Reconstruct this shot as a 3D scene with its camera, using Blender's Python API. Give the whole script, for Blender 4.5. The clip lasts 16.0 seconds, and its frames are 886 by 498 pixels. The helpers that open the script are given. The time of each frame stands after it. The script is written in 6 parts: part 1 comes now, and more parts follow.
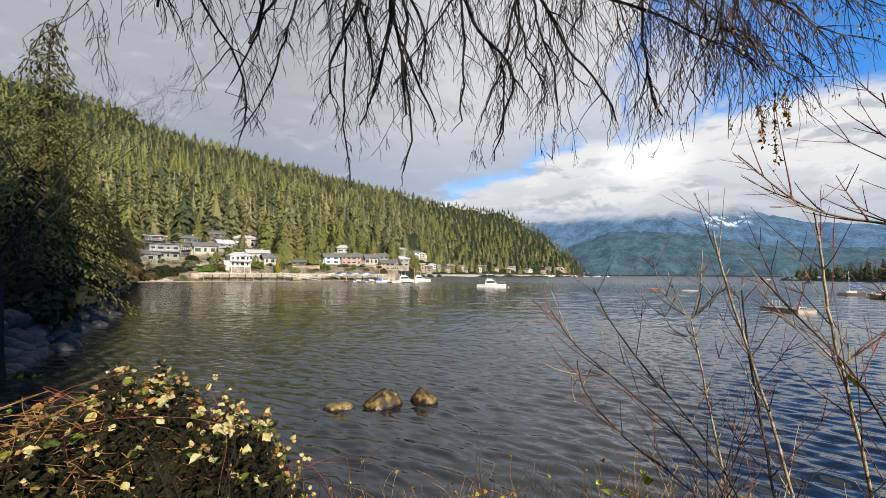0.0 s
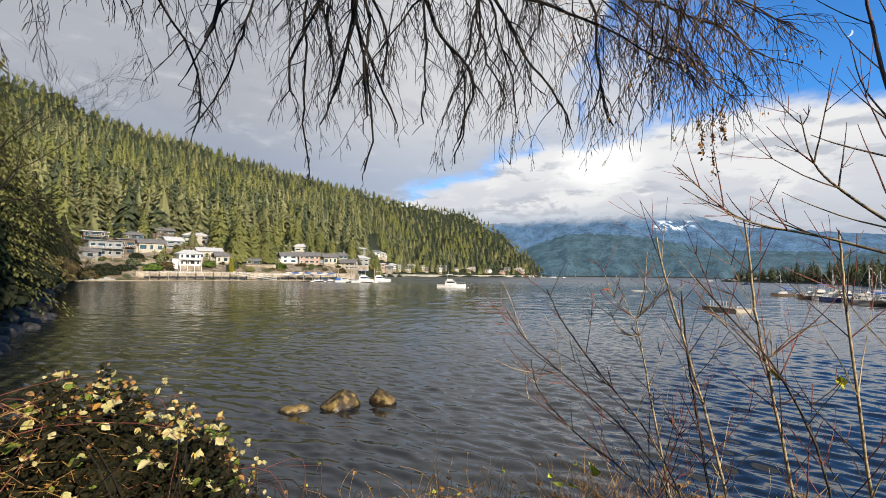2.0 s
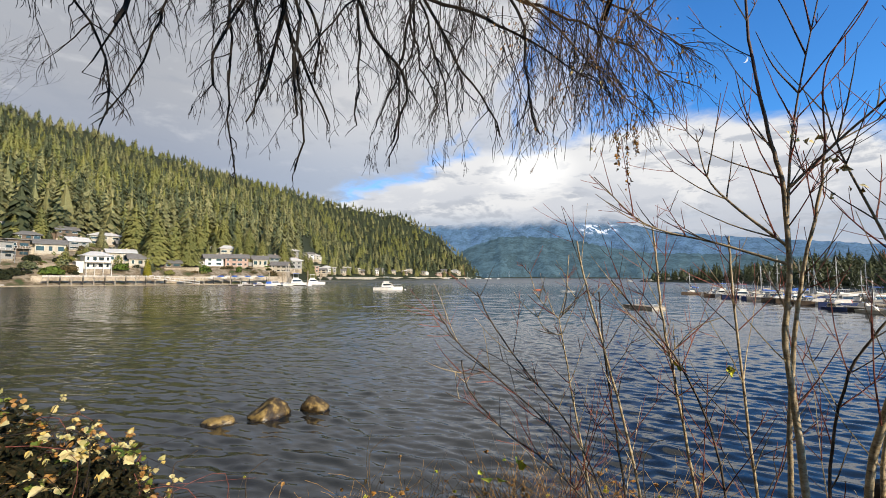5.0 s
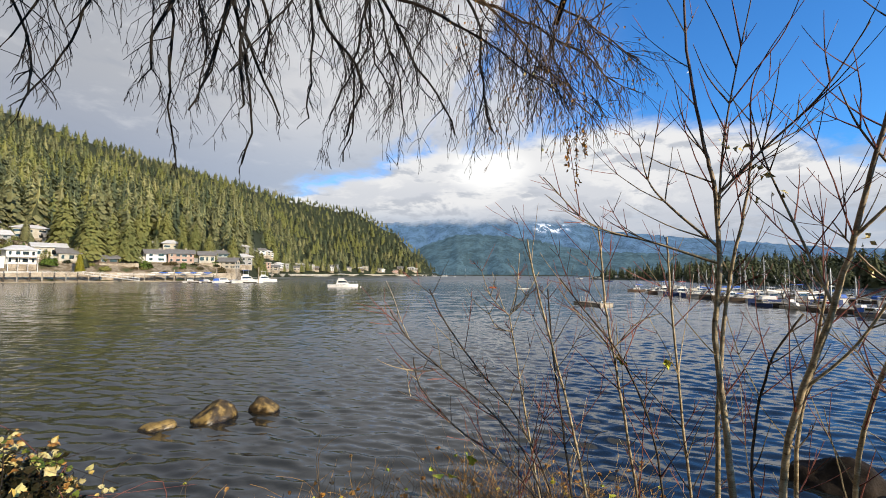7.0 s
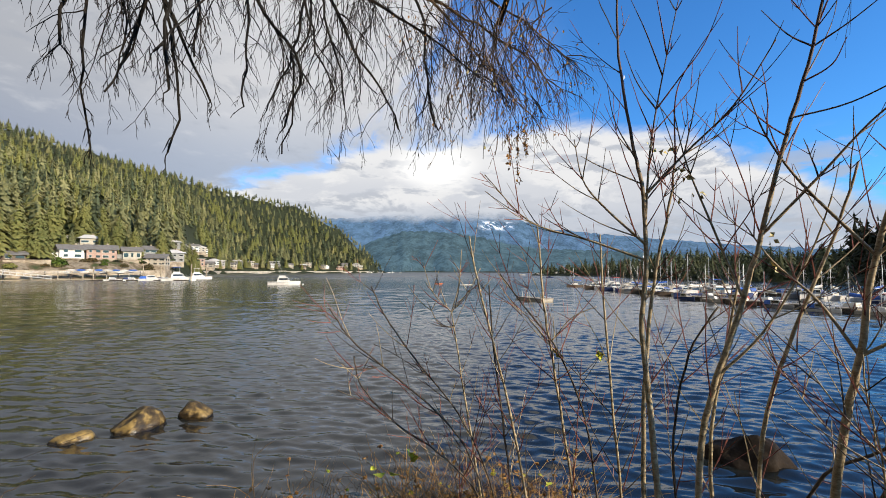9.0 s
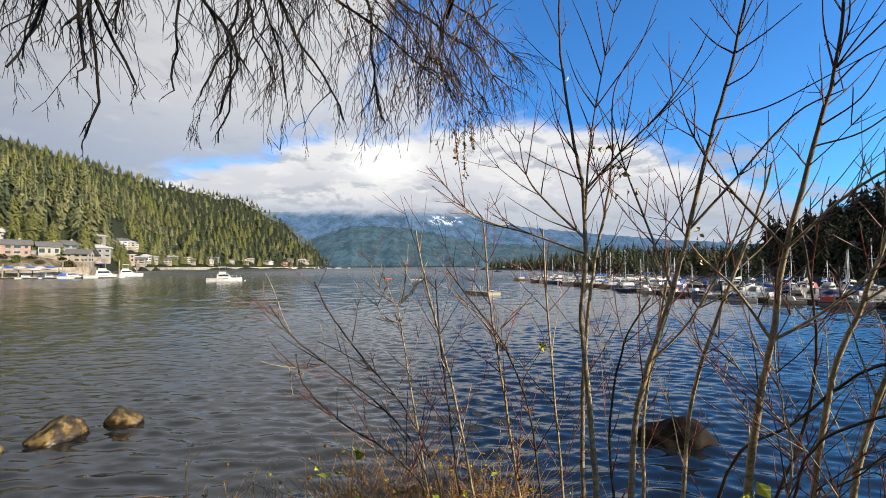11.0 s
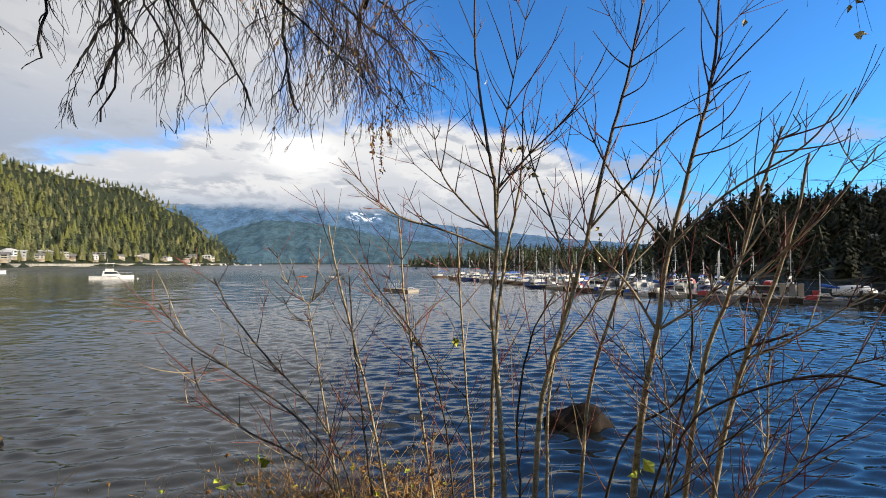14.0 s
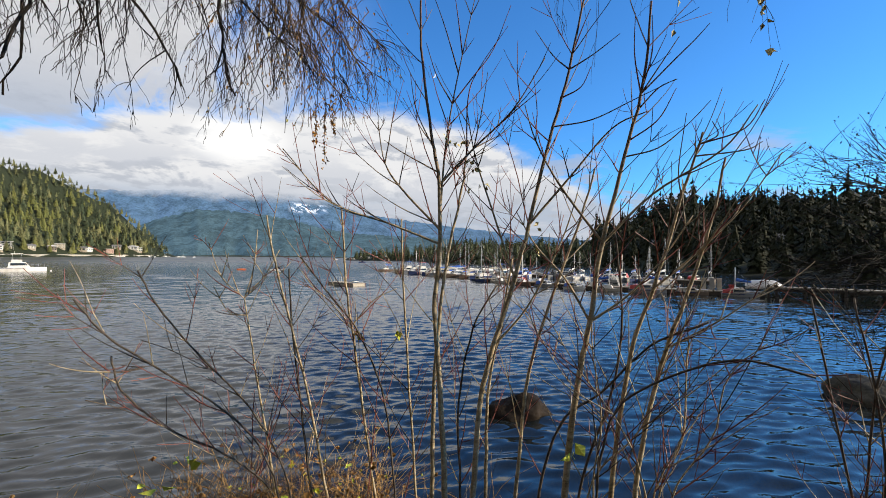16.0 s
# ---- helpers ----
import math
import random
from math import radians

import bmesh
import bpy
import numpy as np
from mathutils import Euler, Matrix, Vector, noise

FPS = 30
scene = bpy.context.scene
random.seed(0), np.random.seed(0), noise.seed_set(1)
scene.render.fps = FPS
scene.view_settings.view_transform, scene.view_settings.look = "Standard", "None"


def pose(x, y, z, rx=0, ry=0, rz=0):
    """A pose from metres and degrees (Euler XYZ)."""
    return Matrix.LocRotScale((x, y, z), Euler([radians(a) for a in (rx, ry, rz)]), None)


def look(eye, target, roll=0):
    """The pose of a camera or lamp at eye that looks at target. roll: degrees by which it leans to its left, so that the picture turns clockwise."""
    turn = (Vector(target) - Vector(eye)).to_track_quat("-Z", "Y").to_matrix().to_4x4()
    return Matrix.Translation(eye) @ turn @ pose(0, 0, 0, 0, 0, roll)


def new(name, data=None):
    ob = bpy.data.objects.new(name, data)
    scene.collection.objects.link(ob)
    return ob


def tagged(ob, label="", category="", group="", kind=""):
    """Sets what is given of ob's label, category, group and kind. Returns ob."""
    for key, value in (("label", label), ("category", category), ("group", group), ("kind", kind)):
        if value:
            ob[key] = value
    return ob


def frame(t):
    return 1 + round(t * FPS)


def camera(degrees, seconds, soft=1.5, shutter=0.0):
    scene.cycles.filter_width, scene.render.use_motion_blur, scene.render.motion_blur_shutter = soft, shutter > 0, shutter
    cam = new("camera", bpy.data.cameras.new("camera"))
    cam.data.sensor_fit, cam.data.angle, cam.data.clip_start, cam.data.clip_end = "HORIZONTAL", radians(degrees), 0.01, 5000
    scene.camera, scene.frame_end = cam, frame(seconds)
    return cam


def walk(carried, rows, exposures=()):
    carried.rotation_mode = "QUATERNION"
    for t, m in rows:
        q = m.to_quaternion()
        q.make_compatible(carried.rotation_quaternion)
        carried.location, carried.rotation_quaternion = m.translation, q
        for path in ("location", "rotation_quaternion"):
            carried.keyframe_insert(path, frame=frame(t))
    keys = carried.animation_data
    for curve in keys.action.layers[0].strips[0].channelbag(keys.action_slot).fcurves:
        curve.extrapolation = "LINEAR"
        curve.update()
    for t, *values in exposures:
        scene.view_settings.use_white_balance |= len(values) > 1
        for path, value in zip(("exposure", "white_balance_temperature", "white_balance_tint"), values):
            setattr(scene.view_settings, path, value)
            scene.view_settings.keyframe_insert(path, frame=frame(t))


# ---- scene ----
# ---- camera: seconds, place, yaw, tilt up, lean ----
PATH = [
    (0.0, 0.000, 0.000, 4.000, 0.00, 3.31, 0.27),
    (0.5, 0.000, -0.021, 4.003, -1.36, 3.28, 0.38),
    (1.0, 0.001, -0.039, 4.006, -2.72, 3.26, 0.45),
    (1.5, 0.004, -0.055, 4.009, -3.99, 3.29, 0.52),
    (2.0, 0.007, -0.069, 4.012, -5.15, 3.36, 0.56),
    (2.5, 0.012, -0.081, 4.014, -6.30, 3.50, 0.46),
    (3.0, 0.017, -0.091, 4.016, -7.63, 3.73, 0.31),
    (3.5, 0.024, -0.099, 4.018, -9.10, 3.92, 0.32),
    (4.0, 0.031, -0.105, 4.019, -10.60, 3.90, 0.23),
    (6.5, 0.075, -0.116, 4.023, -17.51, 3.43, 0.34),
    (7.0, 0.085, -0.115, 4.023, -19.04, 3.36, 0.34),
    (7.5, 0.095, -0.114, 4.023, -20.74, 3.15, 0.14),
    (8.0, 0.106, -0.112, 4.023, -22.60, 3.03, 0.12),
    (8.5, 0.116, -0.109, 4.022, -24.34, 2.97, 0.20),
    (9.0, 0.127, -0.106, 4.022, -26.09, 2.95, 0.16),
    (9.5, 0.138, -0.103, 4.021, -27.81, 2.87, 0.07),
    (12.0, 0.188, -0.088, 4.016, -36.01, 1.88, -0.27),
    (12.5, 0.198, -0.087, 4.015, -37.76, 1.79, -0.28),
    (13.0, 0.206, -0.086, 4.013, -39.52, 1.81, -0.29),
    (13.5, 0.214, -0.086, 4.012, -41.38, 1.93, -0.02),
    (14.0, 0.221, -0.087, 4.010, -43.21, 1.90, -0.01),
    (14.5, 0.228, -0.089, 4.009, -45.09, 1.84, 0.06),
    (15.0, 0.233, -0.093, 4.007, -46.91, 1.74, 0.19),
    (15.5, 0.238, -0.098, 4.005, -48.58, 1.47, 0.35),
    (16.0, 0.242, -0.105, 4.004, -50.15, 1.11, 0.47),
]
cam = camera(90.6, 16.0, soft=0.9)
walk(cam, [(t, pose(x, y, z, 0, 0, yaw) @ pose(0, 0, 0, 90 + tilt) @ pose(0, 0, 0, 0, 0, lean)) for t, x, y, z, yaw, tilt, lean in PATH])
EYE = 4.0
SUN_AZ, SUN_EL = 148.0, 20.0


def at(az, r, z=0.0):
    """A place from the compass angle (0 ahead, clockwise), the distance and the height."""
    a = radians(az)
    return Vector((r * math.sin(a), r * math.cos(a), z))


def up(az, el, r, eye=Vector((0, 0, 0))):
    """The same, with the height from the angle above eye level."""
    return at(az, r, EYE + r * math.tan(radians(el))) + eye


def lerp_rows(rows, x):
    for (x0, *a), (x1, *b) in zip(rows, rows[1:]):
        if x <= x1:
            f = max(0.0, (x - x0) / (x1 - x0))
            return [p + (q - p) * f for p, q in zip(a, b)]
    return list(rows[-1][1:])


# ---- light ----
sun = new("sun", bpy.data.lights.new("sun", "SUN"))
sun.data.energy, sun.data.angle, sun.data.color = 5.0, radians(0.6), (1.0, 0.86, 0.66)
sun.matrix_world = look(at(SUN_AZ, 100, 100 * math.tan(radians(SUN_EL))), (0, 0, 0))


class Nodes:
    """A short way to write node trees."""

    def __init__(self, tree):
        self.tree = tree
        tree.nodes.clear()

    def add(self, kind, inputs=(), operation=None):
        n = self.tree.nodes.new(kind)
        if operation:
            n.operation = operation
        for key, value in dict(inputs).items():
            if isinstance(value, bpy.types.NodeSocket):
                self.tree.links.new(value, n.inputs[key])
            else:
                n.inputs[key].default_value = value
        return n

    def math(self, op, a, b=0.0, clamp=False):
        n = self.add("ShaderNodeMath", {0: a, 1: b}, op)
        n.use_clamp = clamp
        return n.outputs[0]

    def map(self, v, a, b, c=0.0, d=1.0, smooth=True):
        n = self.add("ShaderNodeMapRange", {"Value": v, "From Min": a, "From Max": b, "To Min": c, "To Max": d})
        n.interpolation_type = "SMOOTHSTEP" if smooth else "LINEAR"
        return n.outputs[0]

    def noise(self, vec, scale, detail=4.0, rough=0.55, warp=0.0):
        n = self.add("ShaderNodeTexNoise", {"Scale": scale, "Detail": detail, "Roughness": rough, "Distortion": warp})
        if vec is not None:
            self.tree.links.new(vec, n.inputs["Vector"])
        return n.outputs["Fac"]

    def ramp(self, v, stops):
        n = self.add("ShaderNodeValToRGB", {"Fac": v})
        e = n.color_ramp.elements
        while len(e) < len(stops):
            e.new(0.5)
        for el, (p, c) in zip(e, stops):
            el.position = p
            el.color = (*c, 1) if isinstance(c, tuple) else (c, c, c, 1)
        return n.outputs["Color"]

    def mix(self, f, a, b, how="MIX"):
        n = self.add("ShaderNodeMix")
        n.data_type, n.blend_type = "RGBA", how
        if isinstance(f, bpy.types.NodeSocket):
            self.tree.links.new(f, n.inputs[0])
        else:
            n.inputs[0].default_value = f
        for key, value in ((6, a), (7, b)):
            if isinstance(value, bpy.types.NodeSocket):
                self.tree.links.new(value, n.inputs[key])
            else:
                n.inputs[key].default_value = (*value, 1)
        return n.outputs[2]


def make_sky():
    world = bpy.data.worlds.new("sky")
    world.use_nodes = True
    scene.world = world
    n = Nodes(world.node_tree)
    co = n.add("ShaderNodeTexCoord").outputs["Generated"]
    xyz = n.add("ShaderNodeSeparateXYZ", {0: co})
    x, y, z = xyz.outputs
    az = n.math("MULTIPLY", n.math("ARCTAN2", x, y), 57.2958)
    el = n.math("MULTIPLY", n.math("ARCSINE", z), 57.2958)
    sky = n.add("ShaderNodeTexSky")
    sky.sky_type, sky.sun_disc, sky.sun_elevation, sky.sun_rotation = "NISHITA", False, radians(SUN_EL), radians(SUN_AZ)
    sky.air_density, sky.dust_density, sky.ozone_density = 1.0, 0.2, 3.0
    blue = n.mix(1.0, sky.outputs[0], (0.053, 0.122, 0.186), "MULTIPLY")
    # billows by compass and height, and the same a little higher up, for their relief
    def billow(rise, sx, sy, scale, detail, rough, warp, seed):
        v = n.add("ShaderNodeCombineXYZ", {0: n.math("MULTIPLY", az, sx), 1: n.math("MULTIPLY", n.math("ADD", el, rise), sy), 2: seed}).outputs[0]
        return n.noise(v, scale, detail, rough, warp)

    big = billow(0.0, 0.045, 0.085, 1.0, 7.0, 0.58, 0.5, 0.7)
    big_up = billow(1.5, 0.045, 0.085, 1.0, 7.0, 0.58, 0.5, 0.7)
    mid = billow(0.0, 0.06, 0.17, 1.9, 7.0, 0.6, 0.3, 3.4)
    mid_up = billow(0.8, 0.06, 0.17, 1.9, 7.0, 0.6, 0.3, 3.4)
    wisp = billow(0.0, 0.13, 0.075, 1.4, 8.0, 0.62, 0.9, 5.1)
    f = n.map(az, -60.0, 100.0, smooth=False)

    def by_compass(rows):
        return n.math("MULTIPLY", n.ramp(f, [((a + 60) / 160, v / 100) for a, v in rows]), 100.0)

    swing = n.math("SUBTRACT", big, 0.5)
    ruffle = n.math("SUBTRACT", mid, 0.5)
    # the high deck: its lower edge by the compass
    deck_low = by_compass([(-60, 0), (-9, 0), (-4, 9.6), (3, 12.6), (10, 14.4), (15, 17.5), (20, 22), (26, 30), (33, 50), (100, 90)])
    deck = n.math("SUBTRACT", el, n.math("SUBTRACT", deck_low, n.math("ADD", n.math("MULTIPLY", swing, 9.0), n.math("MULTIPLY", ruffle, 7.0))))
    deck = n.math("MAXIMUM", n.map(deck, -1.6, 1.8), n.map(az, -3.0, -9.0))
    # the bright bank over the fjord: its upper edge
    bank_top = by_compass([(-60, 8), (-6, 10.2), (0, 11.4), (5, 12.2), (9, 13.6), (13, 15.6), (20, 16.8), (30, 17.2), (38, 18.4), (43, 18.2), (48, 16.6), (56, 15.0), (62, 12.6), (68, 9.4), (73, 6.8), (79, 4.6), (88, 2.4), (100, 0)])
    bank = n.math("SUBTRACT", bank_top, n.math("ADD", el, n.math("ADD", n.math("MULTIPLY", swing, 4.0), n.math("MULTIPLY", ruffle, 6.0))))
    bank = n.map(bank, -1.0, 1.6)
    # torn veils between the two, and a few small puffs over the headland
    veil = n.math("MULTIPLY", n.math("MULTIPLY", n.map(az, 6.0, 14.0), n.map(az, 44.0, 26.0)), n.math("MULTIPLY", n.map(el, 13.0, 16.0), n.map(el, 36.0, 20.0)))
    veil = n.math("MULTIPLY", veil, n.map(wisp, 0.38, 0.58, 0.2, 0.95))
    puff = n.math("MULTIPLY", n.math("MULTIPLY", n.map(az, 58.0, 64.0), n.map(az, 92.0, 86.0)), n.math("MULTIPLY", n.map(el, 3.0, 6.0), n.map(el, 15.0, 11.0)))
    puff = n.math("MULTIPLY", puff, n.map(mid, 0.56, 0.66, 0.0, 0.85))
    cover = n.math("MAXIMUM", n.math("MAXIMUM", deck, bank), n.math("MAXIMUM", veil, puff))
    # brightness: grey deck over the hill, thinner and lighter eastwards; white bank with grey folds
    west = n.map(az, -24.0, 6.0)
    high = n.map(el, 10.0, 22.0)
    grey = n.mix(high, (0.25, 0.29, 0.375), (0.335, 0.35, 0.385))
    light = n.mix(high, (0.33, 0.38, 0.47), (0.51, 0.515, 0.535))
    deck_col = n.mix(west, grey, light)
    fold = n.math("ADD", n.math("SUBTRACT", big, big_up), n.math("MULTIPLY", n.math("SUBTRACT", mid, mid_up), 0.6))
    deck_col = n.mix(n.map(fold, 0.02, 0.17, 0.0, 0.3), deck_col, (0.25, 0.28, 0.34))
    deck_col = n.mix(n.map(fold, -0.03, -0.2, 0.0, 0.25), deck_col, (0.66, 0.66, 0.67))
    bank_col = n.mix(n.map(el, 6.0, 9.5), (0.36, 0.41, 0.49), (0.64, 0.64, 0.645))
    roll = n.math("ADD", n.math("MULTIPLY", n.math("SUBTRACT", big, big_up), 0.6), n.math("SUBTRACT", mid, mid_up))
    bank_col = n.mix(n.map(roll, 0.0, 0.12, 0.0, 0.85), bank_col, (0.37, 0.395, 0.445))
    bank_col = n.mix(n.math("MULTIPLY", n.map(mid, 0.56, 0.44), n.map(el, 14.5, 10.0, 0.0, 0.75)), bank_col, (0.46, 0.48, 0.525))
    spot = n.math("ADD", n.math("POWER", n.math("DIVIDE", n.math("SUBTRACT", az, 25.0), 6.0), 2.0), n.math("POWER", n.math("DIVIDE", n.math("SUBTRACT", el, 13.5), 3.2), 2.0))
    bank_col = n.mix(n.map(spot, 1.3, 0.0, 0.0, 0.8), bank_col, (0.86, 0.85, 0.83))
    cloud = n.mix(bank, deck_col, bank_col)
    out = n.mix(cover, blue, cloud)
    bg = n.add("ShaderNodeBackground", {"Color": out, "Strength": 1.0})
    n.add("ShaderNodeOutputWorld", {0: bg.outputs[0]})


make_sky()
scene.view_settings.exposure = 0.42


# ---- materials ----
def material(name):
    m = bpy.data.materials.new(name)
    m.use_nodes = True
    return m, Nodes(m.node_tree)


def finish(n, colour, rough=0.7, metal=0.0, height=None, depth=0.01, spec=0.5, **more):
    ins = {"Base Color": colour if isinstance(colour, bpy.types.NodeSocket) else (*colour, 1), "Roughness": rough, "Metallic": metal, "Specular IOR Level": spec}
    ins.update(more)
    if height is not None:
        ins["Normal"] = n.add("ShaderNodeBump", {"Height": height, "Distance": depth, "Strength": 1.0}).outputs[0]
    b = n.add("ShaderNodeBsdfPrincipled", ins)
    n.add("ShaderNodeOutputMaterial", {0: b.outputs[0]})
    return b


def where(n):
    return n.add("ShaderNodeTexCoord").outputs["Object"]


def speckled(name, a, b, scale, rough=0.8, depth=0.01, fine=None, metal=0.0, spec=0.3):
    """Two colours by a noise of two sizes."""
    m, n = material(name)
    co = where(n)
    f = n.math("ADD", n.math("MULTIPLY", n.noise(co, scale, 5.0), 0.65), n.math("MULTIPLY", n.noise(co, fine or scale * 7, 4.0), 0.35))
    finish(n, n.ramp(f, [(0.38, a), (0.62, b)]), rough, metal, f, depth, spec)
    return m


def leafy(name, a, b, c, patch=0.09, cell=0.0):
    """Foliage: each clump has its own shade, stands of trees differ, and with cell so does each tree."""
    m, n = material(name)
    isl = n.add("ShaderNodeNewGeometry").outputs["Random Per Island"]
    co = n.add("ShaderNodeNewGeometry").outputs["Position"]
    base = n.mix(n.map(n.noise(co, patch, 2.0), 0.35, 0.65), a, b)
    if cell:
        v = n.add("ShaderNodeTexVoronoi", {"Vector": co, "Scale": cell})
        v.voronoi_dimensions = "2D"
        one, two, _ = n.add("ShaderNodeSeparateColor", {0: v.outputs["Color"]}).outputs
        base = n.mix(n.map(two, 0.55, 0.95, 0.0, 0.8), base, c)
        # Cells pulled near black: trees vary, and shading between crowns is coloured in.
        base = n.mix(n.map(one, 0.85, 0.1, 0.0, 0.74), base, (0.020, 0.030, 0.017))
    base = n.mix(n.math("MULTIPLY", isl, 0.55), base, c)
    fine = n.noise(co, 2.5, 5.0, 0.7)
    base = n.mix(n.map(fine, 0.3, 0.75), base, n.mix(0.45, base, (0.012, 0.016, 0.008)))
    finish(n, base, 0.75, 0.0, fine, 0.3, 0.15)
    return m


def painted(name, colour, rough=0.5, dirt=0.25):
    m, n = material(name)
    co = where(n)
    f = n.math("ADD", n.math("MULTIPLY", n.noise(co, 0.7, 6.0, 0.65), 0.6), n.math("MULTIPLY", n.noise(co, 6.0, 4.0), 0.4))
    dark = tuple(v * (1 - dirt) * w for v, w in zip(colour, (1.0, 0.97, 0.9)))
    finish(n, n.ramp(f, [(0.35, dark), (0.6, colour)]), rough, 0.0, f, 0.004)
    return m


def water_material():
    m, n = material("sea")
    co = n.add("ShaderNodeNewGeometry").outputs["Position"]
    turned = n.add("ShaderNodeMapping", {"Vector": co, "Rotation": (0, 0, radians(-24)), "Scale": (0.62, 1.2, 1)}).outputs[0]
    swell = n.noise(turned, 0.42, 2.0, 0.5, 0.6)
    chop = n.noise(turned, 1.9, 3.0, 0.6, 0.6)
    fine = n.noise(turned, 6.0, 3.0, 0.6, 0.3)
    gust = n.map(n.noise(co, 0.035, 3.0), 0.35, 0.65, 0.55, 1.15)
    long = n.noise(turned, 0.13, 3.0, 0.55, 0.5)
    h = n.math("ADD", n.math("MULTIPLY", swell, 0.015), n.math("ADD", n.math("MULTIPLY", chop, 0.024), n.math("MULTIPLY", fine, 0.006)))
    h = n.math("ADD", h, n.math("MULTIPLY", long, 0.05))
    far = n.add("ShaderNodeVectorMath", {0: co}, operation="LENGTH").outputs["Value"]
    h = n.math("MULTIPLY", n.math("MULTIPLY", h, gust), n.math("ADD", n.map(far, 14.0, 110.0, 0.85, 0.75), n.map(far, 80.0, 300.0, 0.0, 3.0)))
    tint = n.mix(n.map(n.noise(co, 0.05, 3.0), 0.3, 0.7), (0.010, 0.013, 0.014), (0.015, 0.018, 0.018))
    b = finish(n, tint, n.math("ADD", n.map(far, 25.0, 110.0, 0.03, 0.13), n.map(far, 110.0, 420.0, 0.0, 0.16)), 0.0, h, 1.0, 0.5)
    b.inputs["IOR"].default_value = 1.54
    return m


def mountain_material(name, trees, haze, glow, snow, cloud_low, cloud_high):
    """Far slopes whose haze of air is a glow of their own surface, with their tops in the clouds."""
    m, n = material(name)
    co = n.add("ShaderNodeNewGeometry").outputs["Position"]
    z = n.add("ShaderNodeSeparateXYZ", {0: co}).outputs[2]
    stretch = n.add("ShaderNodeMapping", {"Vector": co, "Scale": (1, 1, 0.6)}).outputs[0]
    tex = n.math("ADD", n.math("MULTIPLY", n.noise(stretch, 0.009, 7.0, 0.7), 0.45), n.math("MULTIPLY", n.noise(co, 0.06, 6.0, 0.8), 0.55))
    col = n.ramp(tex, [(0.36, tuple(v * 0.5 for v in trees)), (0.6, trees)])
    if snow:
        lo, hi, az0, az1 = snow
        x, y, _ = n.add("ShaderNodeSeparateXYZ", {0: co}).outputs
        a = n.math("MULTIPLY", n.math("ARCTAN2", x, y), 57.2958)
        inside = n.math("MULTIPLY", n.map(a, az0 - 0.6, az0 + 0.6), n.map(a, az1 + 0.6, az1 - 0.6))
        inside = n.math("MULTIPLY", inside, n.math("MULTIPLY", n.map(z, lo - 20, lo + 20), n.map(z, hi + 20, hi - 20)))
        spots = n.math("MULTIPLY", inside, n.map(n.noise(stretch, 0.016, 5.0, 0.65), 0.50, 0.57))
        col = n.mix(spots, col, (0.62, 0.64, 0.68))
    # Air haze put on the slope as emission, toned by the tree noise.
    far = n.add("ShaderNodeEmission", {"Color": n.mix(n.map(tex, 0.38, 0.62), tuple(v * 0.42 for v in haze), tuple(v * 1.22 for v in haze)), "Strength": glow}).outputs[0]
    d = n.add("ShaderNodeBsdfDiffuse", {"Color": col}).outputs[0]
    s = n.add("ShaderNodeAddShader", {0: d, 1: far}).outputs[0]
    fog = n.math("ADD", z, n.math("MULTIPLY", n.math("SUBTRACT", n.noise(stretch, 0.003, 5.0), 0.5), 260.0))
    clear = n.add("ShaderNodeBsdfTransparent").outputs[0]
    s = n.add("ShaderNodeMixShader", {0: n.map(fog, cloud_low, cloud_high), 1: s, 2: clear}).outputs[0]
    n.add("ShaderNodeOutputMaterial", {0: s})
    return m


def ground_material():
    m, n = material("earth")
    co = n.add("ShaderNodeNewGeometry").outputs["Position"]
    f = n.math("ADD", n.math("MULTIPLY", n.noise(co, 0.5, 6.0), 0.5), n.math("MULTIPLY", n.noise(co, 9.0, 5.0, 0.7), 0.5))
    near = n.ramp(f, [(0.36, (0.010, 0.008, 0.006)), (0.5, (0.026, 0.021, 0.015)), (0.64, (0.055, 0.046, 0.034))])
    wood = n.ramp(f, [(0.36, (0.012, 0.016, 0.008)), (0.62, (0.04, 0.048, 0.02))])
    r = n.add("ShaderNodeVectorMath", {0: co}, operation="LENGTH").outputs["Value"]
    # gardens, paths and terraces behind the west seawall
    x, y, _ = n.add("ShaderNodeSeparateXYZ", {0: co}).outputs
    a = n.math("MULTIPLY", n.math("ARCTAN2", x, y), 57.2958)
    plot = n.math("MULTIPLY", n.math("MULTIPLY", n.map(a, -35.4, -34.9), n.map(a, -2.0, -3.5)), n.math("MULTIPLY", n.map(r, 228.0, 236.0), n.map(r, 330.0, 300.0)))
    garden = n.ramp(n.noise(co, 0.16, 4.0, 0.6), [(0.36, (0.055, 0.07, 0.025)), (0.47, (0.16, 0.12, 0.075)), (0.55, (0.30, 0.25, 0.18)), (0.66, (0.12, 0.095, 0.06))])
    finish(n, n.mix(plot, n.mix(n.map(r, 60.0, 200.0), near, wood), garden), 0.9, 0.0, f, 0.05, 0.2)
    return m


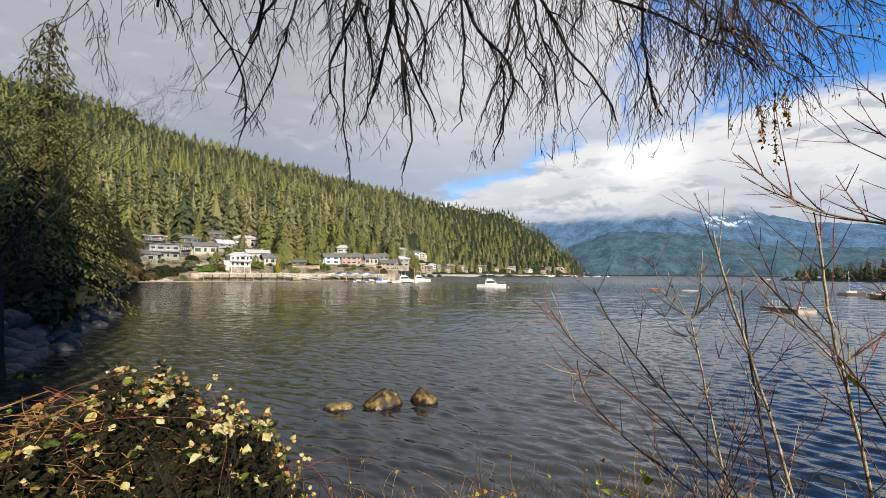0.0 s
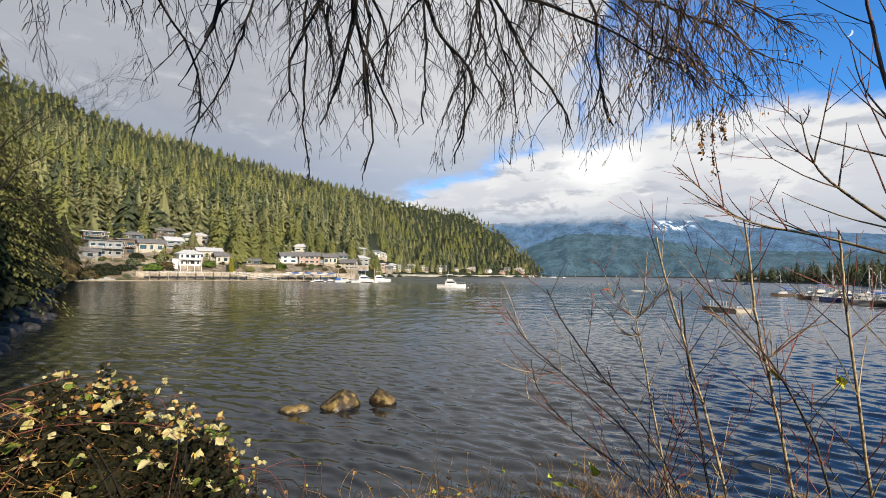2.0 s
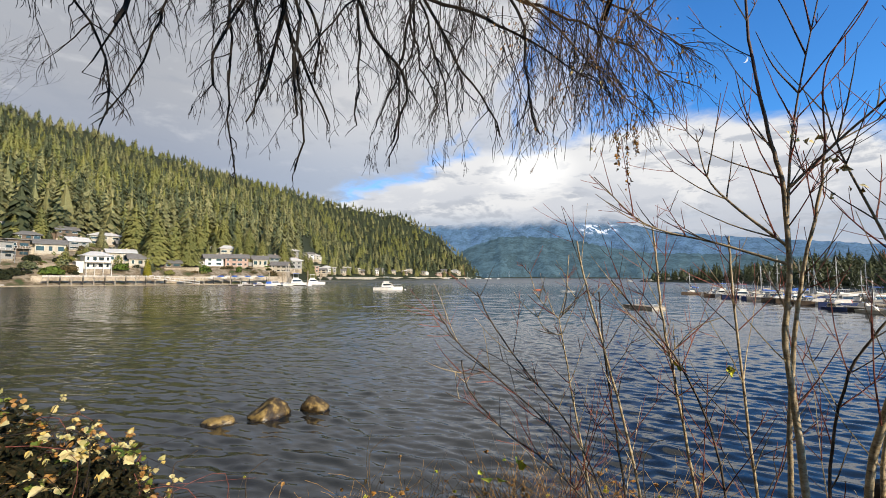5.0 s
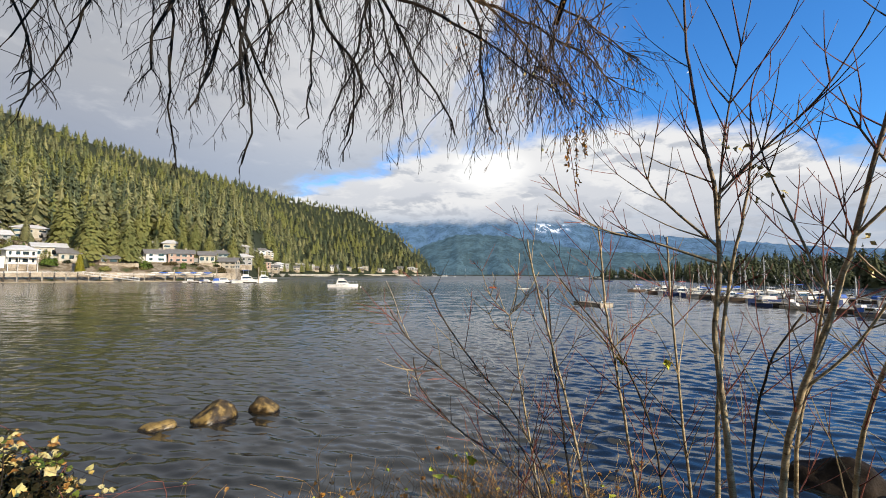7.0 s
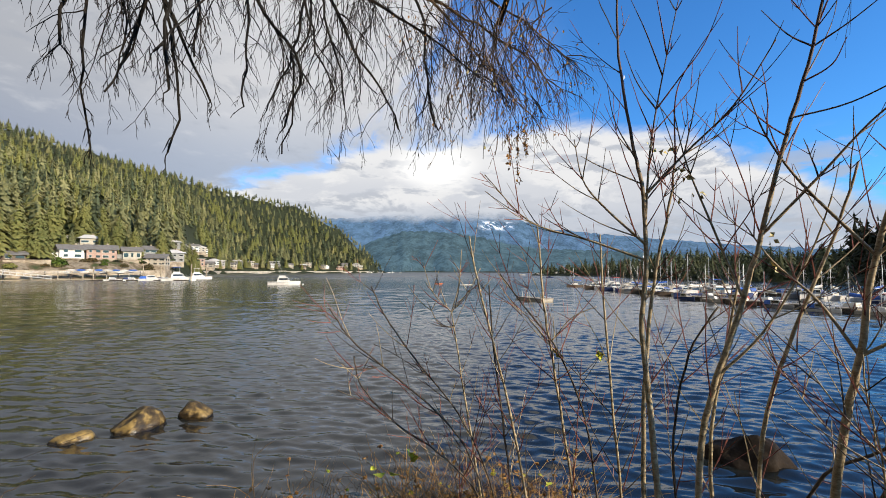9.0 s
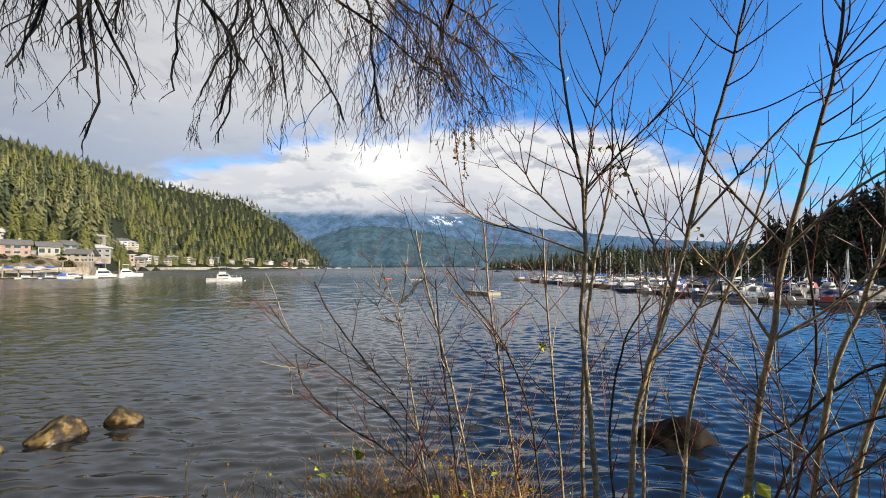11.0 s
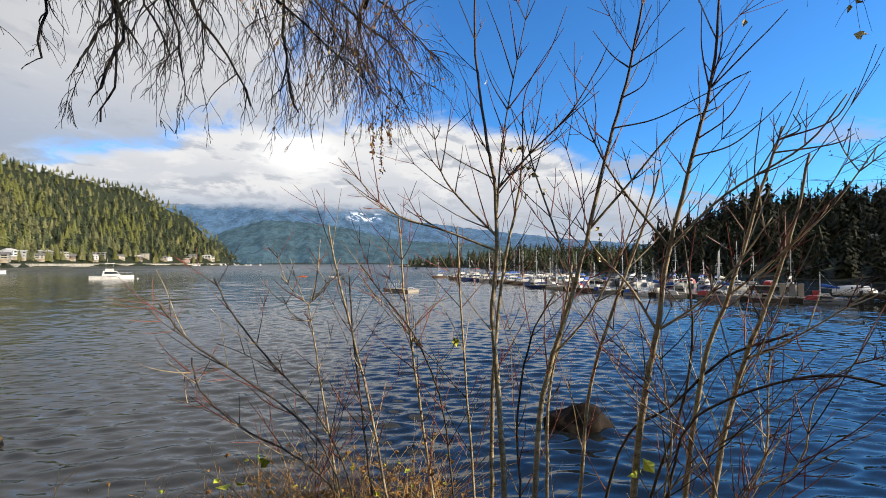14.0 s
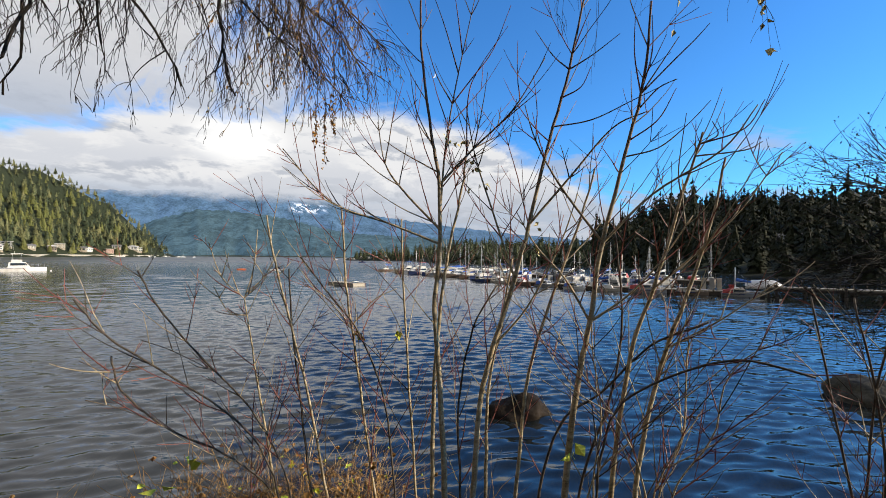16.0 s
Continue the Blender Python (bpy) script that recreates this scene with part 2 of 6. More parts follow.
SEA = water_material()
EARTH = ground_material()
FIR = leafy("fir", (0.25, 0.245, 0.10), (0.15, 0.17, 0.085), (0.36, 0.33, 0.14), 0.012, 0.11)
CEDAR = leafy("cedar", (0.21, 0.21, 0.06), (0.145, 0.16, 0.05), (0.28, 0.26, 0.085), 0.06)
GOLDEN = leafy("golden_cypress", (0.28, 0.24, 0.02), (0.22, 0.20, 0.02), (0.34, 0.29, 0.04))
MIXED = leafy("mixed_conifer", (0.095, 0.115, 0.06), (0.06, 0.08, 0.045), (0.15, 0.16, 0.075), 0.03, 0.125)
# Shaded copy of the conifer greens: the shade is put into the colour.
SHADE_TONED = leafy("shade_toned_foliage", (0.016, 0.022, 0.010), (0.024, 0.029, 0.012), (0.036, 0.036, 0.015), 0.05)
HEDGE = leafy("hedge", (0.09, 0.14, 0.02), (0.06, 0.10, 0.02), (0.13, 0.17, 0.03), 0.4)
SCRUB = leafy("scrub", (0.10, 0.075, 0.03), (0.06, 0.055, 0.02), (0.15, 0.10, 0.05), 0.3)
SEAWALL = speckled("seawall", (0.19, 0.15, 0.105), (0.46, 0.39, 0.29), 0.35, 0.9, 0.05)
BARK = speckled("bark", (0.055, 0.04, 0.03), (0.13, 0.10, 0.075), 3.0, 0.9, 0.02)
# Willow bark and twigs kept near black, their shade put into the colour.
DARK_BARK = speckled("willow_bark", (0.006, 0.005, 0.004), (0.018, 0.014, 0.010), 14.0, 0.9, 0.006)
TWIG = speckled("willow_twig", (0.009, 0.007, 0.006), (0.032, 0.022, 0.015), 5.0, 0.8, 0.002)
TAN_TWIG = speckled("tan_twig", (0.045, 0.025, 0.014), (0.19, 0.115, 0.05), 5.0, 0.7, 0.002)


def sapling_bark():
    """Pale tan wood below, red-brown young wood above, with its backlit darkness put into the colour."""
    m, n = material("sapling_bark")
    co = n.add("ShaderNodeNewGeometry").outputs["Position"]
    z = n.add("ShaderNodeSeparateXYZ", {0: co}).outputs[2]
    squash = n.add("ShaderNodeMapping", {"Vector": co, "Scale": (1, 1, 2.4)}).outputs[0]
    f = n.math("ADD", n.math("MULTIPLY", n.noise(squash, 9.0, 4.0), 0.5), n.math("MULTIPLY", n.noise(squash, 45.0, 4.0, 0.7), 0.5))
    old = n.ramp(f, [(0.36, (0.13, 0.09, 0.05)), (0.48, (0.34, 0.26, 0.15)), (0.62, (0.54, 0.44, 0.29))])
    young = n.ramp(f, [(0.38, (0.035, 0.020, 0.017)), (0.62, (0.13, 0.07, 0.055))])
    dark_top = n.map(n.math("ADD", z, n.math("MULTIPLY", f, 1.2)), 4.6, 6.1)
    finish(n, n.mix(dark_top, old, young), 0.6, 0.0, f, 0.004, 0.35)
    return m


STEM = sapling_bark()
RED_TWIG = speckled("red_twig", (0.12, 0.035, 0.026), (0.23, 0.075, 0.05), 8.0, 0.55, 0.002)
GREY_TWIG = speckled("grey_twig", (0.045, 0.034, 0.025), (0.11, 0.085, 0.06), 8.0, 0.7, 0.002)
STRAW = speckled("dry_stalk", (0.24, 0.12, 0.03), (0.42, 0.25, 0.08), 6.0, 0.8, 0.002)
SHORE_ROCK = speckled("shore_rock", (0.02, 0.02, 0.021), (0.075, 0.072, 0.07), 1.6, 0.7, 0.05, None, 0.0, 0.15)
PALE_ROCK = speckled("pale_rock", (0.30, 0.27, 0.21), (0.5, 0.46, 0.38), 0.6, 0.85, 0.08)
WHITE = painted("white_paint", (0.70, 0.68, 0.64), 0.5, 0.3)
CREAM = painted("cream_paint", (0.46, 0.41, 0.33), 0.65, 0.35)
PINK = painted("salmon_paint", (0.42, 0.27, 0.21), 0.65, 0.35)
GREY = painted("grey_paint", (0.29, 0.285, 0.27), 0.65, 0.35)
BROWN = painted("brown_stain", (0.13, 0.09, 0.06), 0.7)
ROOF = painted("grey_shingle", (0.19, 0.18, 0.17), 0.85, 0.4)
PALE_ROOF = painted("pale_roofing", (0.58, 0.57, 0.56), 0.7, 0.2)
BLUE = painted("blue_canvas", (0.03, 0.12, 0.48), 0.7)
NAVY = painted("navy_canvas", (0.02, 0.04, 0.13), 0.7)
RED = painted("red_paint", (0.45, 0.05, 0.04), 0.5)
ORANGE = painted("orange_plastic", (0.65, 0.16, 0.05), 0.4)
YELLOW = painted("yellow_paint", (0.6, 0.42, 0.06), 0.5)
PLANK = speckled("grey_planks", (0.20, 0.17, 0.13), (0.38, 0.33, 0.26), 1.2, 0.85, 0.01)
PILE = speckled("tarred_wood", (0.03, 0.025, 0.02), (0.085, 0.07, 0.055), 2.0, 0.85, 0.02)
METAL = speckled("bare_alloy", (0.5, 0.5, 0.5), (0.68, 0.68, 0.67), 3.0, 0.4, 0.001, None, 0.6)


def glass_material():
    m, n = material("window_glass")
    finish(n, (0.02, 0.026, 0.03), 0.06, 0.0, None, 0.0, 0.8)
    return m


GLASS = glass_material()


def wet_rock():
    m, n = material("wet_rock")
    geo = n.add("ShaderNodeNewGeometry")
    co = geo.outputs["Position"]
    z = n.add("ShaderNodeSeparateXYZ", {0: co}).outputs[2]
    f = n.math("ADD", n.math("MULTIPLY", n.noise(co, 1.7, 4.0, 0.55, 0.8), 0.78), n.math("MULTIPLY", n.noise(co, 11.0, 5.0, 0.7), 0.22))
    dry = n.ramp(f, [(0.42, (0.022, 0.015, 0.008)), (0.5, (0.075, 0.05, 0.02)), (0.56, (0.23, 0.155, 0.05)), (0.66, (0.36, 0.26, 0.09))])
    line = n.math("ADD", z, n.math("MULTIPLY", n.math("SUBTRACT", f, 0.5), 0.3))
    finish(n, n.mix(n.map(line, 0.04, 0.12), (0.025, 0.018, 0.010), dry), n.map(line, 0.05, 0.2, 0.25, 0.75), 0.0, f, 0.05, 0.4)
    return m


WET_ROCK = wet_rock()
BLACK_ROCK = speckled("dark_brown_rock", (0.010, 0.007, 0.005), (0.030, 0.021, 0.014), 3.0, 0.8, 0.04, None, 0.0, 0.12)
GREY_ROCK = speckled("lichen_rock", (0.02, 0.018, 0.014), (0.085, 0.076, 0.055), 2.0, 0.8, 0.05)


def leaf_material(name, a, b, c):
    m, n = material(name)
    isl = n.add("ShaderNodeNewGeometry").outputs["Random Per Island"]
    co = where(n)
    col = n.ramp(isl, [(0.0, a), (0.5, b), (1.0, c)])
    v = n.noise(co, 60.0, 4.0, 0.7)
    col = n.mix(n.map(v, 0.45, 0.8), col, n.mix(0.5, col, (0.12, 0.06, 0.02)))
    finish(n, col, 0.7, 0.0, v, 0.004, 0.12)
    return m


PALE_LEAF = leaf_material("pale_leaf", (0.46, 0.43, 0.16), (0.60, 0.52, 0.28), (0.50, 0.36, 0.09))
GREEN_LEAF = leaf_material("green_leaf", (0.05, 0.09, 0.02), (0.13, 0.17, 0.03), (0.24, 0.24, 0.04))
RUST_LEAF = leaf_material("rust_leaf", (0.20, 0.09, 0.03), (0.33, 0.19, 0.07), (0.42, 0.20, 0.04))
# Near black; in the bramble bush this colour stands in for inner shade.
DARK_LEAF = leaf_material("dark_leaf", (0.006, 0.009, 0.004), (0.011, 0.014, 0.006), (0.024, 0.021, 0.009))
LIME_LEAF = leaf_material("lime_leaf", (0.45, 0.55, 0.05), (0.58, 0.60, 0.08), (0.55, 0.45, 0.05))


# ---- building helpers ----
class Mesh:
    """Points and faces that grow piece by piece."""

    def __init__(self):
        self.v, self.f = [], []

    def face(self, *points):
        k = len(self.v)
        self.v += [tuple(p) for p in points]
        self.f.append(tuple(range(k, k + len(points))))

    def tube(self, points, radii, sides=5):
        k, n = len(self.v), len(points)
        for i, p in enumerate(points):
            d = (points[min(i + 1, n - 1)] - points[max(i - 1, 0)])
            if d.length < 1e-6:
                d = Vector((0, 0, 1))
            d.normalize()
            a = d.cross(Vector((0.31, 0.17, 0.93)) if abs(d.z) < 0.9 else Vector((0.93, 0.2, 0.3))).normalized()
            b = d.cross(a)
            for j in range(sides):
                t = 2 * math.pi * j / sides
                self.v.append(tuple(p + (a * math.cos(t) + b * math.sin(t)) * radii[i]))
        for i in range(n - 1):
            for j in range(sides):
                q = (j + 1) % sides
                self.f.append((k + i * sides + j, k + i * sides + q, k + (i + 1) * sides + q, k + (i + 1) * sides + j))
        self.f.append(tuple(k + (n - 1) * sides + j for j in range(sides)))

    def box(self, lo, hi, m=None):
        k = len(self.v)
        for z in (lo[2], hi[2]):
            for x, y in ((lo[0], lo[1]), (hi[0], lo[1]), (hi[0], hi[1]), (lo[0], hi[1])):
                p = Vector((x, y, z))
                self.v.append(tuple(m @ p if m else p))
        for q in ((3, 2, 1, 0), (4, 5, 6, 7), (0, 1, 5, 4), (1, 2, 6, 5), (2, 3, 7, 6), (3, 0, 4, 7)):
            self.f.append(tuple(k + i for i in q))

    def loft(self, rings, close=True):
        """Skin over rings of equal length."""
        k, s = len(self.v), len(rings[0])
        for ring in rings:
            self.v += [tuple(p) for p in ring]
        for i in range(len(rings) - 1):
            for j in range(s):
                q = (j + 1) % s
                self.f.append((k + i * s + j, k + i * s + q, k + (i + 1) * s + q, k + (i + 1) * s + j))
        if close:
            self.f.append(tuple(k + j for j in reversed(range(s))))
            self.f.append(tuple(k + (len(rings) - 1) * s + j for j in range(s)))

    def data(self, name, mat, smooth=False):
        me = bpy.data.meshes.new(name)
        me.from_pydata(self.v, [], self.f)
        me.materials.append(mat)
        if smooth:
            me.polygons.foreach_set("use_smooth", [True] * len(self.f))
        me.update()
        return me


def part(name, mesh, mat, parent, label="", smooth=False):
    ob = new(name, mesh.data(name, mat, smooth))
    ob.parent = parent
    if label:
        tagged(ob, label)
    return ob


def thing(name, m, label, category, group="", kind=""):
    ob = new(name)
    ob.matrix_world = m
    ob.empty_display_size = 0.2
    return tagged(ob, label, category, group, kind)


def solid(name, mesh, mat, label, category, group="", kind="", smooth=False, m=None):
    ob = new(name, mesh.data(name, mat, smooth))
    if m:
        ob.matrix_world = m
    return tagged(ob, label, category, group, kind)


def boxes(*pairs):
    b = Mesh()
    for lo, hi in pairs:
        b.box(lo, hi)
    return b


# ---- the lie of the land: compass, near bank, far shore, ridge distance, ridge angle ----
LAND = [
    (-180, 400, 400, 700, 6), (-75, 400, 400, 700, 14), (-62, 12, 17, 760, 16.5), (-45, 8.5, 27, 790, 16.6), (-40, 8, 34, 800, 16.4), (-36.6, 7.5, 60, 820, 16.1),
    (-35.2, 7.5, 236, 830, 15.8), (-27, 7.5, 240, 850, 14.4), (-18, 7, 245, 880, 12.7), (-10, 7, 255, 900, 11.1), (-6, 7, 270, 930, 10.3),
    (-3, 7, 480, 980, 9.7), (0, 7, 660, 1040, 9.1),
]
LAND_EAST = [
    (0, 7, 660, 1040, 9.1), (5, 7, 800, 1130, 8.4), (8.5, 7, 880, 1180, 7.9), (11.4, 7, 940, 1180, 6.3), (15.6, 7, 1000, 1120, 3.1), (17.9, 7, 1060, 1110, 0.5),
    (18.6, 7, 2200, 2500, 0.1), (36.5, 7, 2200, 2500, 0.1), (38.0, 7, 480, 560, 0.0), (47, 7, 400, 520, 0.2), (50, 7, 270, 480, 0.5), (68, 7, 200, 470, 0.4), (72, 7, 170, 440, 1.8),
    (78, 7, 150, 430, 4.8), (83, 7, 140, 420, 5.0), (88.6, 7, 125, 410, 3.8), (96, 7, 100, 400, 2.6), (112, 8, 60, 380, 2.5), (135, 400, 400, 600, 2), (180, 400, 400, 700, 2),
]


def lay(az):
    az = (az + 180) % 360 - 180
    return lerp_rows(LAND if az < 0 else LAND_EAST, az)


def smooth(a, b, x):
    t = min(1.0, max(0.0, (x - a) / (b - a)))
    return t * t * (3 - 2 * t)


def ground_height(az, r):
    bank, shore, ridge, el = lay(az)
    near = 2.35 - 0.45 * smooth(1.4, 3.6, r) - 3.6 * smooth(2.6, 2 * bank - 2.6, r)
    near += 0.8 * smooth(-15, -27, az) * math.exp(-((r - 4.3) / 1.1) ** 2)
    if bank >= 300:
        near = 2.35 + 0.02 * r
    if r < min(shore * 0.85, bank * 2.5) or bank >= 300 and r < 60:
        return near if bank < 300 else near
    top = EYE + ridge * math.tan(radians(el))
    if r <= shore:
        return -1.6 + 1.6 * smooth(shore * 0.94, shore, r)
    f = (r - shore) / max(1.0, ridge - shore)
    if az < -35.3 and shore < 236 and r <= ridge:
        f = max(0.0, (r - 250) / (ridge - 250))
        return 1.7 * smooth(0, 6, r - shore) + 0.03 * (r - shore) + max(0, top - 8) * (0.62 * f + 0.38 * f * f)
    beach = (5.4 if -36.2 < az < -3.5 else 4.4 if -3.5 <= az < 17 else 1.8) * smooth(0, 0.03 if ridge - shore > 300 else 0.15, f)
    if f <= 1:
        rise = 0.62 * f + 0.38 * f * f
        bump = noise.noise(Vector((az * 0.25, r * 0.008, 3.1))) * 9 * smooth(0.02, 0.3, f) * (1 - smooth(0.8, 1, f)) * (1 if top > 40 else 0.2)
        return beach + max(0, top - 1.8) * rise + bump
    return max(-1.0, top - (r - ridge) * 0.35)


def ground_at(p):
    return ground_height(math.degrees(math.atan2(p.x, p.y)), math.hypot(p.x, p.y))


def make_ground():
    g = Mesh()
    steps = 340
    rings = [0.01] + [0.5 * 1.045 ** i for i in range(215)]
    rings = [r for r in rings if r < 4600]
    for r in rings:
        for i in range(steps):
            az = -180 + 360 * i / steps
            rough = 0.05 * noise.noise(at(az, r) * 1.4) * min(1, r) if r < 12 else 0
            g.v.append(tuple(at(az, r, ground_height(az, r) + rough)))
    for k in range(len(rings) - 1):
        for i in range(steps):
            j = (i + 1) % steps
            g.f.append((k * steps + i, k * steps + j, (k + 1) * steps + j, (k + 1) * steps + i))
    solid("ground", g, EARTH, "dark earth bank, wooded slopes and sea bed", "ground", kind="structure", smooth=True)


make_ground()


def make_water():
    """One sheet to the horizon; where it lies near it carries real wavelets, driven by a breeze off the land."""
    gen = np.random.default_rng(4)
    steps, a0, a1 = 660, -58.0, 104.0
    rings = [5.5]
    while rings[-1] < 420:
        rings.append(rings[-1] + max(0.055, (0.0050 if rings[-1] < 110 else 0.011) * rings[-1]))
    r = np.array(rings)[:, None]
    az = np.radians(np.linspace(a0, a1, steps))[None, :]
    x, y = r * np.sin(az), r * np.cos(az)
    z = np.zeros_like(x)
    cell = np.maximum(0.055, np.where(r < 110, 0.0050, 0.011) * r)
    for k in range(46):
        lam = 0.2 * (1.5 / 0.2) ** (k / 45) * gen.uniform(0.9, 1.1)
        way = radians(34) + gen.normal(0, 0.36)
        kx, ky = math.sin(way) * 2 * math.pi / lam, math.cos(way) * 2 * math.pi / lam
        slope = WAVES * gen.uniform(0.5, 1.5) * (1.5 if 0.3 < lam < 1.1 else 0.3)
        keep = np.clip((lam / cell - 2.4) / 1.6, 0, 1) * np.clip((110 - r) / 40, 0, 1) * np.clip((r - 5.5) / 4, 0.25, 1)
        bend = 0.9 * np.sin(x * 0.11 + k) + 0.9 * np.sin(y * 0.13 + 2.1 * k)
        s = np.sin(kx * x + ky * y + gen.uniform(0, 6.28) + bend)
        gust = 0.65 + 0.55 * np.sin(x * 0.045 + 0.7 * k) * np.sin(y * 0.05 + 1.3 * k)
        z += keep * gust * slope * lam / (2 * math.pi) * (s + 0.4 * s * s)
    for k in range(22):
        lam = 1.1 * (5.0 / 1.1) ** (k / 21) * gen.uniform(0.9, 1.1)
        way = radians(20) + gen.normal(0, 0.7)
        kx, ky = math.sin(way) * 2 * math.pi / lam, math.cos(way) * 2 * math.pi / lam
        keep = np.clip((lam / cell - 2.3) / 2.0, 0, 1) * np.clip((r - 16) / 50, 0, 1) * np.clip((420 - r) / 90, 0, 1)
        z += keep * FAR_WAVES * gen.uniform(0.6, 1.4) * lam / (2 * math.pi) * np.sin(kx * x + ky * y + gen.uniform(0, 6.28) + 1.2 * np.sin(x * 0.03 + k) + 1.2 * np.sin(y * 0.035 + 2 * k))
    v = np.stack([x, y, z], 2).reshape(-1, 3)
    n, m = len(rings), steps
    i = np.arange((n - 1) * (m - 1))
    a = i // (m - 1) * m + i % (m - 1)
    quads = np.stack([a, a + 1, a + m + 1, a + m], 1)
    # none under the land
    limit = np.array([lay(q)[1] + 18 for q in np.linspace(a0, a1, steps)])
    quads = quads[(r[:, 0][i // (m - 1)] < limit[i % (m - 1)])]
    # the rest, flat: out to the horizon and behind
    first, last = np.arange(m), (n - 1) * m + np.arange(m)
    far = np.stack([4700 * np.sin(az[0]), 4700 * np.cos(az[0]), np.zeros(m)], 1)
    base = len(v)
    v = np.concatenate([v, far])
    j = np.arange(m - 1)
    outer = np.stack([last[j], last[j + 1], base + j + 1, base + j], 1)
    back = np.radians(np.linspace(a1, a0 + 360, 60))
    b2 = len(v)
    v = np.concatenate([v, np.stack([5.5 * np.sin(back), 5.5 * np.cos(back), np.full(60, -0.4)], 1), np.stack([4700 * np.sin(back), 4700 * np.cos(back), np.zeros(60)], 1)])
    q = np.arange(59)
    rear = np.stack([b2 + q, b2 + q + 1, b2 + 60 + q + 1, b2 + 60 + q], 1)
    faces = np.concatenate([quads, outer, rear])[:, ::-1]
    me = bpy.data.meshes.new("water")
    me.vertices.add(len(v))
    me.vertices.foreach_set("co", v.astype(np.float32).ravel())
    me.loops.add(faces.size)
    me.loops.foreach_set("vertex_index", faces.astype(np.int32).ravel())
    me.polygons.add(len(faces))
    me.polygons.foreach_set("loop_start", np.arange(0, faces.size, 4, dtype=np.int32))
    me.polygons.foreach_set("use_smooth", np.ones(len(faces), dtype=bool))
    me.materials.append(SEA)
    me.update(calc_edges=True)
    me.validate()
    tagged(new("water", me), "dark rippled sea water reflecting clouds and blue sky", "water", kind="structure")


WAVES = 0.034
FAR_WAVES = 0.012
make_water()


def make_mountain(name, profile, r, depth, mat, label):
    """A far slope: its skyline from compass and angle, with gullies."""
    g = Mesh()
    a0, a1 = profile[0][0], profile[-1][0]
    cols, rows = 160, 26
    for j in range(rows + 1):
        f = j / rows
        for i in range(cols + 1):
            az = a0 + (a1 - a0) * i / cols
            top = EYE + (r + depth) * math.tan(radians(lerp_rows(profile, az)[0]))
            fold = noise.fractal(Vector((az * 0.35, f * 1.6, r * 0.001)), 0.8, 2.1, 5)
            rr = r + depth * f + fold * 130 * (1 - f * 0.5)
            z = top * (f ** 0.9) + fold * 30 * f * (1 - f) + (noise.noise(Vector((az * 2.4, 0, r))) * 14 + noise.noise(Vector((az * 9, 0, r))) * 6) * f
            g.v.append(tuple(at(az, rr, z - 3 * (1 - f))))
    n = cols + 1
    for j in range(rows):
        for i in range(cols):
            g.f.append((j * n + i, j * n + i + 1, (j + 1) * n + i + 1, (j + 1) * n + i))
    solid(name, g, mat, label, "mountain", kind="structure", smooth=True)


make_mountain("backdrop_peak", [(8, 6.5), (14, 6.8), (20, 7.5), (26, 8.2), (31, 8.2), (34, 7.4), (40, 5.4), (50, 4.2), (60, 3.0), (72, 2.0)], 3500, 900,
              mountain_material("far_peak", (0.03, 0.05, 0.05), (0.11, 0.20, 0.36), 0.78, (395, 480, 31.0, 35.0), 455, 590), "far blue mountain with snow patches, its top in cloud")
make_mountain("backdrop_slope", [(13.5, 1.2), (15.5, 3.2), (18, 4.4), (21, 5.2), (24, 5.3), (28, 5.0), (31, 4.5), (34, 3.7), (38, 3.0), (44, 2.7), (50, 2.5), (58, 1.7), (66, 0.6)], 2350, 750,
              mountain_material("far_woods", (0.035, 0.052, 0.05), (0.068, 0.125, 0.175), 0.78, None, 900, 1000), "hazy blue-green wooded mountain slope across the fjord")


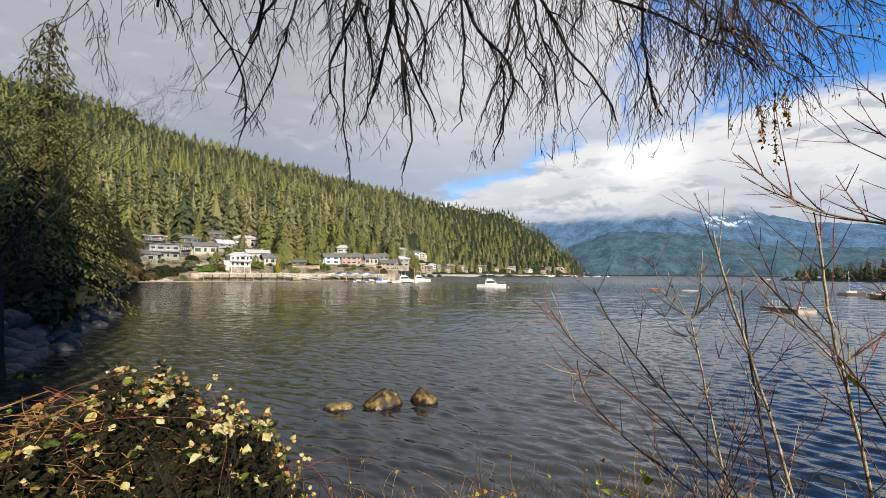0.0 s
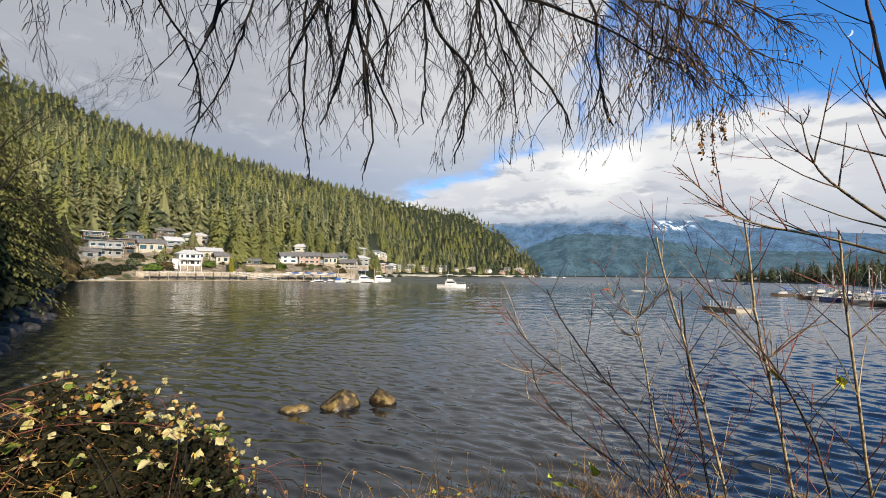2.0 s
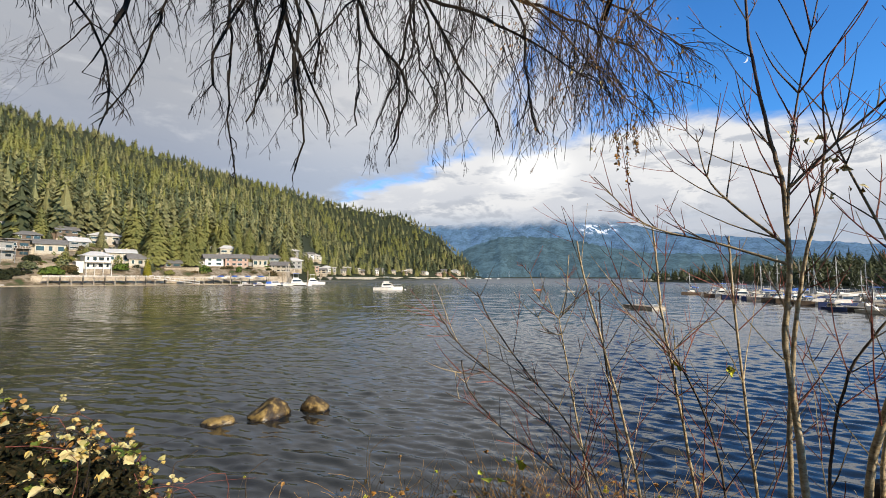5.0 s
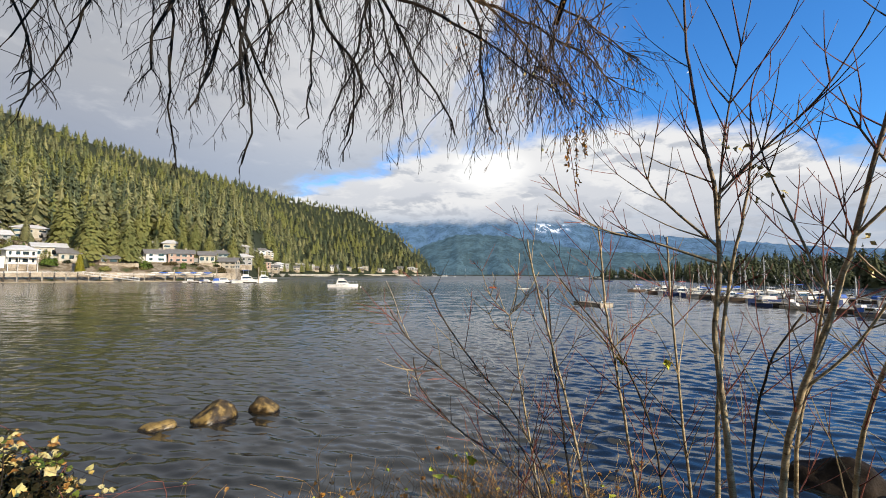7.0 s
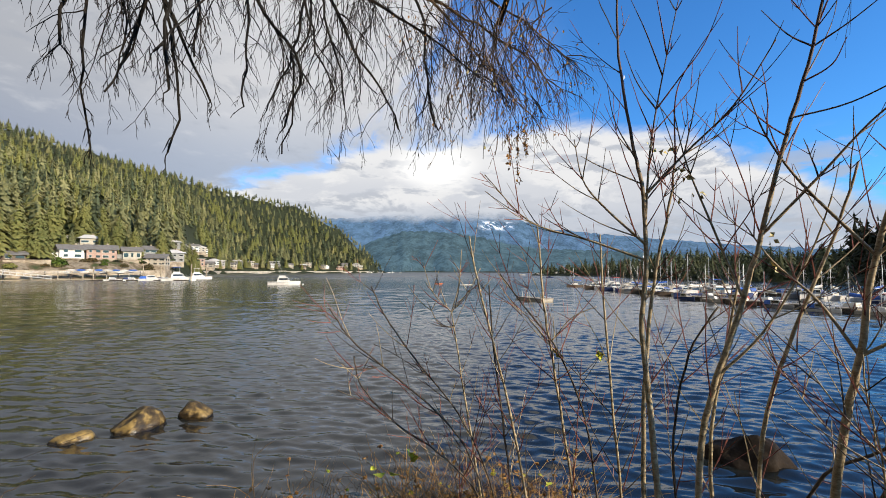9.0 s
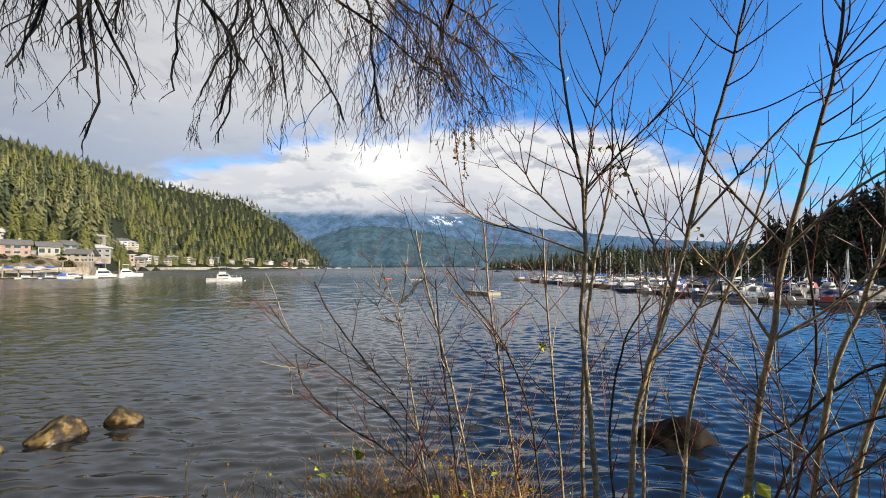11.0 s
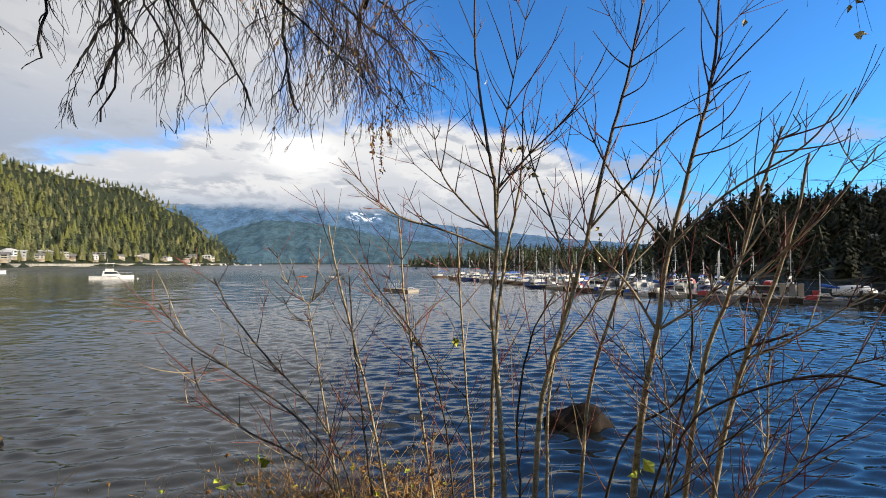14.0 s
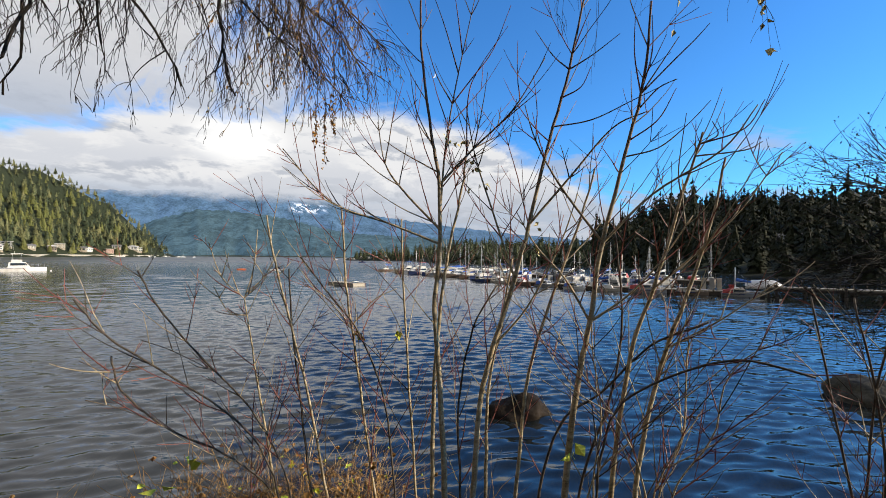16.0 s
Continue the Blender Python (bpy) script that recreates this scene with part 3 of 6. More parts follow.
# ---- conifers ----
def boughs(mesh, base, h, r, count, rnd, shape=0.75, droop=0.5, coarse=1.0, tiers=0):
    """A crown of many small folded sprays that hang outwards in loose tiers."""
    x0, y0, z0 = base
    v, f = mesh.v, mesh.f
    tiers = tiers or 9 + int(4 * rnd.random())
    skew = rnd.uniform(-0.04, 0.04) * h
    for k in range(count):
        u = 1 - (k + rnd.random()) / count
        u = 1 - u ** 0.62
        u = (int(u * tiers) + rnd.random() ** 1.6 * 0.9) / tiers
        within = u * tiers % 1.0
        rad = r * ((1 - u) ** shape * (1.06 - 0.42 * within) + 0.02) * rnd.uniform(0.82, 1.08)
        a = rnd.random() * 6.2832
        c, t = math.cos(a), math.sin(a)
        L = h * rnd.uniform(0.045, 0.085) * (1.25 - 0.6 * u) * coarse
        w = L * rnd.uniform(0.45, 0.75)
        z = z0 + h * (0.03 + 0.95 * u)
        px, py = x0 + c * rad + skew * u, y0 + t * rad
        i = len(v)
        v.extend(((px - c * L * 0.7, py - t * L * 0.7, z + L * 0.55), (px - t * w, py + c * w, z - L * 0.12), (px + c * L * 0.5, py + t * L * 0.5, z - L * droop * 1.3), (px + t * w, py - c * w, z - L * 0.12)))
        f.extend(((i, i + 1, i + 2), (i, i + 2, i + 3)))
    i = len(v)
    v.extend(((x0 + skew, y0, z0 + h * 1.05), (x0 + skew + 0.02 * h, y0, z0 + h * 0.9), (x0 + skew - 0.01 * h, y0 + 0.017 * h, z0 + h * 0.9), (x0 + skew - 0.01 * h, y0 - 0.017 * h, z0 + h * 0.9)))
    f.extend(((i, i + 1, i + 2), (i, i + 2, i + 3), (i, i + 3, i + 1)))
    # the dark heart of the crown
    i = len(v)
    for q in range(5):
        v.append((x0 + math.cos(q * 1.2566) * r * 0.62, y0 + math.sin(q * 1.2566) * r * 0.62, z0 + h * 0.02))
    v.append((x0 + skew, y0, z0 + h * 0.9))
    f.extend((i + q, i + (q + 1) % 5, i + 5) for q in range(5))


def hill_woods(name, a0, a1, spacing, mats, seed, labels, tall=(17, 31), deep=1.06, start=24.0, low=1.0):
    """A wood too thick to count, on the slope between two compass angles."""
    rnd = random.Random(seed)
    stands = [Mesh() for _ in mats]
    r = 40.0
    while r < 1300:
        step = spacing * (1.0 + r / 3600)
        az = a0 + rnd.random()
        while az < a1:
            az += math.degrees(step / r) * rnd.uniform(0.6, 1.4)
            rr = r + rnd.uniform(-0.5, 0.5) * step
            _, shore, ridge, el = lay(az)
            if az > a1 or rr < shore + (start if az < -3 or az > 20 else 26) or rr > shore + (ridge - shore) * deep + 12 or clearing(az, rr, shore):
                continue
            p = at(az, rr, ground_height(az, rr) - 0.6)
            grove = noise.noise(Vector((p.x * 0.012, p.y * 0.012, seed))) + rnd.gauss(0, 0.3)
            m = stands[0 if grove > 0.12 or len(mats) == 1 else (1 if grove > -0.25 else 2)]
            h = rnd.uniform(*tall) * (1.2 if rnd.random() < 0.12 else 1.0) * (low + (1 - low) * min(1.0, (rr - shore) / 160))
            h *= (1.25 if rr < 480 else 1.0 if rr < 650 else 0.86) * (0.7 if rr > shore + (ridge - shore) * 0.72 else 1.0)
            dense = 130 if r < 340 else 90 if r < 520 else 52
            if rnd.random() < 0.5:
                boughs(m, p, h * 0.92, h * rnd.uniform(0.25, 0.33), dense, rnd, rnd.uniform(0.5, 0.68), 0.4, 1.2 if r < 520 else 1.6, 50)
            else:
                boughs(m, p, h, h * rnd.uniform(0.22, 0.29), dense, rnd, rnd.uniform(0.65, 0.9), 0.55, 1.2 if r < 520 else 1.5)
        r += step * 0.86
    for m, mat, label in zip(stands, mats, labels):
        solid(name, m, mat, label, "forest", kind="stuff")


def clearing(az, r, shore):
    """Gardens and houses keep the trees back near the west shore."""
    return az < -35.5 and r < 260 or -36 < az < -9 and r < shore + 72 or -9 <= az < -3.5 and r < shore + 45 or -4.8 < az < -1.6 and r < 610


hill_woods("hillside_forest", -74, 18.2, 9.8, (FIR, MIXED, CEDAR), 11, ("dense sunlit olive fir forest on the long hill", "dark green firs scattered through the hillside forest", "bright yellow-green cedars scattered through the hillside forest"), (14, 25))
# The headland's shade is carried by its near-black foliage colour.
hill_woods("shaded_forest", 68, 106, 8.4, (SHADE_TONED,), 12, ("dark shaded conifer forest on the headland behind the marina",), (13, 23), 1.05, 4.0, 0.35)
hill_woods("point_forest", 37.6, 69, 9.0, (MIXED,), 13, ("low wooded points with dark conifers beyond the marina",), (8, 14), 1.0, 8.0, 0.8)


def sprays(mesh, h, r, rnd, tiers=46, spokes=8, size=0.4):
    """Boughs hung with many small drooping sprays, for trees that stand near."""
    for k in range(tiers):
        f = k / tiers
        z = h * (0.05 + 0.94 * f)
        for s in range(spokes):
            a = rnd.random() * 6.283
            c, sn = math.cos(a), math.sin(a)
            L = r * (1 - f) ** 0.9 * rnd.uniform(0.6, 1.12) + 0.12
            for j in range(max(2, int(L / 0.3))):
                q = L * (j + 1) / max(2, int(L / 0.3))
                for e in (-1, 1):
                    g = size * rnd.uniform(0.5, 1.25)
                    x, y, zz = c * q + rnd.gauss(0, 0.12), sn * q + rnd.gauss(0, 0.12), z - q * q / (r * 2.4) + rnd.gauss(0, 0.1)
                    tx, ty = c * 0.5 - sn * e * 0.8, sn * 0.5 + c * e * 0.8
                    k0 = len(mesh.v)
                    mesh.v += [(x, y, zz + g * 0.15), (x + tx * g * 0.5 + ty * g * 0.22, y + ty * g * 0.5 - tx * g * 0.22, zz - g * 0.1), (x + tx * g, y + ty * g, zz - g * 0.55), (x + tx * g * 0.5 - ty * g * 0.22, y + ty * g * 0.5 + tx * g * 0.22, zz - g * 0.2)]
                    mesh.f += [(k0, k0 + 1, k0 + 2), (k0, k0 + 2, k0 + 3)]


def tree_mesh_set(seed, h, r, kind, near=False):
    rnd = random.Random(seed)
    c = Mesh()
    if near:
        sprays(c, h, r, rnd, int(h * 2.6), 10)
    elif kind == "fir":
        boughs(c, (0, 0, 0), h, r, 480, rnd, 0.85, 0.6)
    else:
        boughs(c, (0, 0, 0), h, r, 900, rnd, 0.58, 0.5, 0.72, 60)
    t = Mesh()
    t.tube([Vector((0, 0, -0.8)), Vector((0.05, 0, h * 0.4)), Vector((0, 0.05, h * 0.96))], [h * 0.017, h * 0.012, 0.03], 7)
    return c, t


def make_tree(name, az, r, h, wide, kind, mat, seed, label, lift=0.0):
    p = at(az, r)
    p.z = ground_at(p) + lift
    ob = thing(name, Matrix.Translation(p), label, "tree")
    c, t = tree_mesh_set(seed, h, wide, kind, 22 < r < 160)
    part("crown", c, mat, ob)
    part("trunk", t, BARK, ob)
    return ob


SHORE_TREES = [
    (-33.5, 335, 32, 7.0, "cedar"), (-35.4, 310, 30, 6.0, "fir"), (-36.4, 300, 32, 6.5, "cedar"), (-30.5, 380, 30, 6, "fir"), (-29.3, 300, 18, 4.6, "cedar"), (-27.2, 350, 28, 6, "fir"), (-28.6, 365, 31, 6.5, "fir"), (-25.6, 360, 29, 6.5, "fir"), (-32.2, 360, 30, 6, "fir"), (-23.4, 350, 27, 6.5, "fir"),
    (-21.8, 292, 28, 7.5, "cedar"), (-19.7, 264, 27, 7.5, "cedar"), (-18.3, 268, 23, 7.0, "cedar"), (-16.7, 266, 21, 6.5, "cedar"), (-19.0, 300, 32, 8.0, "fir"), (-15.6, 298, 24, 6.5, "cedar"), (-18.4, 312, 31, 7.0, "fir"),
    (-13.2, 312, 24, 6.5, "cedar"), (-11.9, 330, 22, 6, "cedar"), (-10.4, 300, 20, 5.5, "cedar"), (-9.0, 290, 16, 5.0, "cedar"), (-6.6, 300, 17, 4.6, "cedar"), (-8.6, 330, 24, 5.5, "fir"), (-6.4, 350, 24, 5.2, "cedar"), (-5.0, 370, 28, 6.5, "fir"), (-3.4, 420, 25, 6, "cedar"),
]
for i, (az, r, h, wide, kind) in enumerate(SHORE_TREES):
    make_tree("cedar_tree" if kind == "cedar" else "fir_tree", az, r, h, wide, kind, CEDAR if kind == "cedar" else FIR, 40 + i,
              "broad sunlit yellow-green cedar behind the shore houses" if kind == "cedar" else "tall sunlit green fir behind the shore houses")
make_tree("cypress_tree", -20.55, 249, 10.5, 2.2, "cedar", GOLDEN, 60, "small bright golden cypress beside the white house")
WEST_TREES = [(-42.8, 47, 22.5, 6.4, "fir"), (-48.5, 50, 19, 5.0, "cedar"), (-46.0, 70, 21, 5.0, "fir"), (-40.4, 78, 17, 4.6, "fir"), (-39.4, 104, 22, 5.2, "cedar"), (-38.2, 126, 21, 5.0, "fir"), (-37.0, 152, 20, 4.5, "cedar"),
              (-44.0, 38, 9, 3.2, "cedar"), (-41.5, 52, 11, 3.4, "fir"), (-39.6, 66, 12, 3.6, "cedar"), (-38.0, 92, 14, 4, "fir"), (-36.9, 130, 14, 4.2, "fir"), (-36.5, 165, 15, 4.6, "fir"), (-36.2, 196, 15, 5.0, "cedar"), (-35.9, 226, 17, 5.0, "fir"), (-35.5, 240, 19, 5.4, "fir"), (-35.7, 252, 24, 5.6, "fir")]
for i, (az, r, h, wide, kind) in enumerate(WEST_TREES):
    # Sunlit trees take the bright cedar green, shaded ones the shade-dark copy.
    make_tree("cedar_tree" if kind == "cedar" else "fir_tree", az, r, h, wide, kind, CEDAR if i in (0, 1, 2, 4) else SHADE_TONED, 70 + i,
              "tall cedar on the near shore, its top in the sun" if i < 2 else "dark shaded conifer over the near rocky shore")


# Firs out of view, added to cast shade on the near west shore.
UNSEEN_SHADE_TREES = [(-102, 7.4, 26, 3.6), (-98, 12.4, 27, 4.0), (-138, 8.0, 24, 3.4), (-84, 15.5, 29, 5.0), (-93, 11.5, 28, 4.6), (-106, 14, 30, 5.0), (-124, 12.5, 20, 4.2), (-98, 20, 31, 5.4), (-80, 22, 30, 5.4), (-90, 27, 32, 5.6), (-76, 29, 30, 5.4)]
for i, (az, r, h, wide) in enumerate(UNSEEN_SHADE_TREES):
    make_tree("fir_tree", az, r, h, wide, "fir", SHADE_TONED, 90 + i, "unseen fir beside the bank, added to shade the shore")


# ---- bare trees and shrubs ----
def branching(m, p, d, length, radius, depth, rnd, spread=0.6, lift=0.15, kids=3, tips=None):
    radius = max(radius, 0.0045)
    pts, rad = [p.copy()], [radius]
    n = 5
    for k in range(n):
        d = (d + Vector((rnd.gauss(0, 0.10), rnd.gauss(0, 0.10), rnd.gauss(0, 0.08) + lift * 0.25))).normalized()
        p = p + d * length / n
        pts.append(p.copy())
        rad.append(radius * (1 - 0.55 * (k + 1) / n))
    m.tube(pts, rad, 5 if radius > 0.01 else 3)
    if depth == 0:
        if tips is not None:
            tips.append((p.copy(), d.copy()))
        return
    for k in range(kids):
        i = rnd.randint(2, n)
        side = Vector((rnd.gauss(0, 1), rnd.gauss(0, 1), rnd.gauss(0, 0.7)))
        branching(m, pts[i].copy(), (d + side * spread).normalized(), length * rnd.uniform(0.5, 0.75), rad[i] * 0.6, depth - 1, rnd, spread, lift, kids, tips)


def bare_tree(name, az, r, h, seed, mat, label, depth=4, kids=4, lean=(0, 0), lift=0.15, z=None):
    rnd = random.Random(seed)
    p = at(az, r)
    p.z = ground_at(p) - 0.2 if z is None else z
    ob = thing(name, Matrix.Translation(p), label, "tree")
    m = Mesh()
    branching(m, Vector((0, 0, 0)), Vector((lean[0], lean[1], 1)).normalized(), h * 0.5, h * 0.018, depth, rnd, 0.55, lift, kids)
    tagged(part("crown", m, mat, ob), kind="stuff")
    return ob


bare_tree("bare_tree", -44.9, 24, 13, 5, DARK_BARK, "dark leafless tree leaning over the near shore", 5, 4, (0.25, 0.1))
for i, (az, r, h) in enumerate(((-36.2, 170, 17), (-35.6, 222, 17), (-37.0, 140, 13), (-34.7, 240, 16), (-34.1, 243, 13), (-35.2, 238, 19))):
    bare_tree("bare_tree", az, r, h, 20 + i, SCRUB, "leafless reddish-brown shore tree with fine twigs", 4, 5)


# ---- rocks ----
def boulder(seed, sx, sy, sz, rough=0.22, cuts=3, flat=0.55):
    bm = bmesh.new()
    bmesh.ops.create_icosphere(bm, subdivisions=cuts, radius=1.0)
    off = Vector((seed * 3.7, seed * 1.3, seed * 0.7))
    rnd = random.Random(seed)
    planes = [(Vector((rnd.gauss(0, 1), rnd.gauss(0, 1), rnd.gauss(0.3, 0.7))).normalized(), rnd.uniform(0.68, 0.9)) for _ in range(7)]
    for v in bm.verts:
        for nrm, d in planes:
            over = v.co.dot(nrm) - d
            if over > 0:
                v.co -= nrm * over * 0.85
        v.co *= 1 + rough * noise.fractal(v.co * 1.3 + off, 0.9, 2.0, 4)
        v.co = Vector((v.co.x * sx, v.co.y * sy, v.co.z * sz))
    out = Mesh()
    out.v = [tuple(v.co) for v in bm.verts]
    out.f = [tuple(v.index for v in f.verts) for f in bm.faces]
    bm.free()
    return out


def rock(name, az, r, sx, sy, sz, z, seed, mat, label, turn=0, group="", cuts=4):
    p = at(az, r, z)
    return solid(name, boulder(seed, sx, sy, sz, 0.2, cuts), mat, label, "rock", group, smooth=True, m=Matrix.Translation(p) @ pose(0, 0, 0, 0, 0, turn - az))


rock("boulder", -13.0, 13.6, 0.52, 0.42, 0.32, -0.10, 3, WET_ROCK, "low ochre boulder awash in the water", 10, "boulders in the water")
rock("boulder", -7.5, 13.7, 0.60, 0.5, 0.44, 0.02, 9, WET_ROCK, "domed brown and ochre boulder standing in the water", 25, "boulders in the water")
rock("boulder", -2.4, 14.0, 0.44, 0.40, 0.40, 0.02, 14, WET_ROCK, "rounded ochre boulder standing in the water", 0, "boulders in the water")
rock("boulder", 61.0, 11.6, 0.74, 0.5, 0.62, 0.0, 21, BLACK_ROCK, "dark brown boulder behind the saplings", 8)
rock("boulder", 94.0, 17.6, 0.86, 0.7, 0.72, 0.06, 27, GREY_ROCK, "grey lichened boulder off the bank", -12)


def stones(name, spots, mat, label, low, high, seed, group):
    """Shore stones: a few shapes, set one by one."""
    rnd = random.Random(seed)
    shapes = [boulder(seed + k, 1, rnd.uniform(0.7, 0.95), rnd.uniform(0.5, 0.75), 0.22, 2).data(name, mat, True) for k in range(5)]
    for az, r in spots:
        p = at(az, r)
        s = rnd.uniform(low, high)
        p.z = max(ground_at(p), -0.25) + s * 0.2
        ob = new(name, rnd.choice(shapes))
        ob.matrix_world = Matrix.LocRotScale(p, Euler((rnd.gauss(0, 0.2), rnd.gauss(0, 0.2), rnd.random() * 6)), (s, s, s))
        tagged(ob, label, "rock", group)


rnd = random.Random(8)
spots = []
for k in range(170):
    az = rnd.uniform(-48, -36.4)
    shore = lay(az)[1]
    spots.append((az, shore + rnd.uniform(-3.0, 5.0) * (1 if az < -38 else 3)))
stones("shore_rock", spots, SHORE_ROCK, "dark grey rounded shore rock", 0.3, 0.85, 31, "rocks of the near shore")
stones("shore_rock", [(rnd.uniform(-34.8, -31.5), rnd.uniform(232, 241)) for k in range(26)], PALE_ROCK, "pale sunlit rock on the far beach", 0.6, 1.7, 51, "pale rocks on the beach")
stones("shore_rock", [(rnd.uniform(38.2, 43), rnd.uniform(474, 486)) for k in range(16)], PALE_ROCK, "pale rock at the foot of the wooded point", 1.2, 3.2, 61, "pale rocks of the point")
stones("beach_stone", [(rnd.uniform(-30, -12), rnd.uniform(6.0, 8.2)) for k in range(70)], SHORE_ROCK, "small dark stone at the water's edge", 0.05, 0.16, 71, "stones below the bush")


# ---- houses ----
HOMES = []


def window_part(parent, x, z, w, h, y, trim=WHITE):
    win = part("window", boxes(((x - w / 2 - 0.08, y - 0.06, z - 0.08), (x + w / 2 + 0.08, y + 0.02, z)), ((x - w / 2 - 0.08, y - 0.06, z + h), (x + w / 2 + 0.08, y + 0.02, z + h + 0.08)),
                               ((x - w / 2 - 0.08, y - 0.06, z), (x - w / 2, y + 0.02, z + h)), ((x + w / 2, y - 0.06, z), (x + w / 2 + 0.08, y + 0.02, z + h))), trim, parent)
    part("pane", boxes(((x - w / 2, y - 0.03, z), (x + w / 2, y + 0.01, z + h))), GLASS, win)
    return win


def house(az, r, w, d, h, face, wall, roof, label, style="gable", storeys=2, deck=False, z=None, name="house", wins=3, rise=2.2):
    """Front along local -y. face: degrees by which the front turns from the viewer."""
    p = at(az, r)
    p.z = (ground_at(p) if z is None else z) - 0.3
    HOMES.append((p.x, p.y, max(w, d)))
    ob = thing(name, Matrix.Translation(p) @ pose(0, 0, 0, 0, 0, -az + face), label, "house")
    part("wall", boxes(((-w / 2, -d / 2, 0), (w / 2, d / 2, h))), wall, ob)
    part("foundation", boxes(((-w / 2 + 0.05, -d / 2 + 0.05, -3.5), (w / 2 - 0.05, d / 2 - 0.05, -0.004))), SEAWALL, ob)
    o = 1.0
    rf = Mesh()
    if style == "flat":
        rf.box((-w / 2 - o, -d / 2 - o, h), (w / 2 + o, d / 2 + o, h + 0.35))
    elif style == "hip":
        a = [Vector((x, y, h)) for x, y in ((-w / 2 - o, -d / 2 - o), (w / 2 + o, -d / 2 - o), (w / 2 + o, d / 2 + o), (-w / 2 - o, d / 2 + o))]
        e = [q + Vector((0, 0, 0.25)) for q in a]
        q = w * 0.22
        t = [Vector((-q, -0.1, h + rise)), Vector((q, -0.1, h + rise)), Vector((q, 0.1, h + rise)), Vector((-q, 0.1, h + rise))]
        rf.loft([a, e, t])
    else:
        for s in (-1, 1):
            rf.loft([[Vector((x, s * (d / 2 + o), h - 0.15 + t)), Vector((x, 0, h + rise + t))] + [Vector((x, 0, h + rise + t - 0.25)), Vector((x, s * (d / 2 + o), h - 0.4 + t))] for x, t in ((-w / 2 - o, 0), (w / 2 + o, 0))])
        g = Mesh()
        for x in (-w / 2, w / 2):
            g.face((x, -d / 2, h), (x, d / 2, h), (x, 0, h + rise - 0.1))
        part("gable", g, wall, ob)
    part("roof", rf, roof, ob)
    if style != "flat":
        part("chimney", boxes(((w * 0.2, d * 0.1, h - 0.2), (w * 0.2 + 0.8, d * 0.1 + 0.8, h + rise + 0.7))), SEAWALL, ob)
    part("side_wing", boxes(((-w / 2 - w * 0.28, -d * 0.3, -2.5), (-w / 2 - 0.004, d * 0.35, h * 0.52)), ((-w / 2 - w * 0.31, -d * 0.34, h * 0.52 + 0.004), (-w / 2 - 0.004, d * 0.39, h * 0.52 + 0.25))), wall if w % 2 else GREY, ob)
    sh = h / storeys
    for s in range(storeys):
        for k in range(wins):
            x = -w / 2 + w * (k + 0.5) / wins
            wide = 0.34 + 0.22 * ((k * 7 + s * 3 + int(w)) % 3)
            window_part(ob, x, s * sh + sh * 0.28, w / wins * wide, sh * (0.34 + 0.1 * (int(az * 7) % 3)), -d / 2, wall if k % 2 else WHITE)
        for y in (-d * 0.22, d * 0.22):
            pane = part("window", boxes(((w / 2 - 0.02, y - 0.7, s * sh + sh * 0.3), (w / 2 + 0.05, y + 0.7, s * sh + sh * 0.75))), GLASS, ob)
    if deck:
        dk = part("deck", boxes(((-w / 2, -d / 2 - 2.6, sh - 0.2), (w / 2, -d / 2, sh))), PLANK, ob)
        rail = boxes(((-w / 2, -d / 2 - 2.6, sh + 0.9), (w / 2, -d / 2 - 2.5, sh + 1.0)))
        for k in range(9):
            x = -w / 2 + 0.05 + (w - 0.1) * k / 8
            rail.box((x - 0.05, -d / 2 - 2.6, sh), (x + 0.05, -d / 2 - 2.5, sh + 0.9))
        part("railing", rail, WHITE, dk)
        for k in range(4):
            x = -w / 2 + 0.2 + (w - 0.4) * k / 3
            part("post", boxes(((x - 0.1, -d / 2 - 2.5, -3.0), (x + 0.1, -d / 2 - 2.3, sh - 0.2))), wall, ob)
    return ob


house(-32.7, 262, 13, 9, 7.2, 14, GREY, ROOF, "pale grey two-storey house with a flat dark roof", "flat", 2, True, wins=4)
house(-30.9, 268, 7, 8, 7.5, 10, BROWN, ROOF, "dark brown timber house with a shaded balcony", "flat", 2, True, wins=2)
house(-33.8, 255, 6, 5, 3.6, 10, GREY, ROOF, "small grey boathouse with a dark gabled roof", "gable", 1, wins=1, rise=1.6)
house(-28.6, 278, 11, 9, 4.8, 6, CREAM, ROOF, "cream bungalow with a low grey gable", "gable", 1)
house(-25.0, 255, 9.5, 8, 5.8, 12, WHITE, PALE_ROOF, "white two-storey beach house with a pillared veranda", "hip", 2, True, wins=4)
house(-23.0, 268, 11, 9, 5.0, 8, CREAM, PALE_ROOF, "long pale house with a low light roof", "gable", 1, wins=4, rise=1.8)
house(-21.3, 262, 9, 7, 3.8, 6, CREAM, ROOF, "cream house with a grey gable near the seawall", "gable", 1)
house(-18.3, 262, 7, 5, 2.6, 4, BROWN, ROOF, "low brown garden cottage under the cedars", "gable", 1, wins=2, rise=1.5)
house(-24.4, 315, 14, 9, 5.0, 4, CREAM, PALE_ROOF, "beige terrace house with a wide pale roof on the slope", "hip", 2)
house(-27.5, 312, 9, 8, 4.8, 14, BROWN, ROOF, "dark brown house on the slope among firs", "gable", 2)
house(-31.3, 318, 10, 8, 5, 10, BROWN, PALE_ROOF, "dark hillside house with a pale roof edge", "gable", 2)
house(-29.2, 325, 7, 7, 4.6, 8, GREY, ROOF, "grey hillside house half hidden by trees", "gable", 2)
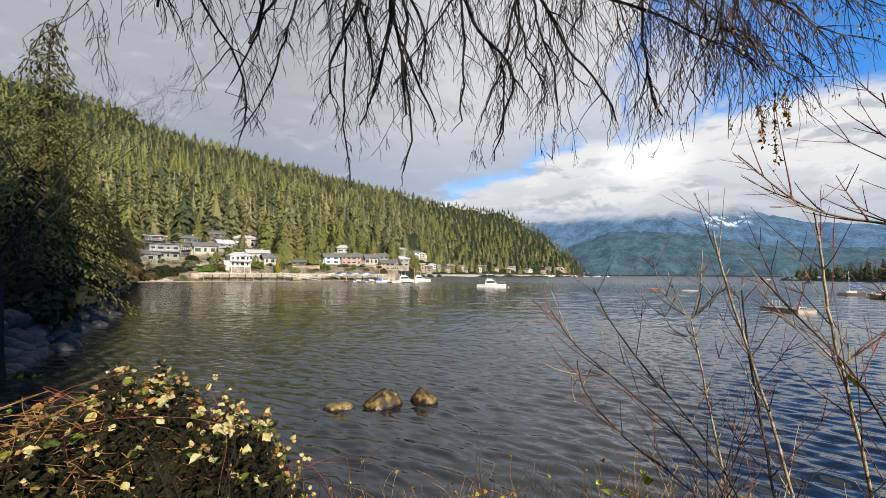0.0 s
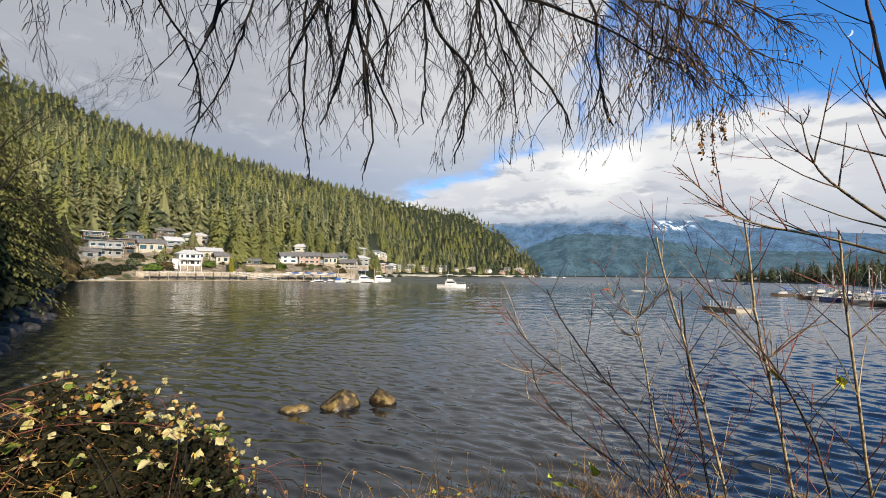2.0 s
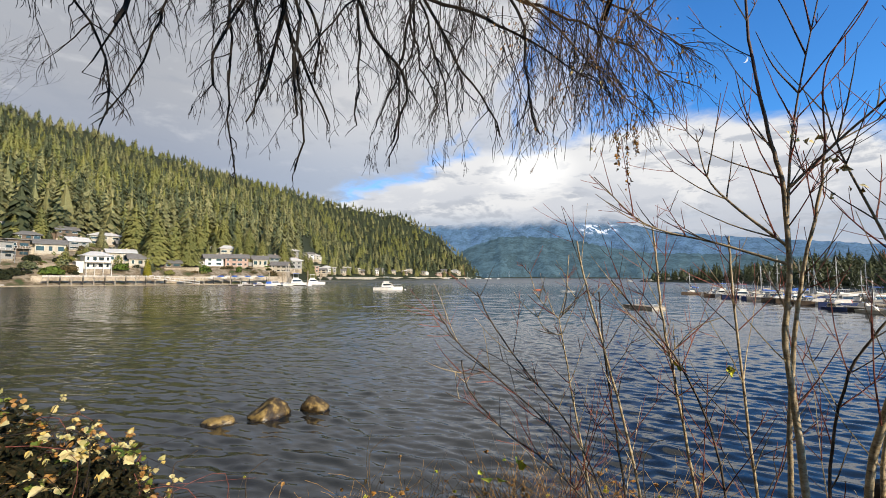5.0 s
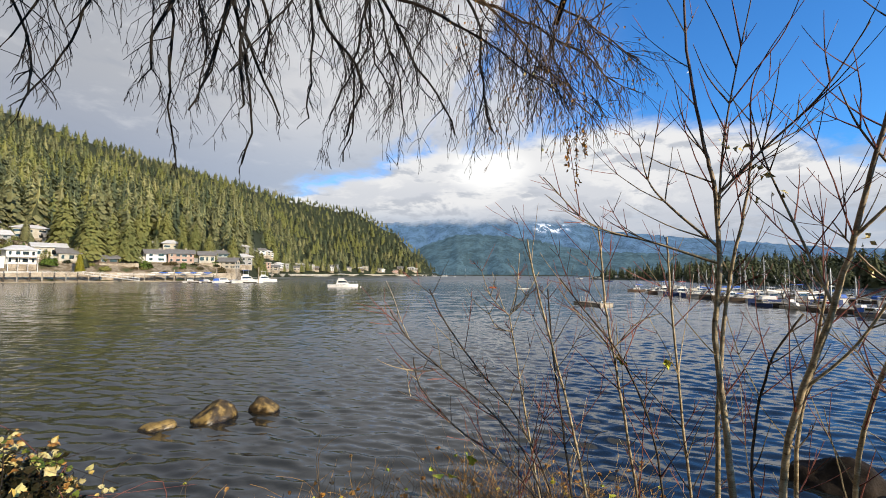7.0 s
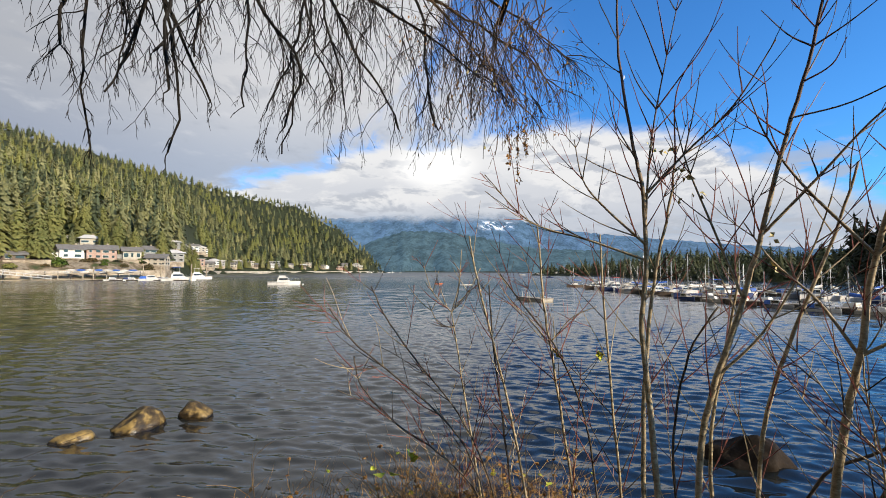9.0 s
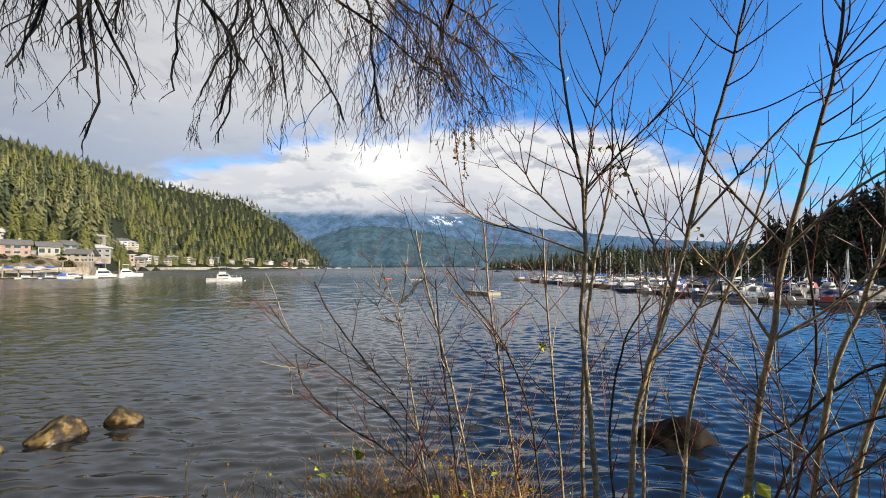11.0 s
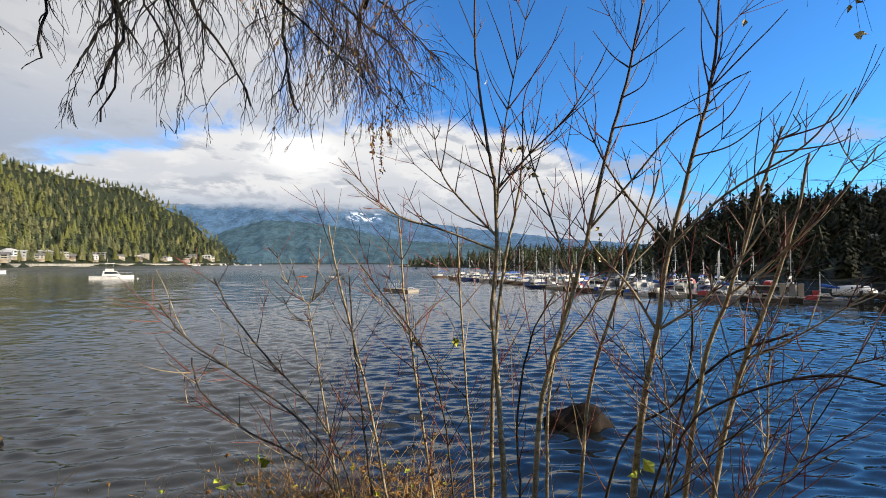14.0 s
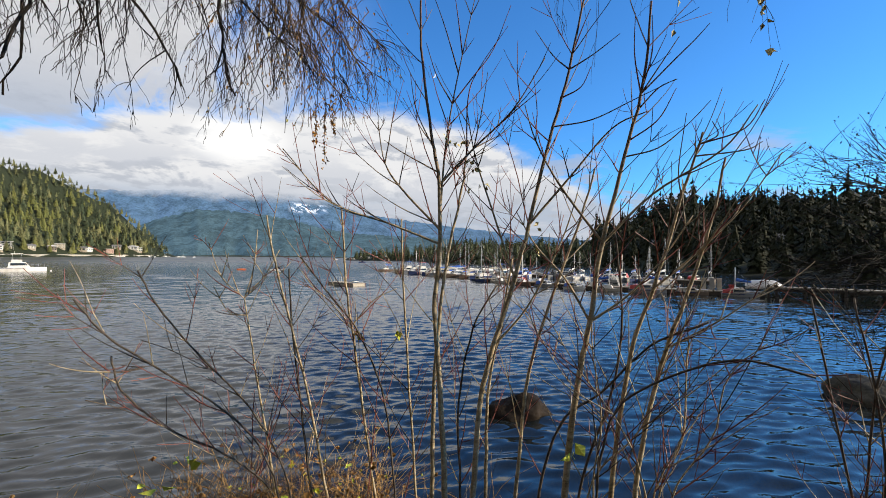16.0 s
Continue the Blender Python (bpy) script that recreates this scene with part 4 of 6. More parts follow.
house(-33.6, 292, 10, 8, 5, 16, BROWN, PALE_ROOF, "brown terraced house above the shore", "flat", 2, True, wins=3)
house(-30.2, 296, 9, 8, 4.6, 6, BROWN, ROOF, "brown house with a wide window front", "hip", 2, wins=3)
house(-26.6, 290, 8, 7, 4.4, 18, GREY, PALE_ROOF, "grey cottage with a pale roof behind the beach house", "gable", 2, wins=2)
house(-22.4, 300, 10, 8, 4.6, 10, GREY, ROOF, "grey house behind the shore row", "gable", 2, wins=3)
house(-16.6, 268, 6, 5, 3, 12, BROWN, PALE_ROOF, "small brown boathouse by the wharf", "gable", 1, wins=1, rise=1.4)
house(-12.9, 305, 8, 7, 6, 8, CREAM, PALE_ROOF, "cream house between the cedars", "hip", 2, wins=2)
house(-8.0, 300, 9, 7, 4.6, 8, GREY, ROOF, "grey house above the wharf", "gable", 2, wins=3)
house(-14.3, 275, 9, 8, 4.4, 10, WHITE, ROOF, "white gabled house by the seawall", "gable", 2, wins=2)
house(-11.9, 278, 12, 8, 5.0, 8, PINK, ROOF, "salmon-pink house with a grey gabled roof", "gable", 2, wins=4)
house(-14.6, 320, 8, 7, 4.6, 8, WHITE, PALE_ROOF, "white house between the cedars", "flat", 2, wins=2)
house(-9.3, 285, 8, 7, 4.6, 6, CREAM, ROOF, "cream cottage behind the landing stage", "gable", 1)
FAR_HOUSES = [(-6.9, CREAM), (-5.6, GREY), (-3.2, PINK), (-2.3, CREAM), (-1.5, WHITE), (-0.9, GREY), (0.4, CREAM), (0.9, GREY), (2.3, CREAM), (2.8, BROWN), (4.6, WHITE), (5.1, GREY), (6.9, CREAM), (8.4, BROWN), (9.0, CREAM), (10.6, CREAM), (11.2, WHITE), (12.9, PINK), (13.5, GREY), (14.9, WHITE), (15.4, CREAM)]
for i, (az, wall) in enumerate(FAR_HOUSES):
    house(az, lay(az)[1] + 15 + i * 29 % 17, 9 + i % 4 * 2.1, 8, 4.2 + i % 3 * 1.3, (i * 37 % 50) - 18, wall, (ROOF, PALE_ROOF, PALE_ROOF)[i % 3], "shore house under the wooded hill", ("gable", "hip", "flat")[i % 3], 2, wins=3)
for i, (az, r, wall) in enumerate(((-4.4, 455, CREAM), (-3.9, 500, WHITE), (-3.2, 560, CREAM), (-2.7, 585, WHITE), (-2.1, 555, GREY), (-9.4, 372, WHITE), (-14.9, 378, WHITE), (-7.2, 340, CREAM), (-6.2, 345, GREY))):
    house(az, r, 12 + i % 3 * 2, 8, 4.6 + i % 2, i * 31 % 40 - 12, wall, (PALE_ROOF, ROOF)[i % 2], "pale terraced house on the slope among trees", ("flat", "gable", "hip")[i % 3], 2, wins=3)
rnd = random.Random(66)
count = 0
while count < 44:
    az = rnd.uniform(-4.5, 16.4)
    r = lay(az)[1] + rnd.uniform(8, 34)
    wide, p = rnd.uniform(3.0, 5.0), at(az, r)
    if any(math.hypot(p.x - hx, p.y - hy) < hw * 0.5 + wide for hx, hy, hw in HOMES):
        continue
    make_tree("cedar_tree" if count % 2 else "fir_tree", az, r, wide * rnd.uniform(2.8, 4.4), wide, "cedar" if count % 2 else "fir", (CEDAR, FIR, FIR)[count % 3], 620 + count, "sunlit conifer between the far shore houses")
    count += 1
for az, r in ((91.6, 195), (88.9, 190), (75.0, 230)):
    house(az, r, 7, 6, 4.5, 10, WHITE, ROOF, "pale house in the shade of the headland", "gable", 1, wins=2)


# ---- seawall, landing stages and gardens of the west shore ----
def strip(az0, az1, r0, r1, z0, z1, n=24):
    m = Mesh()
    rings = []
    for i in range(n + 1):
        az = az0 + (az1 - az0) * i / n
        a = lay(az)[1]
        rings.append([at(az, a + r0, z0), at(az, a + r1, z0), at(az, a + r1, z1), at(az, a + r0, z1)])
    m.loft(rings)
    return m


solid("seawall", strip(-29.8, -5.6, 2, 8, -0.5, 4.2, 40), SEAWALL, "weathered pale seawall along the beach", "wall", kind="structure")
solid("stone_shore", strip(-3.4, 17.2, -4, 9, -0.6, 4.0, 80), speckled("stone_shore", (0.19, 0.165, 0.125), (0.50, 0.45, 0.36), 0.12, 0.9, 0.3), "pale stone shore and seawalls under the far houses", "shore", kind="structure")
solid("beach", strip(-34.8, -12, -8, 3, -0.6, 0.35), speckled("beach_sand", (0.20, 0.16, 0.11), (0.36, 0.30, 0.21), 0.4, 0.9, 0.02), "narrow tan pebble beach", "beach", kind="structure")


def wharf(az0, az1, out, z, label, piles=8):
    ob = thing("wharf", Matrix.Identity(4), label, "wharf")
    part("deck", strip(az0, az1, out, out + 3, z, z + 0.3), PLANK, ob)
    rail = Mesh()
    for k in range(2):
        s = strip(az0, az1, out, out + 0.12, z + 0.65 + 0.4 * k, z + 0.75 + 0.4 * k)
        b = len(rail.v)
        rail.v += s.v
        rail.f += [tuple(i + b for i in f) for f in s.f]
    part("railing", rail, WHITE, ob)
    for k in range(piles):
        az = az0 + (az1 - az0) * (k + 0.5) / piles
        p = at(az, lay(az)[1] + out + 0.4)
        part("post", boxes(((p.x - 0.2, p.y - 0.2, -1.5), (p.x + 0.2, p.y + 0.2, z + 1.2))), PILE if k % 2 else PLANK, ob)
    return ob


wharf(-29.0, -18.5, -5, 3.2, "tan timber landing stage on piles with a rail", 12)
wharf(-17.5, -8.0, -4, 2.6, "pale timber wharf along the seawall", 10)
g = Mesh()
a, b = at(-20.3, 240, 3.4), at(-15.6, 231, 0.7)
for s in (-0.6, 0.6):
    off = Vector((0, s, 0))
    g.tube([a + off, b + off], [0.14, 0.14], 4)
    g.tube([a + off + Vector((0, 0, 1.1)), b + off + Vector((0, 0, 1.1))], [0.11, 0.11], 4)
    for k in range(11):
        q = a.lerp(b, k / 10) + off
        g.tube([q, q + Vector((0, 0, 1.1))], [0.07, 0.07], 4)
solid("gangway", g, WHITE, "white railed gangway down to the floating dock", "gangway")


def float_dock(az0, r0, az1, r1, wide, label, name="floating_dock", z=0.45, side=PILE):
    a, b = at(az0, r0), at(az1, r1)
    d = b - a
    turn = math.degrees(math.atan2(d.y, d.x))
    ob = thing(name, Matrix.Translation((a + b) / 2) @ pose(0, 0, 0, 0, 0, turn), label, "dock")
    L = d.length
    part("float", boxes(((-L / 2, -wide / 2 + 0.1, -0.3), (L / 2, wide / 2 - 0.1, z - 0.12))), side, ob)
    n = max(2, int(L / 1.2))
    board = boxes(((-L / n / 2 + 0.02, -wide / 2, z - 0.116), (L / n / 2 - 0.02, wide / 2, z))).data("board", PLANK)
    for k in range(n):
        b = new("board", board)
        b.parent = ob
        b.location.x = -L / 2 + L * (k + 0.5) / n
    return ob


float_dock(-12.5, 226, -4.0, 208, 2.4, "long grey floating dock off the seawall")
dd = Mesh()
for k in range(16):
    p = at(-14.5 + k * 0.36, 246 + k % 3 * 1, 3.3 + (k % 2) * 0.9)
    pts = [p + Vector((math.cos(radians(14)) * s * 1.9, math.sin(radians(14)) * s * 1.9, 0.1 * s * s)) for s in (-1, -0.5, 0, 0.5, 1)]
    shell = Mesh()
    shell.tube(pts, [0.05, 0.3, 0.38, 0.3, 0.05], 6)
    solid("dinghy", shell, (WHITE, WHITE, CREAM, BLUE)[k % 4], "small light dinghy stored on the wharf", "boat", "dinghies on the wharf")


def shrub(az, r, size, mat, label, seed, flat=0.7, z=0.0, count=420):
    rnd = random.Random(seed)
    m = Mesh()
    for k in range(count):
        d = Vector((rnd.gauss(0, 1), rnd.gauss(0, 1), abs(rnd.gauss(0, 1)))).normalized()
        q = d * size * (0.65 + 0.4 * rnd.random())
        q.z *= flat
        s = size * rnd.uniform(0.09, 0.2)
        u = d.cross(Vector((rnd.gauss(0, 1), rnd.gauss(0, 1), rnd.gauss(0, 1)))).normalized() * s
        v = d.cross(u).normalized() * s * 0.8
        o = d * s * 0.7
        m.face(q - u, q - v + o, q + u, q + v - o)
    p = at(az, r)
    p.z = ground_at(p) - 0.1 + z
    return solid("shrub", m, mat, label, "shrub", m=Matrix.Translation(p))


for i, (az, r, s, mat, label) in enumerate((
        (-28.3, 249, 4.2, HEDGE, "bright green clipped garden hedge"), (-27.0, 252, 3.4, SCRUB, "rusty garden shrub by the seawall"), (-23.4, 248, 2.6, HEDGE, "green shrub in front of the white house"),
        (-20.9, 250, 2.2, SCRUB, "reddish shrub by the wharf"), (-18.9, 250, 2.4, SCRUB, "brown garden shrub under the cedars"), (-17.3, 252, 2.6, SCRUB, "brown shrub beside the wharf"),
        (-33.9, 240, 4.6, SCRUB, "brown leafless shrub on the beach"), (-33.2, 243, 4.4, SHADE_TONED, "dark shaded shrub at the beach"), (-31.9, 244, 3.8, SHADE_TONED, "dark shaded shrub at the beach"), (-35.0, 236, 5.2, SHADE_TONED, "dark shrub under the bare trees"), (-32.5, 246, 4.0, SHADE_TONED, "dark shaded shrub at the beach"), (-31.0, 247, 3.4, SHADE_TONED, "dark shaded shrub at the beach"), (-34.6, 242, 4.0, SHADE_TONED, "dark shrub under the bare trees"),
        (-29.8, 262, 3.2, SHADE_TONED, "dark garden shrub between houses"), (-27.6, 262, 3.4, SHADE_TONED, "dark garden shrub between houses"), (-8.4, 280, 2.6, HEDGE, "green shrub by the far wharf"), (-7.2, 284, 3.0, SCRUB, "golden shrub by the far wharf"),
        (-44.2, 37, 2.4, SHADE_TONED, "shade-toned ivy-grown shrub above the shore rocks"), (-42.0, 46, 2.6, SHADE_TONED, "shade-toned evergreen shrub above the shore rocks"), (-40.0, 56, 2.6, SHADE_TONED, "shade-toned evergreen shrub above the shore rocks"),
        (-38.6, 74, 3.2, SHADE_TONED, "shade-toned evergreen shrub above the shore rocks"), (-37.4, 92, 4.2, SCRUB, "brown leafless shrub at the shore"), (-36.6, 125, 4.8, SCRUB, "brown leafless shrub at the shore"), (-36.2, 190, 5.0, SHADE_TONED, "dark shrub at the shore"), (-39.3, 60, 3.0, SHADE_TONED, "shade-toned evergreen shrub above the shore rocks"), (-38.2, 78, 3.4, SHADE_TONED, "shade-toned evergreen shrub above the shore rocks"), (-37.6, 100, 4.2, SHADE_TONED, "shade-toned evergreen shrub above the shore rocks"), (-37.1, 118, 4.6, SCRUB, "brown leafless shrub at the shore"), (-36.8, 145, 5.2, SCRUB, "brown leafless shrub at the shore"), (-41.2, 40, 2.2, SHADE_TONED, "shade-toned ivy-grown shrub above the shore rocks"), (-43.0, 34, 2.0, SHADE_TONED, "shade-toned ivy-grown shrub above the shore rocks"))):
    shrub(az, r, s, mat, label, 300 + i)
rnd = random.Random(5)
for i in range(64):
    az = rnd.uniform(-34.5, -7)
    r = lay(az)[1] + rnd.uniform(10, 66)
    shrub(az, r, rnd.uniform(1.4, 3.2), rnd.choice([HEDGE, SCRUB, CEDAR, SHADE_TONED, MIXED]), "garden shrub on the terraced slope between houses", 360 + i, rnd.uniform(0.6, 1.1), count=240)
for i in range(26):
    az = rnd.uniform(-34.8, -21.5)
    shrub(az, lay(az)[1] + rnd.uniform(12, 80), rnd.uniform(1.5, 2.6), rnd.choice([HEDGE, SCRUB, CEDAR, FIR, MIXED]), "tall garden bush between the stacked houses", 520 + i, rnd.uniform(1.5, 2.6), count=260)
for i in range(34):
    az = rnd.uniform(-34.5, -7)
    shrub(az, lay(az)[1] + rnd.uniform(9, 19), rnd.uniform(1.0, 2.2), rnd.choice([HEDGE, SCRUB, SCRUB, CEDAR, SHADE_TONED]), "low garden shrub above the seawall", 440 + i, rnd.uniform(0.6, 1.0), count=160)
count = 0
while count < 46:
    az = rnd.uniform(-34.8, -5.0)
    r = lay(az)[1] + 12 + 60 * rnd.random() ** 0.8
    wide, p = rnd.uniform(1.5, 3.4), at(az, r)
    if any(math.hypot(p.x - hx, p.y - hy) < hw * 0.55 + wide for hx, hy, hw in HOMES):
        continue
    deep = (r - lay(az)[1]) / 72
    make_tree("cedar_tree" if count % 2 else "fir_tree", az, r, wide * rnd.uniform(2.6, 4.4) * (0.6 + 0.7 * deep), wide, "cedar" if count % 2 else "fir", (CEDAR, MIXED, FIR)[count % 3], 480 + count, "garden conifer between the shore houses")
    count += 1
for i in range(14):
    az = -33.5 + i * 1.9 + rnd.uniform(-0.5, 0.5)
    r = lay(az)[1] + rnd.uniform(14, 60)
    p = at(az, r)
    wd = rnd.uniform(5, 9)
    solid("garden_wall", boxes(((-wd, -0.25, -1.5), (wd, 0.25, 1.0)), ((-wd, -0.35, 1.0), (wd, 0.35, 1.15))), rnd.choice([PALE_ROCK, SEAWALL, CREAM]), "low pale garden wall on the slope", "wall", m=Matrix.Translation((p.x, p.y, ground_at(p))) @ pose(0, 0, 0, 0, 0, -az + rnd.uniform(-14, 14)))
shrub(-43.3, 23.5, 1.1, GREEN_LEAF, "yellow-green broadleaf shrub at the near shore", 330, 0.8, 0.9, 260)


# ---- boats ----
def hull(L, beam, height):
    m = Mesh()
    rings = []
    for k in range(9):
        f = k / 8
        x = -L / 2 + L * f
        half = beam / 2 * (0.86 + 0.14 * math.sin(f * 3.1)) * (1 - max(0, (f - 0.5) / 0.5) ** 2.2)
        half = max(half, 0.03)
        sheer = height * (1 + 0.28 * max(0, f - 0.35))
        rings.append([Vector((x, -half, sheer)), Vector((x, -half * 0.86, 0.0)), Vector((x * 0.97, -half * 0.3, -0.35)), Vector((x * 0.97, half * 0.3, -0.35)), Vector((x, half * 0.86, 0.0)), Vector((x, half, sheer))])
    m.loft(rings)
    return m


def motor_boat(az, r, L, turn, label, canvas=None, bridge=True, mats=(WHITE, WHITE), name="motor_boat", group=""):
    ob = thing(name, Matrix.Translation(at(az, r)) @ pose(0, 0, 0, 0, 0, turn - az), label, "boat", group)
    h = L * 0.095
    b = L * 0.32
    part("hull", hull(L, b, h), mats[0], ob, smooth=False)
    cab = Mesh()
    z0, z1 = h, h + L * 0.14
    cab.loft([[Vector((-L * 0.22, -b * 0.38, z0)), Vector((L * 0.2, -b * 0.36, z0 + 0.1)), Vector((L * 0.2, b * 0.36, z0 + 0.1)), Vector((-L * 0.22, b * 0.38, z0))],
              [Vector((-L * 0.2, -b * 0.34, z1)), Vector((L * 0.1, -b * 0.3, z1)), Vector((L * 0.1, b * 0.3, z1)), Vector((-L * 0.2, b * 0.34, z1))]])
    part("cabin", cab, mats[1], ob)
    win = Mesh()
    for s in (-1, 1):
        win.face((-L * 0.17, s * b * 0.375, z0 + L * 0.055), (L * 0.14, s * b * 0.345, z0 + L * 0.06), (L * 0.1, s * b * 0.325, z1 - L * 0.025), (-L * 0.17, s * b * 0.355, z1 - L * 0.025))
    win.face((L * 0.195, -b * 0.3, z0 + L * 0.03), (L * 0.195, b * 0.3, z0 + L * 0.03), (L * 0.122, b * 0.26, z1 - L * 0.02), (L * 0.122, -b * 0.26, z1 - L * 0.02))
    part("window", win, GLASS, ob)
    if bridge:
        part("flybridge", boxes(((-L * 0.16, -b * 0.3, z1 + 0.004), (L * 0.04, b * 0.3, z1 + L * 0.06))), mats[1], ob)
        for x in (-L * 0.14, L * 0.02):
            for y in (-b * 0.26, b * 0.26):
                top = Mesh()
                top.tube([Vector((x, y, z1)), Vector((x, y, z1 + L * 0.2))], [0.03, 0.03], 4)
                part("bimini_post", top, METAL, ob)
        part("bimini", boxes(((-L * 0.17, -b * 0.3, z1 + L * 0.2), (L * 0.05, b * 0.3, z1 + L * 0.215))), canvas or WHITE, ob)
        an = Mesh()
        an.tube([Vector((-L * 0.1, 0, z1 + L * 0.2)), Vector((-L * 0.13, 0, z1 + L * 0.42))], [0.03, 0.012], 4)
        part("antenna", an, WHITE, ob)
    elif canvas:
        cv = Mesh()
        cv.loft([[Vector((x, -b * 0.42 * s, h + 0.02)), Vector((x, -b * 0.3 * s, h + L * 0.1 * s + 0.1)), Vector((x, b * 0.3 * s, h + L * 0.1 * s + 0.1)), Vector((x, b * 0.42 * s, h + 0.02))] for x, s in ((-L * 0.46, 0.8), (-L * 0.32, 1.05), (-L * 0.2, 1.0))])
        part("canvas_cover", cv, canvas, ob)
    rail = Mesh()
    for s in (-1, 1):
        pts = [Vector((L * f, s * b * 0.42 * (1 - max(0, f - 0.1) / 0.42), h * 1.2 + L * 0.07)) for f in (0.1, 0.22, 0.34, 0.45)]
        rail.tube(pts, [0.025] * 4, 3)
        for q in pts:
            rail.tube([q, q - Vector((0, 0, L * 0.06))], [0.02, 0.02], 3)
    part("bow_rail", rail, METAL, ob)
    st = Mesh()
    for s in (-1, 1):
        st.tube([Vector((-L * 0.49, s * b * 0.44, h * 0.8)), Vector((L * 0.1, s * b * 0.505, h * 0.92))], [0.04, 0.04], 4)
    part("rub_strake", st, NAVY, ob)
    return ob


def sail_boat(az, r, L, turn, mast, label, cover=BLUE, mat=WHITE, group=""):
    ob = thing("sailing_boat", Matrix.Translation(at(az, r)) @ pose(0, 0, 0, 0, 0, turn - az), label, "boat", group)
    b, h = L * 0.3, L * 0.1
    part("hull", hull(L, b, h), mat, ob)
    cab = Mesh()
    cab.loft([[Vector((-L * 0.15, -b * 0.3, h)), Vector((L * 0.22, -b * 0.2, h)), Vector((L * 0.22, b * 0.2, h)), Vector((-L * 0.15, b * 0.3, h))],
              [Vector((-L * 0.13, -b * 0.26, h + 0.5)), Vector((L * 0.16, -b * 0.16, h + 0.42)), Vector((L * 0.16, b * 0.16, h + 0.42)), Vector((-L * 0.13, b * 0.26, h + 0.5))]])
    part("cabin", cab, WHITE, ob)
    m = Mesh()
    m.tube([Vector((L * 0.08, 0, h)), Vector((L * 0.08, 0, mast))], [0.06, 0.045], 6)
    m.tube([Vector((L * 0.08, -b * 0.3, mast * 0.62)), Vector((L * 0.08, b * 0.3, mast * 0.62))], [0.03, 0.03], 4)
    part("mast", m, METAL, ob)
    bo = Mesh()
    bo.tube([Vector((L * 0.07, 0, h + 1.1)), Vector((-L * 0.36, 0, h + 1.0))], [0.05, 0.05], 5)
    part("boom", bo, METAL, ob)
    cv = Mesh()
    cv.tube([Vector((L * 0.05, 0, h + 1.35)), Vector((-L * 0.1, 0, h + 1.25)), Vector((-L * 0.35, 0, h + 1.12))], [0.2, 0.18, 0.09], 6)
    part("sail_cover", cv, cover, ob)
    ry = Mesh()
    top = Vector((L * 0.08, 0, mast * 0.97))
    for q in (Vector((L * 0.49, 0, h * 1.2)), Vector((-L * 0.48, 0, h)), Vector((L * 0.06, b * 0.45, h)), Vector((L * 0.06, -b * 0.45, h))):
        ry.tube([top, q], [0.006, 0.006], 3)
    part("rigging", ry, METAL, ob)
    return ob


motor_boat(6.3, 140, 9.2, 0, "white flybridge motor boat lying at a mooring")
motor_boat(-4.9, 211, 12.5, 2, "white motor cruiser with a blue bimini at the dock", BLUE)
motor_boat(-7.4, 214, 9, 0, "small white motor boat with a blue cover", BLUE, False)
motor_boat(-3.0, 245, 12, 4, "white cabin cruiser behind the dock")
for i, (az, r) in enumerate(((-10.8, 222), (-9.2, 219), (-2.6, 300), (-6.2, 216))):
    motor_boat(az, r, 6.0, 10 * i, "small white runabout at the dock", NAVY if i % 2 else None, False)
for i in range(16):
    az = 15.2 + i * 0.45
    if i % 3 == 0:
        sail_boat(az, 1000 + i * 5, 10, 20 * i, 13 + i % 4 * 2, "white sailing yacht moored under the far hill", WHITE, group="far moored yachts")
    else:
        motor_boat(az - 2, 960 + i * 6, 10, 15 * i, "white boat at the far moorings", None, i % 2 == 0, group="far moored boats")
motor_boat(36.3, 520, 8, 0, "small white boat far out on the water", None, False)
motor_boat(39.8, 310, 5, 0, "small dark open boat on the water", None, False, (NAVY, NAVY))


def kayak(az, r, L, mat, label):
    m = Mesh()
    pts = [Vector((L * f, 0, 0.12 + 0.25 * abs(f) ** 2)) for f in (-0.5, -0.35, -0.12, 0.12, 0.35, 0.5)]
    m.tube(pts, [0.03, 0.15, 0.22, 0.22, 0.15, 0.03], 7)
    solid("kayak", m, mat, label, "kayak", m=Matrix.Translation(at(az, r)) @ pose(0, 0, 0, 0, 0, -az))


kayak(25.6, 140, 2.8, ORANGE, "orange moored kayak on the open water")
kayak(29.3, 130, 4.2, WHITE, "white low mooring hull on the open water")
raft = float_dock(36.4, 66, 39.6, 61.5, 2.2, "small grey swimming raft with a white skiff alongside", "swim_raft", 0.4, CREAM)
rl = Mesh()
for k in range(6):
    q = at(36.5 + k * 0.3, 65.7 - k * 0.4, 0.4)
    rl.tube([q, q + Vector((0, 0, 0.75))], [0.035, 0.035], 4)
solid("raft_railing", rl, WHITE, "white posts of the raft's rail", "railing")
motor_boat(39.2, 63.0, 2.4, 30, "small white skiff tied to the raft", None, False)
buoy = boulder(2, 0.22, 0.22, 0.25, 0.02, 2)
solid("mooring_buoy", buoy, WHITE, "round white mooring buoy by the motor boat", "buoy", m=Matrix.Translation(at(8.5, 138, 0.1)))


# ---- marina ----
DOCKS = [(44.2, 128, 58.5, 84), (55.0, 78, 70.0, 60), (69.0, 61, 86.5, 60), (60, 100, 82, 86)]
for a0, r0, a1, r1 in DOCKS:
    float_dock(a0, r0, a1, r1, 1.8, "grey plank marina dock on floats", "marina_dock", 0.5)


